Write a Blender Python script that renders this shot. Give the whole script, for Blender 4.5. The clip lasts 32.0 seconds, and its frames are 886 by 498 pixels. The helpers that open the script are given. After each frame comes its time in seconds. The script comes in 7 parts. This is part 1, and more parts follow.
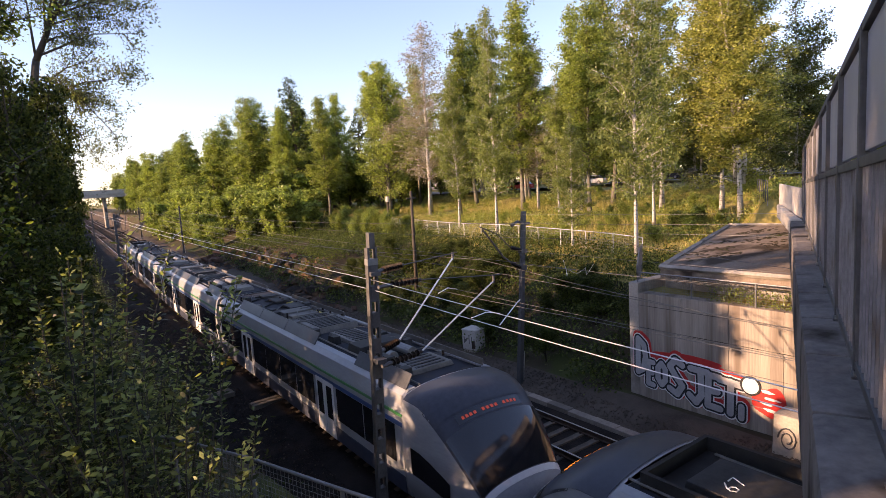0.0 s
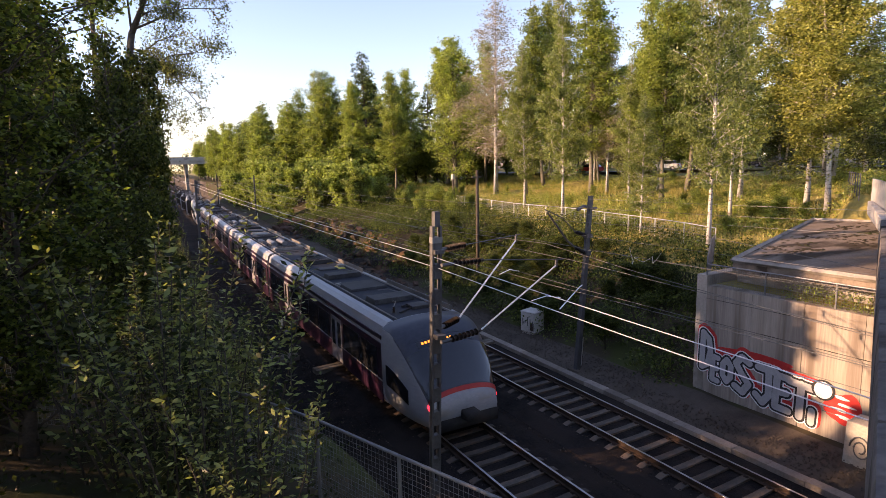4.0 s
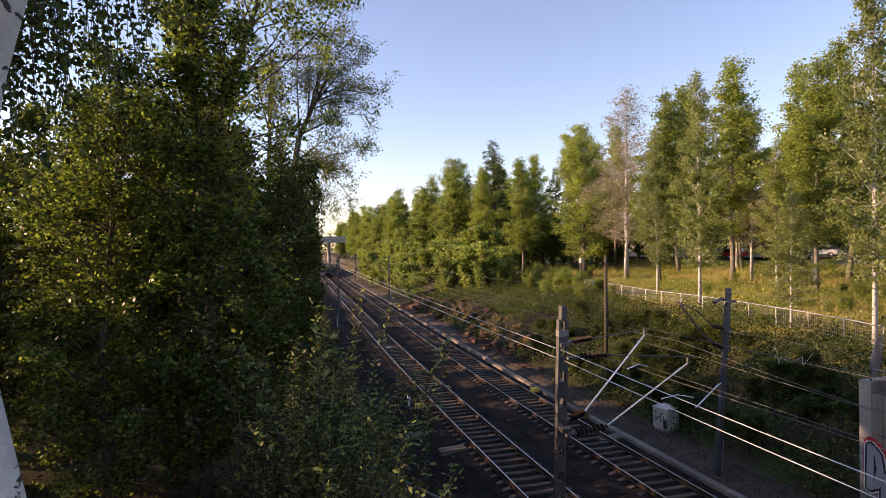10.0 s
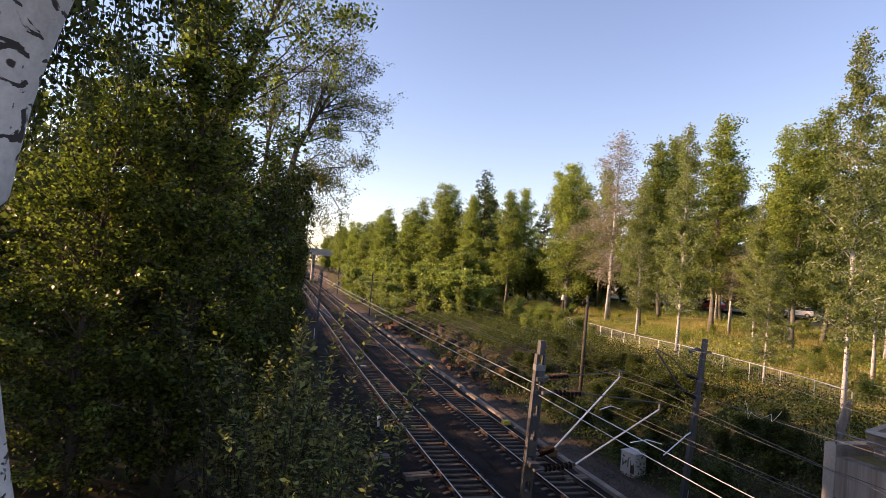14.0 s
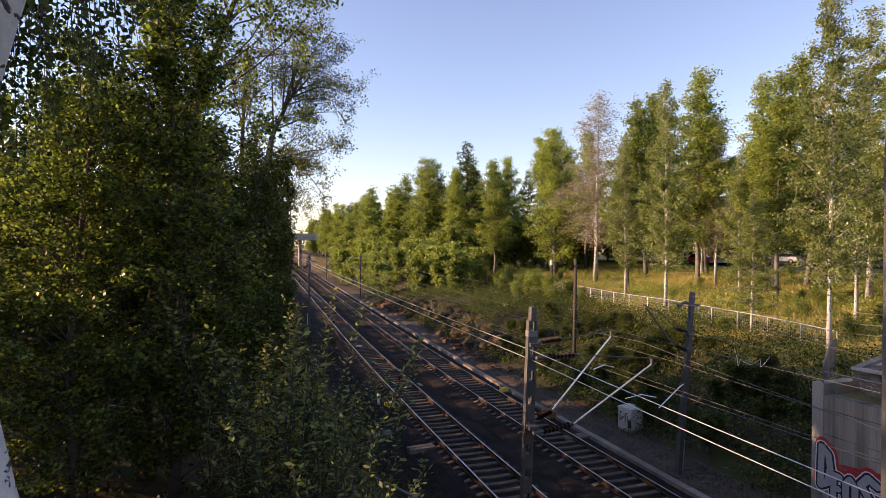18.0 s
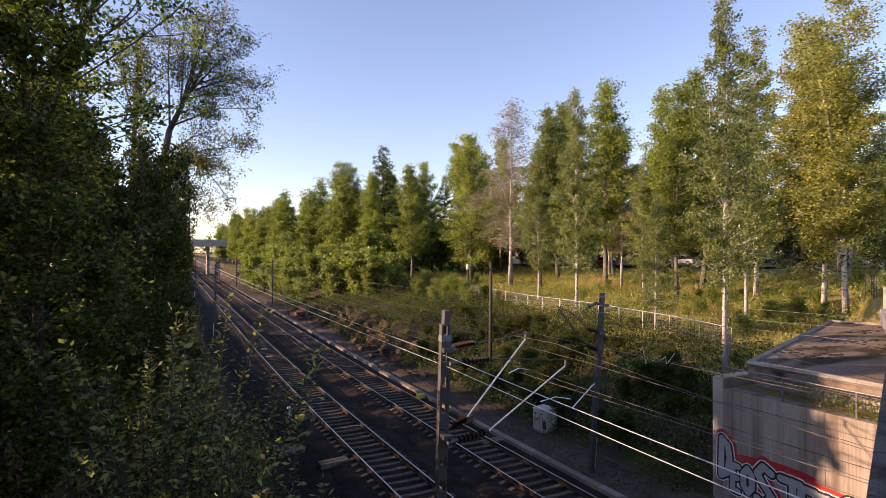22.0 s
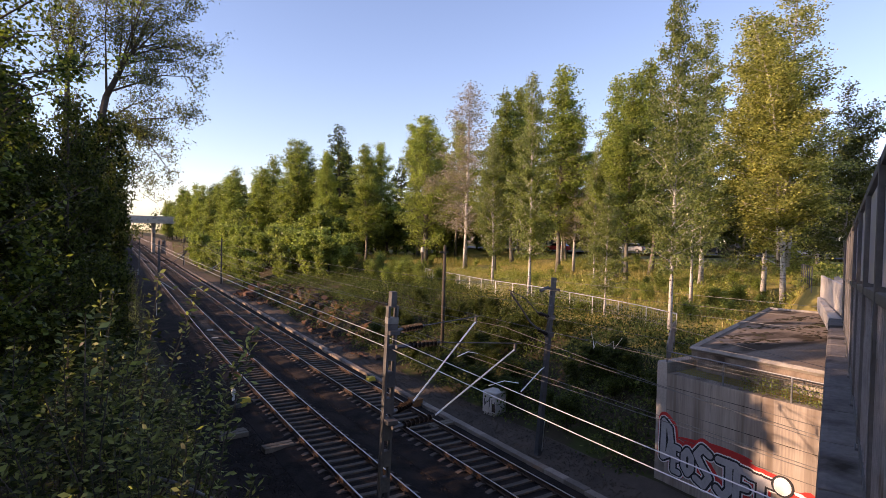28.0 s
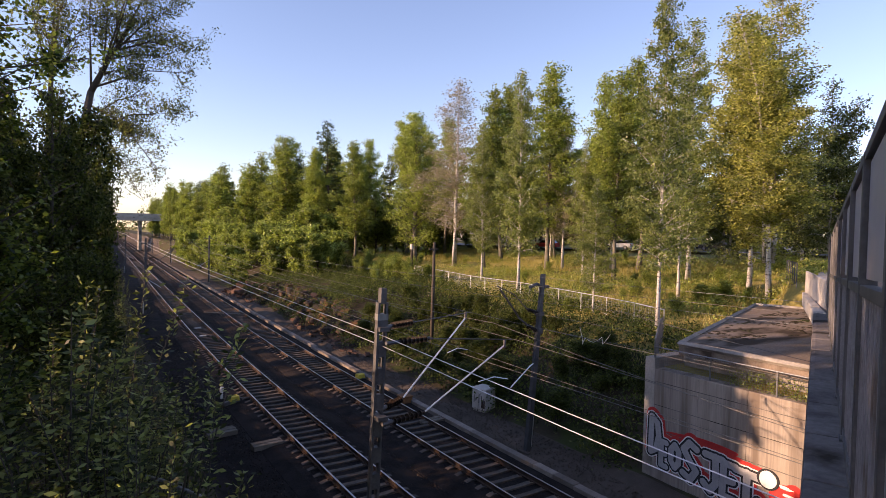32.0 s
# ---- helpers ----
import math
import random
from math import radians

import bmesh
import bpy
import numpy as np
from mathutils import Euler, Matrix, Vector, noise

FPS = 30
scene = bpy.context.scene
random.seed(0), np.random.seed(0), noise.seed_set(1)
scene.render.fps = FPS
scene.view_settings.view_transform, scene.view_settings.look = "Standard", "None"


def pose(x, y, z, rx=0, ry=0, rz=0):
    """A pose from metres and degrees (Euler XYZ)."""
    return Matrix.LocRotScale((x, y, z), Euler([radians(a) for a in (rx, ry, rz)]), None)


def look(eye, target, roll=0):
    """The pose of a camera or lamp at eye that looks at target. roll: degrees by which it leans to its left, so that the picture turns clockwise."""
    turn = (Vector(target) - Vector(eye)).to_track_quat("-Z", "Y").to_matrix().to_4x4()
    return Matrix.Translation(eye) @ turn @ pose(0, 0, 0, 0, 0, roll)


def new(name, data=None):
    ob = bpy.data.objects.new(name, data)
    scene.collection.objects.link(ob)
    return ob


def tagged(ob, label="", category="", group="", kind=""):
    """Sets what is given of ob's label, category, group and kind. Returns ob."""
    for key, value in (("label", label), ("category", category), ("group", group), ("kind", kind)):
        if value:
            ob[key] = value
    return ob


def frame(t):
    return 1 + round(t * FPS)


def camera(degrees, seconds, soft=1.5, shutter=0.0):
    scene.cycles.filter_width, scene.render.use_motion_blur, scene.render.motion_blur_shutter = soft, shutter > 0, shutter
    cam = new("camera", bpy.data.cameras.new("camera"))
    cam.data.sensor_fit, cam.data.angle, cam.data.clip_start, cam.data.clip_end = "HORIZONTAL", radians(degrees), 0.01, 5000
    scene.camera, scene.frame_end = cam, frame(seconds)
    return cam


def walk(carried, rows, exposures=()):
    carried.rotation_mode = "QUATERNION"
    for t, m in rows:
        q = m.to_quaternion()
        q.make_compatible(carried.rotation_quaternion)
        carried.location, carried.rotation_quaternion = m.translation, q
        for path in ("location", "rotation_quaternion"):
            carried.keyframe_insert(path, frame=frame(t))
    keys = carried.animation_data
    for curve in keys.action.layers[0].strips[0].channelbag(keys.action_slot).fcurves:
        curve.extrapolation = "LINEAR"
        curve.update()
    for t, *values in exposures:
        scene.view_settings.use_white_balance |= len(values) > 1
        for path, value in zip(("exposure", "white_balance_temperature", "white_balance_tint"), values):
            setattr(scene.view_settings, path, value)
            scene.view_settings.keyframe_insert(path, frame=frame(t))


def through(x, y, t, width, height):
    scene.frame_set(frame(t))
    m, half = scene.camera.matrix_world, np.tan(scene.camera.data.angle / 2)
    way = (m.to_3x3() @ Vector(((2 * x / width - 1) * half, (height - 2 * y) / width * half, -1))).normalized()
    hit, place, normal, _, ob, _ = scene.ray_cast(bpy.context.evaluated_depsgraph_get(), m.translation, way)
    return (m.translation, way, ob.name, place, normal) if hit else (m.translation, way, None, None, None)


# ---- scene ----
cam = camera(76.2, 32.0, soft=0.8)
PATH = [
    (0, (0.233, 0.477, 8.257), (1.401, 2.084, 8.029), -3.54),
    (0.5, (0.199, 0.469, 8.27), (1.286, 2.134, 8.057), -4.39),
    (1, (0.152, 0.414, 8.284), (1.196, 2.109, 8.096), -4.70),
    (1.5, (0.148, 0.412, 8.284), (1.184, 2.112, 8.102), -3.81),
    (2, (0.112, 0.375, 8.291), (1.13, 2.087, 8.109), -2.58),
    (2.5, (0.129, 0.401, 8.265), (1.14, 2.111, 8.032), -1.62),
    (4.5, (0.129, 0.37, 8.381), (1.078, 2.106, 8.085), -1.50),
    (5, (0.117, 0.381, 8.496), (1.006, 2.172, 8.473), -2.05),
    (5.5, (-0.059, 0.06, 8.589), (0.743, 1.89, 8.678), 1.57),
    (6, (-0.156, -0.123, 8.618), (0.556, 1.745, 8.682), 2.03),
    (6.5, (-0.274, -0.291, 8.625), (0.374, 1.601, 8.637), 0.46),
    (7, (-0.302, -0.383, 8.653), (0.307, 1.522, 8.651), -0.18),
    (7.5, (-0.29, -0.382, 8.65), (0.291, 1.532, 8.648), 0.42),
    (8, (-0.284, -0.38, 8.646), (0.286, 1.537, 8.659), 0.05),
    (8.5, (-0.286, -0.377, 8.646), (0.28, 1.541, 8.666), -0.71),
    (9, (-0.289, -0.376, 8.652), (0.278, 1.542, 8.668), -0.88),
    (9.5, (-0.292, -0.376, 8.657), (0.286, 1.538, 8.658), -0.77),
    (10, (-0.252, -0.328, 8.652), (0.333, 1.584, 8.645), -0.70),
    (10.5, (-0.292, -0.395, 8.654), (0.302, 1.515, 8.64), -0.02),
    (11, (-0.317, -0.403, 8.648), (0.327, 1.49, 8.627), 0.97),
    (11.5, (-0.379, -0.457, 8.653), (0.302, 1.423, 8.678), 5.93),
    (12, (-0.37, -0.456, 8.64), (0.311, 1.423, 8.701), 3.16),
    (12.5, (-0.361, -0.443, 8.655), (0.312, 1.438, 8.742), 3.69),
    (13, (-0.35, -0.444, 8.653), (0.302, 1.444, 8.749), 4.61),
    (13.5, (-0.345, -0.451, 8.644), (0.297, 1.442, 8.73), 4.74),
    (14, (-0.346, -0.439, 8.653), (0.284, 1.457, 8.733), 5.04),
    (14.5, (-0.334, -0.436, 8.661), (0.276, 1.468, 8.73), 4.04),
    (16.5, (-0.345, -0.471, 8.677), (0.32, 1.416, 8.682), -0.50),
    (17, (-0.228, -0.288, 8.65), (0.487, 1.58, 8.647), -5.55),
    (17.5, (-0.294, -0.379, 8.683), (0.38, 1.504, 8.697), -6.24),
    (18, (-0.33, -0.476, 8.659), (0.348, 1.405, 8.651), 0.48),
    (18.5, (-0.129, -0.15, 8.617), (0.629, 1.701, 8.592), -0.52),
    (19, (-0.032, -0.03, 8.621), (0.744, 1.814, 8.611), -0.38),
    (19.5, (-0.035, -0.041, 8.612), (0.741, 1.802, 8.612), -0.56),
    (20, (-0.056, -0.063, 8.628), (0.713, 1.783, 8.637), -0.08),
    (20.5, (-0.137, -0.181, 8.65), (0.595, 1.68, 8.667), 0.46),
    (21, (-0.206, -0.306, 8.66), (0.518, 1.559, 8.68), -0.57),
    (21.5, (-0.172, -0.253, 8.613), (0.618, 1.584, 8.633), -0.81),
    (22, (0.083, 0.084, 8.564), (1.026, 1.847, 8.577), 0.05),
    (22.5, (0.294, 0.272, 8.508), (1.335, 1.98, 8.514), 0.18),
    (23, (0.423, 0.389, 8.488), (1.5, 2.073, 8.489), 0.11),
    (23.5, (0.459, 0.402, 8.485), (1.547, 2.081, 8.478), 0.37),
    (24, (0.464, 0.405, 8.481), (1.555, 2.082, 8.465), 0.50),
    (24.5, (0.462, 0.411, 8.49), (1.554, 2.087, 8.466), 0.90),
    (25, (0.46, 0.413, 8.486), (1.551, 2.088, 8.46), 1.09),
    (25.5, (0.45, 0.408, 8.487), (1.538, 2.085, 8.459), 0.94),
    (27.5, (0.414, 0.377, 8.496), (1.495, 2.059, 8.454), 1.22),
    (28, (0.405, 0.374, 8.494), (1.483, 2.058, 8.45), 1.36),
    (28.5, (0.391, 0.366, 8.505), (1.469, 2.05, 8.46), 1.32),
    (29, (0.395, 0.365, 8.495), (1.473, 2.049, 8.452), 1.61),
    (29.5, (0.406, 0.372, 8.493), (1.486, 2.054, 8.447), 1.58),
    (30, (0.409, 0.377, 8.492), (1.491, 2.058, 8.441), 1.56),
    (30.5, (0.404, 0.374, 8.495), (1.487, 2.055, 8.443), 1.74),
    (31, (0.404, 0.374, 8.495), (1.489, 2.054, 8.447), 1.74),
    (31.5, (0.405, 0.373, 8.497), (1.498, 2.048, 8.447), 1.39),
    (32, (0.396, 0.376, 8.477), (1.506, 2.039, 8.424), 1.29),
]

walk(cam, [(t, look(eye, target, roll)) for t, eye, target, roll in PATH], exposures=[(0, 0.72, 7900, 35), (2.5, 0.72, 7900, 35), (5, 0.74, 8200, 35), (8, 0.47, 8150, 35), (20, 0.43, 8000, 35), (23, 0.35, 7600, 36), (32, 0.35, 7550, 36)])

# ---------------------------------------------------------------- light
SUN_AZ, SUN_EL = -71.0, 16.0  # degrees from +y towards +x, and above the horizon
world = bpy.data.worlds.new("sky")
scene.world = world
world.use_nodes = True
wn = world.node_tree.nodes
sky = wn.new("ShaderNodeTexSky")
sky.sky_type = "NISHITA"
sky.sun_disc = False
sky.sun_elevation = radians(SUN_EL)
sky.sun_rotation = radians(SUN_AZ)
sky.air_density, sky.dust_density, sky.ozone_density = 1.0, 0.35, 3.2
wn["Background"].inputs["Strength"].default_value = 0.24
world.node_tree.links.new(sky.outputs["Color"], wn["Background"].inputs["Color"])
sun_data = bpy.data.lights.new("sun", "SUN")
sun_data.energy, sun_data.angle, sun_data.color = 6.9, radians(0.6), (1.0, 0.78, 0.515)
sun = new("sun", sun_data)
_s, _e = radians(SUN_AZ), radians(SUN_EL)
sun.matrix_world = look((math.sin(_s) * math.cos(_e) * 100, math.cos(_s) * math.cos(_e) * 100, math.sin(_e) * 100), (0, 0, 0))


# ---------------------------------------------------------------- materials
def mat(name, low, high, rough=0.8, metal=0.0, scale=3.0, fine=30.0, bump=0.2, coords="Object", vary=0.0, spec=0.3, depth=0.02, patch=None, patch_at=0.55, patch_scale=0.4, patch_width=0.12, rough_vary=0.15, stretch=None):
    """A surface with a broad and a fine mottling between two colours, relief, and, if wanted, patches of a third colour."""
    m = bpy.data.materials.new(name)
    m.use_nodes = True
    nt = m.node_tree
    n, l = nt.nodes, nt.links
    b = n["Principled BSDF"]
    tc = n.new("ShaderNodeTexCoord")
    big, small = n.new("ShaderNodeTexNoise"), n.new("ShaderNodeTexNoise")
    where = tc.outputs[coords]
    if stretch:
        mp = n.new("ShaderNodeMapping")
        mp.inputs["Scale"].default_value = stretch
        l.new(where, mp.inputs["Vector"])
        where = mp.outputs["Vector"]
    for tex, s in ((big, scale), (small, fine)):
        tex.inputs["Scale"].default_value = s
        tex.inputs["Detail"].default_value = 5
        tex.inputs["Roughness"].default_value = 0.62
        l.new(where, tex.inputs["Vector"])
    mix = n.new("ShaderNodeMath")
    mix.operation = "MULTIPLY_ADD"
    mix.inputs[1].default_value = 0.55
    half = n.new("ShaderNodeMath")
    half.operation = "MULTIPLY"
    half.inputs[1].default_value = 0.45
    l.new(small.outputs["Fac"], half.inputs[0])
    l.new(big.outputs["Fac"], mix.inputs[0])
    l.new(half.outputs[0], mix.inputs[2])
    ramp_node = n.new("ShaderNodeValToRGB")
    ramp_node.color_ramp.elements[0].position, ramp_node.color_ramp.elements[1].position = 0.33, 0.67
    ramp_node.color_ramp.elements[0].color = (*low, 1)
    ramp_node.color_ramp.elements[1].color = (*high, 1)
    l.new(mix.outputs[0], ramp_node.inputs["Fac"])
    out = ramp_node.outputs["Color"]
    if patch:
        pn = n.new("ShaderNodeTexNoise")
        pn.inputs["Scale"].default_value, pn.inputs["Detail"].default_value = patch_scale, 6
        l.new(where, pn.inputs["Vector"])
        pr = n.new("ShaderNodeValToRGB")
        pr.color_ramp.elements[0].position, pr.color_ramp.elements[1].position = patch_at - patch_width / 2, patch_at + patch_width / 2
        l.new(pn.outputs["Fac"], pr.inputs["Fac"])
        mx = n.new("ShaderNodeMix")
        mx.data_type = "RGBA"
        l.new(pr.outputs["Color"], mx.inputs["Factor"])
        l.new(out, mx.inputs["A"])
        mx.inputs["B"].default_value = (*patch, 1)
        out = mx.outputs["Result"]
    if vary:
        info, hsv, mr = n.new("ShaderNodeObjectInfo"), n.new("ShaderNodeHueSaturation"), n.new("ShaderNodeMapRange")
        l.new(info.outputs["Random"], mr.inputs["Value"])
        mr.inputs["To Min"].default_value, mr.inputs["To Max"].default_value = 1 - vary, 1 + vary
        l.new(mr.outputs["Result"], hsv.inputs["Value"])
        l.new(out, hsv.inputs["Color"])
        out = hsv.outputs["Color"]
    l.new(out, b.inputs["Base Color"])
    rr = n.new("ShaderNodeMapRange")
    l.new(small.outputs["Fac"], rr.inputs["Value"])
    rr.inputs["To Min"].default_value, rr.inputs["To Max"].default_value = max(0.02, rough - rough_vary), min(1.0, rough + rough_vary)
    l.new(rr.outputs["Result"], b.inputs["Roughness"])
    b.inputs["Metallic"].default_value = metal
    b.inputs["Specular IOR Level"].default_value = spec
    if bump:
        bm_node = n.new("ShaderNodeBump")
        bm_node.inputs["Strength"].default_value, bm_node.inputs["Distance"].default_value = bump, depth
        l.new(mix.outputs[0], bm_node.inputs["Height"])
        l.new(bm_node.outputs["Normal"], b.inputs["Normal"])
    return m


def leaf_mat(name, low, high, through=0.42, rough=0.36, gloss=0.3, start=0.0):
    """Leaves: each one its own tint, part of the light passing through."""
    m = bpy.data.materials.new(name)
    m.use_nodes = True
    n, l = m.node_tree.nodes, m.node_tree.links
    b, out = n["Principled BSDF"], n["Material Output"]
    geo, rampn = n.new("ShaderNodeNewGeometry"), n.new("ShaderNodeValToRGB")
    rampn.color_ramp.elements[0].color, rampn.color_ramp.elements[1].color = (*low, 1), (*high, 1)
    rampn.color_ramp.elements[0].position = start
    l.new(geo.outputs["Random Per Island"], rampn.inputs["Fac"])
    info, hsv, mr = n.new("ShaderNodeObjectInfo"), n.new("ShaderNodeHueSaturation"), n.new("ShaderNodeMapRange")
    l.new(info.outputs["Random"], mr.inputs["Value"])
    mr.inputs["To Min"].default_value, mr.inputs["To Max"].default_value = 0.8, 1.2
    l.new(mr.outputs["Result"], hsv.inputs["Value"])
    l.new(rampn.outputs["Color"], hsv.inputs["Color"])
    l.new(hsv.outputs["Color"], b.inputs["Base Color"])
    b.inputs["Roughness"].default_value = rough
    b.inputs["Specular IOR Level"].default_value = gloss
    tr, mx = n.new("ShaderNodeBsdfTranslucent"), n.new("ShaderNodeMixShader")
    warm = n.new("ShaderNodeMix")
    warm.data_type = "RGBA"
    warm.blend_type = "MULTIPLY"
    warm.inputs["Factor"].default_value = 1.0
    warm.inputs["B"].default_value = (1.2, 1.3, 0.75, 1)
    l.new(hsv.outputs["Color"], warm.inputs["A"])
    l.new(warm.outputs["Result"], tr.inputs["Color"])
    mx.inputs["Fac"].default_value = through
    l.new(b.outputs[0], mx.inputs[1])
    l.new(tr.outputs[0], mx.inputs[2])
    l.new(mx.outputs[0], out.inputs["Surface"])
    return m


def glow(name, colour, strength):
    m = bpy.data.materials.new(name)
    m.use_nodes = True
    b = m.node_tree.nodes["Principled BSDF"]
    b.inputs["Base Color"].default_value = (*colour, 1)
    b.inputs["Emission Color"].default_value = (*colour, 1)
    b.inputs["Emission Strength"].default_value = strength
    return m


def bark_birch():
    """White bark with dark cross marks and black scars."""
    m = mat("birch_bark", (0.34, 0.32, 0.3), (0.58, 0.56, 0.53), 0.75, scale=2.5, fine=25, bump=0.35)
    n, l = m.node_tree.nodes, m.node_tree.links
    b = n["Principled BSDF"]
    tc, mp, tx = n.new("ShaderNodeTexCoord"), n.new("ShaderNodeMapping"), n.new("ShaderNodeTexNoise")
    mp.inputs["Scale"].default_value = (3.0, 3.0, 5.5)
    tx.inputs["Scale"].default_value, tx.inputs["Detail"].default_value, tx.inputs["Distortion"].default_value = 1.7, 7, 1.4
    l.new(tc.outputs["Object"], mp.inputs["Vector"])
    l.new(mp.outputs["Vector"], tx.inputs["Vector"])
    rm, mx = n.new("ShaderNodeValToRGB"), n.new("ShaderNodeMix")
    rm.color_ramp.elements[0].position, rm.color_ramp.elements[1].position = 0.575, 0.6
    l.new(tx.outputs["Fac"], rm.inputs["Fac"])
    mx.data_type = "RGBA"
    l.new(rm.outputs["Color"], mx.inputs["Factor"])
    l.new(b.inputs["Base Color"].links[0].from_socket, mx.inputs["A"])
    mx.inputs["B"].default_value = (0.035, 0.03, 0.028, 1)
    l.new(mx.outputs["Result"], b.inputs["Base Color"])
    return m


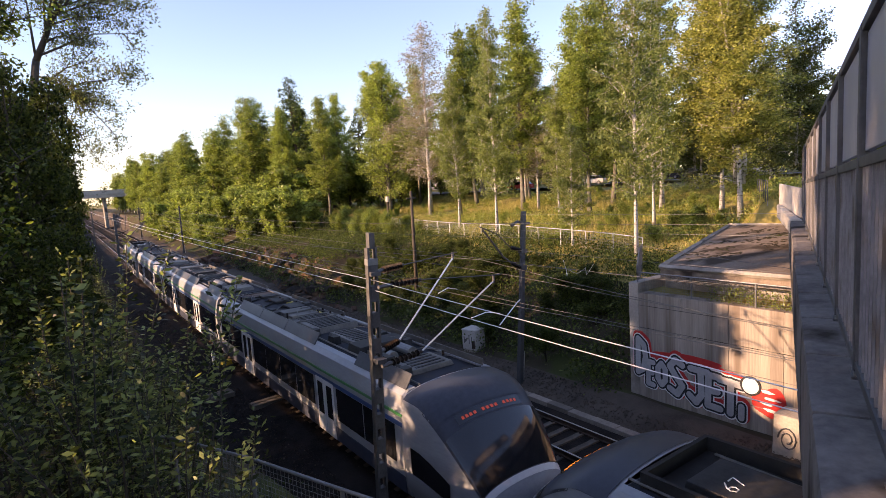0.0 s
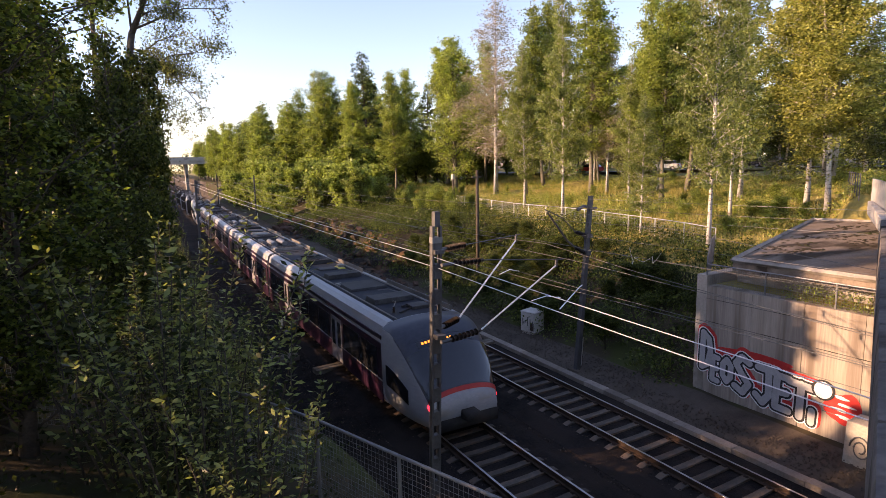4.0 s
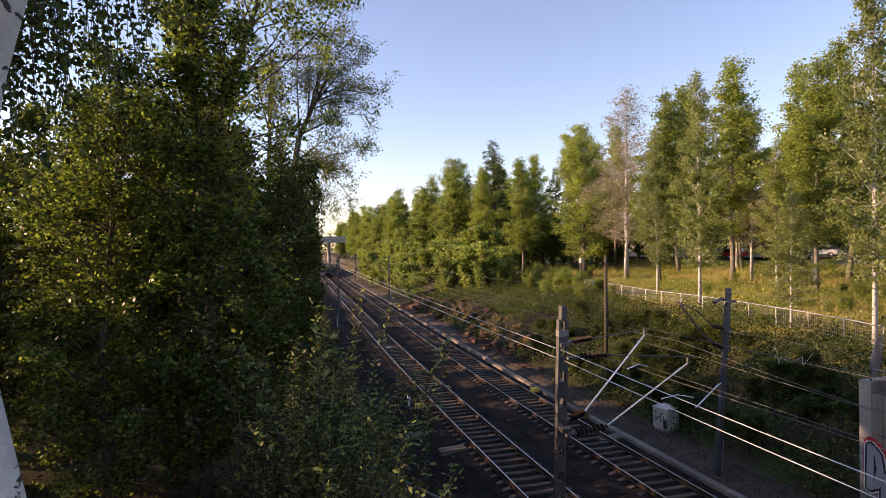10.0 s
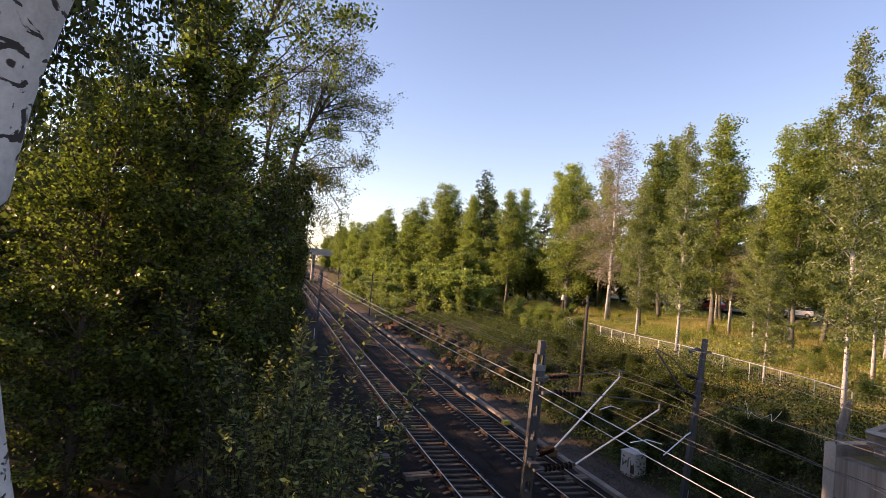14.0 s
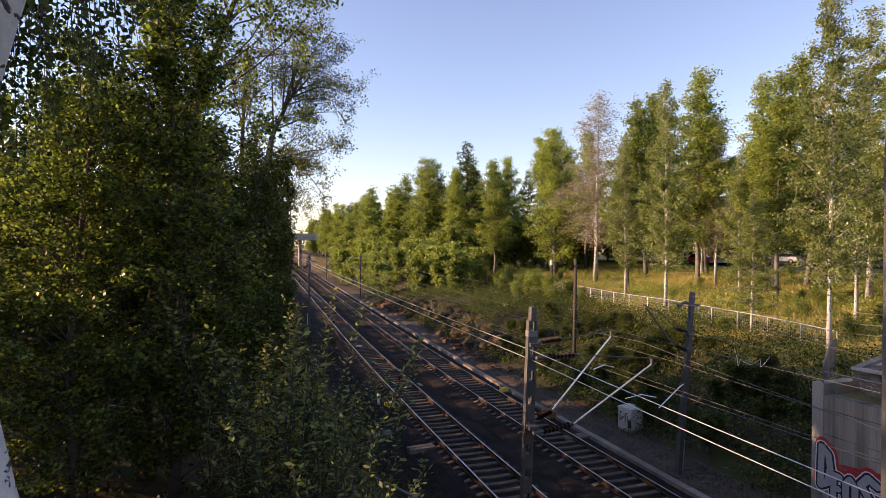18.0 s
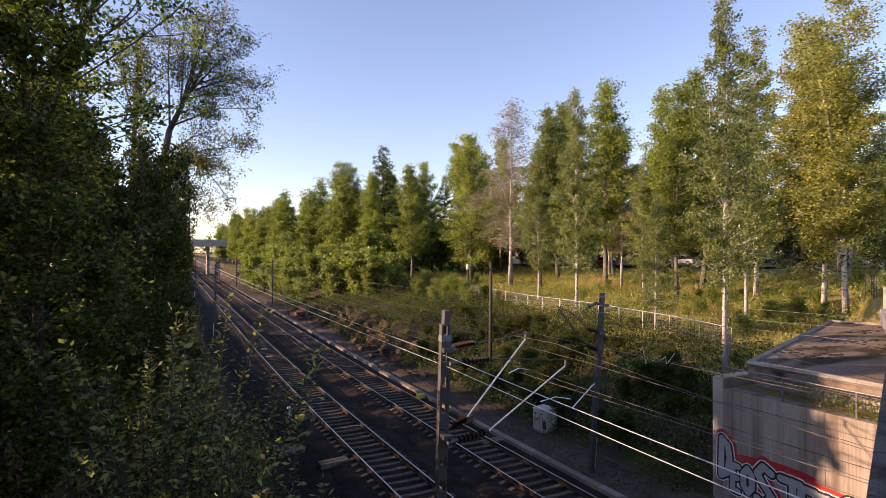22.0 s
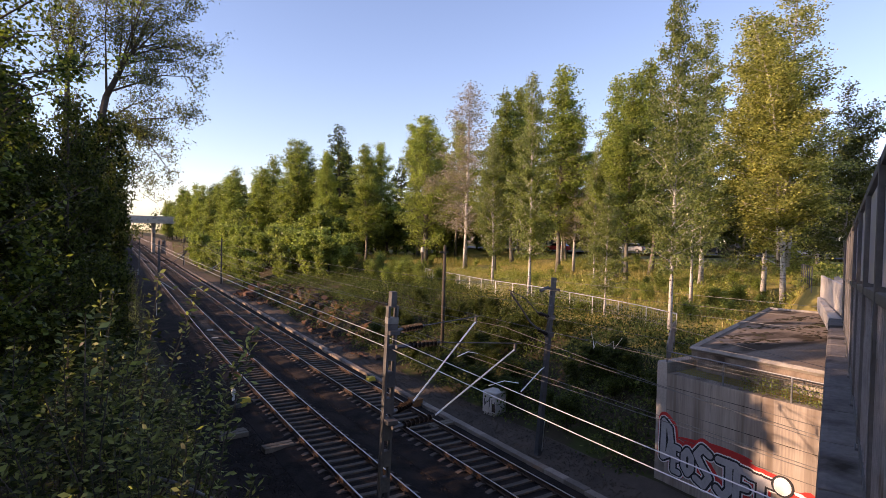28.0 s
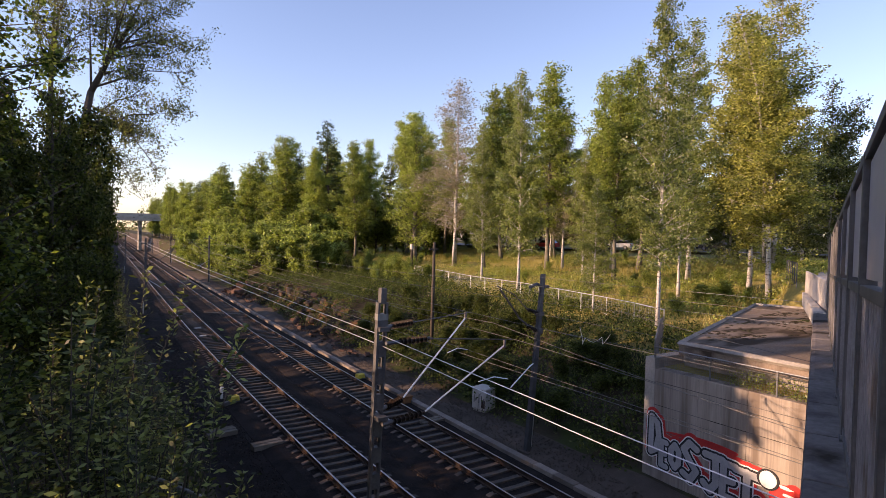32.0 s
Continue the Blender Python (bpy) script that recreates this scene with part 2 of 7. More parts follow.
M = dict(
    ground=mat("forest_soil", (0.035, 0.03, 0.02), (0.07, 0.055, 0.033), 0.95, spec=0.1, scale=0.6, fine=9, bump=0.6, depth=0.06, patch=(0.05, 0.06, 0.02)),
    meadow=mat("meadow_ground", (0.17, 0.15, 0.04), (0.36, 0.28, 0.085), 0.95, scale=0.25, fine=6, bump=0.6, depth=0.08, patch=(0.1, 0.11, 0.03), patch_scale=0.15),
    ballast=mat("ballast_bed", (0.006, 0.005, 0.005), (0.036, 0.03, 0.028), 0.92, spec=0.06, scale=1.1, fine=17, bump=1.0, depth=0.05, patch=(0.032, 0.025, 0.022), patch_scale=0.5),
    stone=mat("ballast_stone", (0.011, 0.009, 0.008), (0.06, 0.046, 0.038), 0.9, spec=0.1, scale=3, fine=40, bump=0.4),
    gravel=mat("service_gravel", (0.045, 0.037, 0.03), (0.12, 0.096, 0.078), 0.95, spec=0.08, scale=0.8, fine=40, bump=0.7, depth=0.03),
    rock=mat("granite", (0.012, 0.0105, 0.009), (0.055, 0.045, 0.037), 0.9, spec=0.15, scale=0.9, fine=8, bump=1.0, depth=0.2, patch=(0.15, 0.085, 0.05), patch_scale=0.5),
    sleeper=mat("sleeper_concrete", (0.045, 0.038, 0.032), (0.125, 0.107, 0.09), 0.9, scale=2, fine=30, bump=0.25, vary=0.22, patch=(0.13, 0.09, 0.065), patch_scale=2.2),
    railside=mat("rail_rust", (0.03, 0.019, 0.014), (0.075, 0.045, 0.031), 0.85, scale=3, fine=40, bump=0.2),
    railtop=mat("rail_worn_steel", (0.36, 0.36, 0.36), (0.52, 0.51, 0.5), 0.4, metal=1.0, scale=2, fine=30, bump=0.0),
    steel=mat("galvanised_steel", (0.16, 0.165, 0.17), (0.27, 0.275, 0.28), 0.55, metal=0.6, scale=2, fine=22, bump=0.08),
    steel_dark=mat("weathered_steel", (0.07, 0.07, 0.075), (0.15, 0.15, 0.155), 0.6, metal=0.6, scale=3, fine=25, bump=0.1),
    tube=mat("aluminium_tube", (0.62, 0.63, 0.64), (0.8, 0.8, 0.79), 0.38, metal=0.75, scale=4, fine=30, bump=0.03),
    wire=mat("contact_wire", (0.1, 0.1, 0.095), (0.2, 0.19, 0.18), 0.5, metal=0.6, scale=2, fine=10, bump=0.0),
    insulator=mat("brown_porcelain", (0.012, 0.009, 0.008), (0.028, 0.018, 0.015), 0.35, scale=6, fine=30, bump=0.0),
    concrete=mat("weathered_concrete", (0.25, 0.225, 0.195), (0.43, 0.39, 0.34), 0.9, scale=0.8, fine=14, bump=0.25, patch=(0.15, 0.13, 0.11), patch_at=0.6, patch_scale=0.55),
    concrete_pale=mat("pale_concrete", (0.38, 0.35, 0.31), (0.56, 0.52, 0.47), 0.9, scale=0.9, fine=18, bump=0.2, patch=(0.2, 0.18, 0.15), patch_at=0.64, patch_scale=1.1),
    # The drawn-out dark patches paint tree-shadow streaks into the slab.
    slab=mat("slab_concrete", (0.15, 0.115, 0.09), (0.32, 0.26, 0.21), 0.92, spec=0.1, scale=0.5, fine=12, bump=0.3, patch=(0.06, 0.045, 0.034), patch_at=0.56, patch_scale=0.5, stretch=(0.6, 1.8, 1)),
    asphalt=mat("asphalt", (0.045, 0.045, 0.047), (0.075, 0.074, 0.074), 0.9, scale=0.5, fine=40, bump=0.3),
    birch=bark_birch(),
    bark=mat("grey_bark", (0.03, 0.025, 0.02), (0.095, 0.078, 0.062), 0.9, scale=4, fine=26, bump=0.8, depth=0.03),
    bark_pale=mat("aspen_bark", (0.085, 0.08, 0.066), (0.2, 0.185, 0.155), 0.85, scale=3, fine=20, bump=0.5, patch=(0.06, 0.05, 0.045), patch_at=0.62, patch_scale=3.5),
    leaf_birch=leaf_mat("birch_leaf", (0.08, 0.11, 0.032), (0.33, 0.39, 0.14)),
    leaf_gold=leaf_mat("yellowing_birch_leaf", (0.08, 0.095, 0.026), (0.43, 0.44, 0.135)),
    leaf_aspen=leaf_mat("aspen_leaf", (0.085, 0.115, 0.028), (0.36, 0.43, 0.12), 0.5),
    # Alder leaf, dark enough to carry shade in far wood and birch sprays.
    leaf_dark=leaf_mat("alder_and_shade_leaf", (0.014, 0.024, 0.007), (0.11, 0.135, 0.036), 0.5, 0.42, 0.2),
    # Darker copy of the birch leaf, with shade put into its colour.
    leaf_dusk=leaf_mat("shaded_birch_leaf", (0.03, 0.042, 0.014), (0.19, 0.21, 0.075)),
    leaf_bush=leaf_mat("willow_leaf", (0.026, 0.036, 0.013), (0.3, 0.34, 0.12), 0.42, 0.42, 0.25, 0.3),
    # Lighter than the alder leaf: sun on these trees is put into the colour.
    leaf_lime=leaf_mat("sunlit_aspen_leaf", (0.024, 0.042, 0.01), (0.21, 0.265, 0.062), 0.55, 0.36, 0.3, 0.2),
    # Shade under the embankment trees is put into this dark leaf colour.
    leaf_shade=leaf_mat("shaded_undergrowth_leaf", (0.012, 0.019, 0.006), (0.05, 0.062, 0.02), 0.42, 0.5, 0.15),
    leaf_open=leaf_mat("grey_willow_leaf", (0.05, 0.064, 0.026), (0.19, 0.21, 0.085), 0.5),
    # Darker than leaf_meadow: shade of the bank is put into the leaf colour.
    leaf_herb=leaf_mat("shaded_herb_leaf", (0.014, 0.024, 0.006), (0.11, 0.14, 0.036), 0.42, 0.45, 0.2),
    leaf_dry=leaf_mat("dry_leaf", (0.17, 0.145, 0.115), (0.38, 0.335, 0.28)),
    grass=leaf_mat("dry_grass", (0.15, 0.155, 0.05), (0.5, 0.42, 0.155), 0.35),
    needle=leaf_mat("spruce_needle", (0.03, 0.06, 0.018), (0.08, 0.12, 0.035), 0.25),
    white=mat("white_paint", (0.62, 0.62, 0.61), (0.78, 0.78, 0.77), 0.35, scale=0.7, fine=9, bump=0.03, patch=(0.45, 0.43, 0.4), patch_at=0.68, patch_scale=0.9),
    red=mat("red_paint", (0.42, 0.03, 0.025), (0.55, 0.05, 0.035), 0.4, scale=2, fine=12, bump=0.03),
)


# ---------------------------------------------------------------- builders
class Shape:
    """Vertices and faces of one mesh."""

    def __init__(self):
        self.v, self.f = [], []

    def box(self, x0, x1, y0, y1, z0, z1, m=None, top=1.0):
        """A block; top: how far its upper face is drawn in."""
        cx, cy = (x0 + x1) / 2, (y0 + y1) / 2
        pts = [(x, y, z0) for x, y in ((x0, y0), (x1, y0), (x1, y1), (x0, y1))]
        pts += [(cx + (x - cx) * top, cy + (y - cy) * top, z1) for x, y in ((x0, y0), (x1, y0), (x1, y1), (x0, y1))]
        k = len(self.v)
        self.v += [tuple(m @ Vector(p)) for p in pts] if m else pts
        self.f += [tuple(k + i for i in q) for q in ((3, 2, 1, 0), (4, 5, 6, 7), (0, 1, 5, 4), (1, 2, 6, 5), (2, 3, 7, 6), (3, 0, 4, 7))]
        return self

    def rod(self, p, q, r, r2=None, n=8, caps=True):
        """A round bar from p to q."""
        p, q = Vector(p), Vector(q)
        r2 = r if r2 is None else r2
        d = q - p
        if d.length < 1e-6:
            return self
        a = d.to_track_quat("Z", "Y").to_matrix()
        k = len(self.v)
        for c, rad in ((p, r), (q, r2)):
            for i in range(n):
                t = 2 * math.pi * i / n
                self.v.append(tuple(c + a @ Vector((rad * math.cos(t), rad * math.sin(t), 0))))
        self.f += [(k + i, k + (i + 1) % n, k + n + (i + 1) % n, k + n + i) for i in range(n)]
        if caps:
            self.f += [tuple(k + n - 1 - i for i in range(n)), tuple(k + n + i for i in range(n))]
        return self

    def tube(self, pts, rads, n=6):
        """A bent bar through pts with a radius at each."""
        pts = [Vector(p) for p in pts]
        rads = rads if isinstance(rads, (list, tuple)) else [rads] * len(pts)
        k = len(self.v)
        for j, c in enumerate(pts):
            d = pts[min(j + 1, len(pts) - 1)] - pts[max(j - 1, 0)]
            a = d.to_track_quat("Z", "Y").to_matrix()
            for i in range(n):
                t = 2 * math.pi * i / n
                self.v.append(tuple(c + a @ Vector((rads[j] * math.cos(t), rads[j] * math.sin(t), 0))))
        for j in range(len(pts) - 1):
            for i in range(n):
                a0 = k + j * n
                self.f.append((a0 + i, a0 + (i + 1) % n, a0 + n + (i + 1) % n, a0 + n + i))
        self.f += [tuple(k + n - 1 - i for i in range(n)), tuple(k + (len(pts) - 1) * n + i for i in range(n))]
        return self

    def sweep(self, profile, path, closed=True):
        """A closed outline (x across, z up) carried along path of (x, y, z, side-angle)."""
        k, n = len(self.v), len(profile)
        for x, y, z, a in path:
            for px_, pz in profile:
                self.v.append((x + px_ * math.cos(a), y - px_ * math.sin(a), z + pz))
        for j in range(len(path) - 1):
            for i in range(n if closed else n - 1):
                a0 = k + j * n
                self.f.append((a0 + i, a0 + (i + 1) % n, a0 + n + (i + 1) % n, a0 + n + i))
        if closed:
            self.f += [tuple(k + i for i in range(n)), tuple(k + (len(path) - 1) * n + n - 1 - i for i in range(n))]
        return self

    def poly(self, pts):
        k = len(self.v)
        self.v += [tuple(p) for p in pts]
        self.f.append(tuple(range(k, k + len(pts))))
        return self

    def prism(self, outline, z0, z1):
        """An upright slab over an outline of (x, y)."""
        k, n = len(self.v), len(outline)
        self.v += [(x, y, z0) for x, y in outline] + [(x, y, z1) for x, y in outline]
        self.f += [tuple(k + n - 1 - i for i in range(n)), tuple(k + n + i for i in range(n))]
        self.f += [(k + i, k + (i + 1) % n, k + n + (i + 1) % n, k + n + i) for i in range(n)]
        return self

    def mesh(self, name, smooth=False, bevel=0.0):
        me = bpy.data.meshes.new(name)
        me.from_pydata(self.v, [], self.f)
        bm = bmesh.new()
        bm.from_mesh(me)
        bmesh.ops.recalc_face_normals(bm, faces=bm.faces)
        if bevel:
            bmesh.ops.bevel(bm, geom=bm.edges[:], offset=bevel, segments=2, affect="EDGES", profile=0.7, clamp_overlap=True)
        bm.to_mesh(me)
        bm.free()
        if smooth:
            me.shade_smooth()
        return me


def part(name, shape, material, parent=None, label="", smooth=False, bevel=0.0, at=None):
    """One mesh object, under its thing or part if parent is given."""
    me = shape if isinstance(shape, bpy.types.Mesh) else shape.mesh(name, smooth, bevel)
    if not me.materials:
        me.materials.append(material)
    ob = new(name, me)
    ob.parent = parent
    if at is not None:
        ob.matrix_basis = at
    if label:
        ob["label"] = label
    return ob


def thing(name, at, label, category, group="", kind=""):
    ob = new(name)
    ob.empty_display_size = 0.2
    ob.matrix_basis = at
    return tagged(ob, label, category, group, kind)


def sstep(a, b, v):
    v = min(1.0, max(0.0, (v - a) / (b - a)))
    return v * v * (3 - 2 * v)


def bend(y):
    """Sideways shift of the curved line at y."""
    return 0.0004 * y * y if y < 55 else 1.21 + 0.044 * (y - 55)


def ramp(v, pts):
    for (a, za), (b, zb) in zip(pts, pts[1:]):
        if v <= b:
            return za + (zb - za) * max(0.0, (v - a) / (b - a))
    return pts[-1][1]


def cut_toe(y):
    """How far beside the line the bank begins: the cutting widens by the rock."""
    return 16.9 + 1.5 * math.exp(-((y - 59) / 9.5) ** 2) - 0.5 * math.exp(-((y - 77) / 6) ** 2)


def land(x, y):
    """Height of the ground."""
    u = x - bend(y)
    yy = min(200.0, max(-30.0, y))
    crest = 22.2 + 0.2 * min(yy, 62) - 0.13 * max(0.0, yy - 62)
    rock = sstep(36, 46, yy) * (1 - sstep(66, 82, yy))
    toe = cut_toe(yy)
    high = 3.4 + 1.4 * sstep(62, 100, yy)
    if u < 4.6:
        near = 1 - sstep(8, 22, yy)
        z = ramp(-u, [(-4.6, -0.15), (-3.4, 0.5 + 2.6 * near), (-1.5, 1.4 + 2.1 * near), (3, 3.0 + 1.6 * near), (14, 4.5 + 1.6 * near), (60, 6.0)])
    elif u < toe:
        z = -0.15 + 0.25 * sstep(14.8, 16.2, u)
    elif u < crest:
        k = (u - toe) / (crest - toe)
        plain = 0.1 + (high - 0.1) * (0.25 * k + 0.75 * sstep(0, 1, k))
        cut = 0.1 + ramp(k, [(0, 0.0), (0.12, 2.3), (0.3, 2.75), (1, high - 0.1)])
        z = plain * (1 - rock) + cut * rock
    else:
        z = ramp(u - crest, [(0, high), (12, 4.5), (30, 5.9), (42, 6.6), (200, 8.2)])
    # the road's embankment beyond the bridge
    d, side = (x - 0.45) * 0.9225 + (y - 0.42) * 0.386, (x - 0.45) * 0.386 - (y - 0.42) * 0.9225
    if d > 30 and side > -2.6:
        k = sstep(31, 36, d) * (1 - sstep(0.9, 2.6, -side))
        z += max(0.0, 6.3 - z) * k
    return z


def along(u, y):
    """A point beside the line, u metres to the side of its axis, and the heading there."""
    slope = 0.0008 * y if y < 250 else 0.2
    a = math.atan(slope)
    return u + bend(y), y, a


rng = np.random.default_rng(7)


def leaf_mesh(name, centres, length, width, material, up=0.0, seed=1, hang=0.0, ways=None):
    """Many small folded leaves about the centres, in one mesh."""
    r = np.random.default_rng(seed)
    c = np.asarray(centres, float)
    n = len(c)
    a = r.normal(size=(n, 3))
    a[:, 2] -= hang
    if ways is not None:
        a = a * 0.28 + ways
    a /= np.linalg.norm(a, axis=1)[:, None]
    b = r.normal(size=(n, 3))
    nrm = np.cross(a, b)
    nrm[:, 2] += np.sign(nrm[:, 2]) * up
    nrm /= np.linalg.norm(nrm, axis=1)[:, None]
    b = np.cross(nrm, a)
    b /= np.linalg.norm(b, axis=1)[:, None]
    size = r.uniform(0.65, 1.35, n)[:, None]
    L, W = a * size * length / 2, b * size * width / 2
    v = np.stack([c - L, c + W * 0.95 + L * 0.1, c + L, c - W * 0.95 + L * 0.1], 1).reshape(-1, 3)
    me = bpy.data.meshes.new(name)
    me.vertices.add(4 * n)
    me.vertices.foreach_set("co", v.ravel().astype(np.float32))
    me.loops.add(4 * n)
    me.loops.foreach_set("vertex_index", np.arange(4 * n, dtype=np.int32))
    me.polygons.add(n)
    me.polygons.foreach_set("loop_start", np.arange(0, 4 * n, 4, dtype=np.int32))
    me.update(calc_edges=True)
    me.materials.append(material)
    return me


# ---------------------------------------------------------------- ground
def build_ground():
    us = sorted({-2400, -1400, -800, -450, -260, -160, -110, -80, *range(-60, -16, 4), *range(-16, 3, 2), *np.arange(3, 5.2, 0.4).round(2), 6, 8.6, 10.8, 13, *np.arange(14.6, 24, 0.5).round(2),
                 *range(24, 60, 2), 64, 70, 78, 90, 105, 130, 170, 230, 320, 500, 900, 1500, 2400})
    ys = [-2400, -1200, -600, -300, -150, -90, -60, *range(-44, -4, 5), *np.arange(-4, 90, 1.5), *range(90, 150, 4), *range(150, 260, 8), 280, 310, 350, 400, 480, 600, 800, 1100, 1600, 2600]
    v, f = [], []
    for y in ys:
        for u in us:
            x = u + bend(y) * max(0.0, 1 - max(0.0, abs(u) - 150) / 400)
            z = land(u + bend(y), y)
            lump = noise.noise(Vector((x * 0.35, y * 0.35, 0))) * 0.18 + noise.noise(Vector((x * 0.09, y * 0.09, 5))) * 0.3
            if 4.4 < u < 16.4:
                lump *= 0.0
            elif abs(u) > 120:
                lump *= 4
            rocky = sstep(36, 44, y) * (1 - sstep(70, 82, y)) * (1 if 16 <= u <= 22 else 0)
            if rocky:
                lump += rocky * noise.noise(Vector((x * 0.9, y * 0.7, 3))) * 0.35
            if 17.2 < x < 34 and 5 < y < 16:
                z, lump = min(z, 3.0), 0
            v.append((x, y, z + lump))
    n = len(us)
    mids = []
    for j in range(len(ys) - 1):
        for i in range(n - 1):
            f.append((j * n + i, j * n + i + 1, (j + 1) * n + i + 1, (j + 1) * n + i))
            mids.append(((us[i] + us[i + 1]) / 2, (ys[j] + ys[j + 1]) / 2))
    me = bpy.data.meshes.new("ground")
    me.from_pydata(v, [], f)
    for key in ("ground", "ballast", "gravel", "meadow", "rock"):
        me.materials.append(M[key])
    idx = []
    for u, y in mids:
        rocky = 38 < y < 82 and cut_toe(y) - 0.8 < u < cut_toe(y) + 2.4
        idx.append(4 if rocky else 0 if u < 4.4 else 1 if u < 15.1 else 2 if u < 17 else 0 if u < 20 + 0.2 * min(62, max(0, y)) else 3)
    me.polygons.foreach_set("material_index", idx)
    me.shade_smooth()
    tagged(new("ground", me), "railway cutting ground of dark ballast, gravel, grass and rock", "ground", kind="structure")


build_ground()

# ---------------------------------------------------------------- tracks
LEFT, RIGHT = 8.62, 12.96
STEP = 0.61
RAIL = [(-0.075, 0.0), (0.075, 0.0), (0.075, 0.02), (0.012, 0.035), (0.012, 0.12), (0.036, 0.135), (0.036, 0.172), (-0.036, 0.172), (-0.036, 0.135), (-0.012, 0.12), (-0.012, 0.035), (-0.075, 0.02)]
HEAD = [(-0.03, 0.1725), (0.03, 0.1725), (0.028, 0.1765), (-0.028, 0.1765)]


def build_track(u0, group):
    track = thing("railway_track", pose(0, 0, 0), "railway track of rusty steel rails on pale concrete sleepers", "track", group, "structure")
    ys = [-14 + 2.5 * i for i in range(58)] + [140 + 10 * i for i in range(24)]
    for side in (-0.8, 0.8):
        path = []
        for y in ys:
            x, yy, a = along(u0 + side, y)
            path.append((x, yy, 0.02, a))
        rail = part("rail", Shape().sweep(RAIL, path), M["railside"], track, "rusty steel rail with a worn bright head")
        part("rail_head", Shape().sweep(HEAD, path), M["railtop"], rail, "polished running surface")
    profile = [(-1.3, -0.11), (1.3, -0.11), (1.27, -0.075), (1.02, 0.0), (0.5, 0.01), (0.3, 0.0), (-0.3, 0.0), (-0.5, 0.01), (-1.02, 0.0), (-1.27, -0.075)]
    s = Shape().sweep(profile, [(0, -0.1, 0, 0), (0, 0.1, 0, 0)])
    me = s.mesh("sleeper")
    me.materials.append(M["sleeper"])
    rest = Shape()
    clip_s = Shape()
    for i in range(260):
        y = 3 + STEP * i
        x, yy, a = along(u0, y)
        jig = rng.uniform(-0.012, 0.012)
        if i < 150:
            ob = new("sleeper", me)
            ob.parent = track
            ob.matrix_basis = pose(x, yy + jig, 0.025, 0, 0, -math.degrees(a) + rng.uniform(-0.4, 0.4))
        else:
            m = pose(x, yy, 0.02, 0, 0, -math.degrees(a))
            rest.box(-1.3, 1.3, -0.12, 0.12, -0.1, 0.0, m)
        if i < 90:
            m = pose(x, yy, 0.03, 0, 0, -math.degrees(a))
            for side in (-0.8, 0.8):
                for off in (-0.11, 0.11):
                    clip_s.box(side + off - 0.035, side + off + 0.035, -0.05, 0.05, 0, 0.05, m, 0.7)
    for i in range(120):
        x, yy, a = along(u0, 3 - STEP * (i % 24) - STEP) if i < 24 else along(u0, 3 + STEP * (260 + i))
        rest.box(-1.3, 1.3, -0.12, 0.12, -0.1, 0.0, pose(x, yy, 0.02, 0, 0, -math.degrees(a)))
    tagged(part("far_sleepers", rest, M["sleeper"], track, "distant row of concrete sleepers"), kind="stuff")
    tagged(part("rail_clips", clip_s, M["railside"], track, "rusty rail fastenings"), kind="stuff")
    return track


build_track(LEFT, "tracks through the cutting")
build_track(RIGHT, "tracks through the cutting")


def build_ballast():
    """Loose stones over the bed."""
    n = 42000
    y = 4 + 46 * rng.random(n) ** 1.5
    u = rng.uniform(4.8, 16.9, n)
    v, f, which = [], [], []
    base = np.array([(1, 0, 0), (-0.9, 0.3, 0), (0.1, 0.9, 0.1), (0, -0.95, -0.1), (0.1, 0.1, 0.85), (0, 0, -0.8)])
    tri = [(0, 2, 4), (2, 1, 4), (1, 3, 4), (3, 0, 4), (2, 0, 5), (1, 2, 5), (3, 1, 5), (0, 3, 5)]
    for k in range(n):
        s = rng.uniform(0.022, 0.05)
        q = base * rng.uniform(0.6, 1.2, (6, 1)) * s
        a = rng.uniform(0, 6.28)
        c, t = math.cos(a), math.sin(a)
        x0 = u[k] + bend(y[k])
        z0 = land(x0, y[k]) + 0.008
        near = min(abs(u[k] - LEFT), abs(u[k] - RIGHT))
        z0 += 0.1 * (1 - sstep(1.25, 2.1, near)) - (0.035 if near < 0.75 else 0)
        o = len(v)
        v += [(x0 + p[0] * c - p[1] * t, y[k] + p[0] * t + p[1] * c, z0 + p[2]) for p in q]
        f += [(o + a1, o + b1, o + c1) for a1, b1, c1 in tri]
        which += [1 if u[k] > 15.1 or k % 9 == 0 else 0] * 8
    me = bpy.data.meshes.new("ballast_stones")
    me.from_pydata(v, [], f)
    me.materials.append(M["stone"])
    me.materials.append(M["gravel"])
    me.polygons.foreach_set("material_index", which)
    tagged(new("ballast_stones", me), "loose dark crushed-stone ballast between the sleepers", "ballast", kind="stuff")
    # the raised shoulders that hold the sleepers
    for u0 in (LEFT, RIGHT):
        path = []
        for y1 in [-14 + 2.5 * i for i in range(58)] + [140 + 10 * i for i in range(24)]:
            x, yy, a = along(u0, y1)
            path.append((x, yy, 0, a))
        bed = Shape().sweep([(-2.3, -0.3), (2.3, -0.3), (2.05, -0.13), (1.5, -0.03), (-1.5, -0.03), (-2.05, -0.13)], path)
        tagged(part("ballast_bed", bed, M["ballast"], None), "raised bed of dark crushed stone under a track", "ballast", kind="structure")


build_ballast()


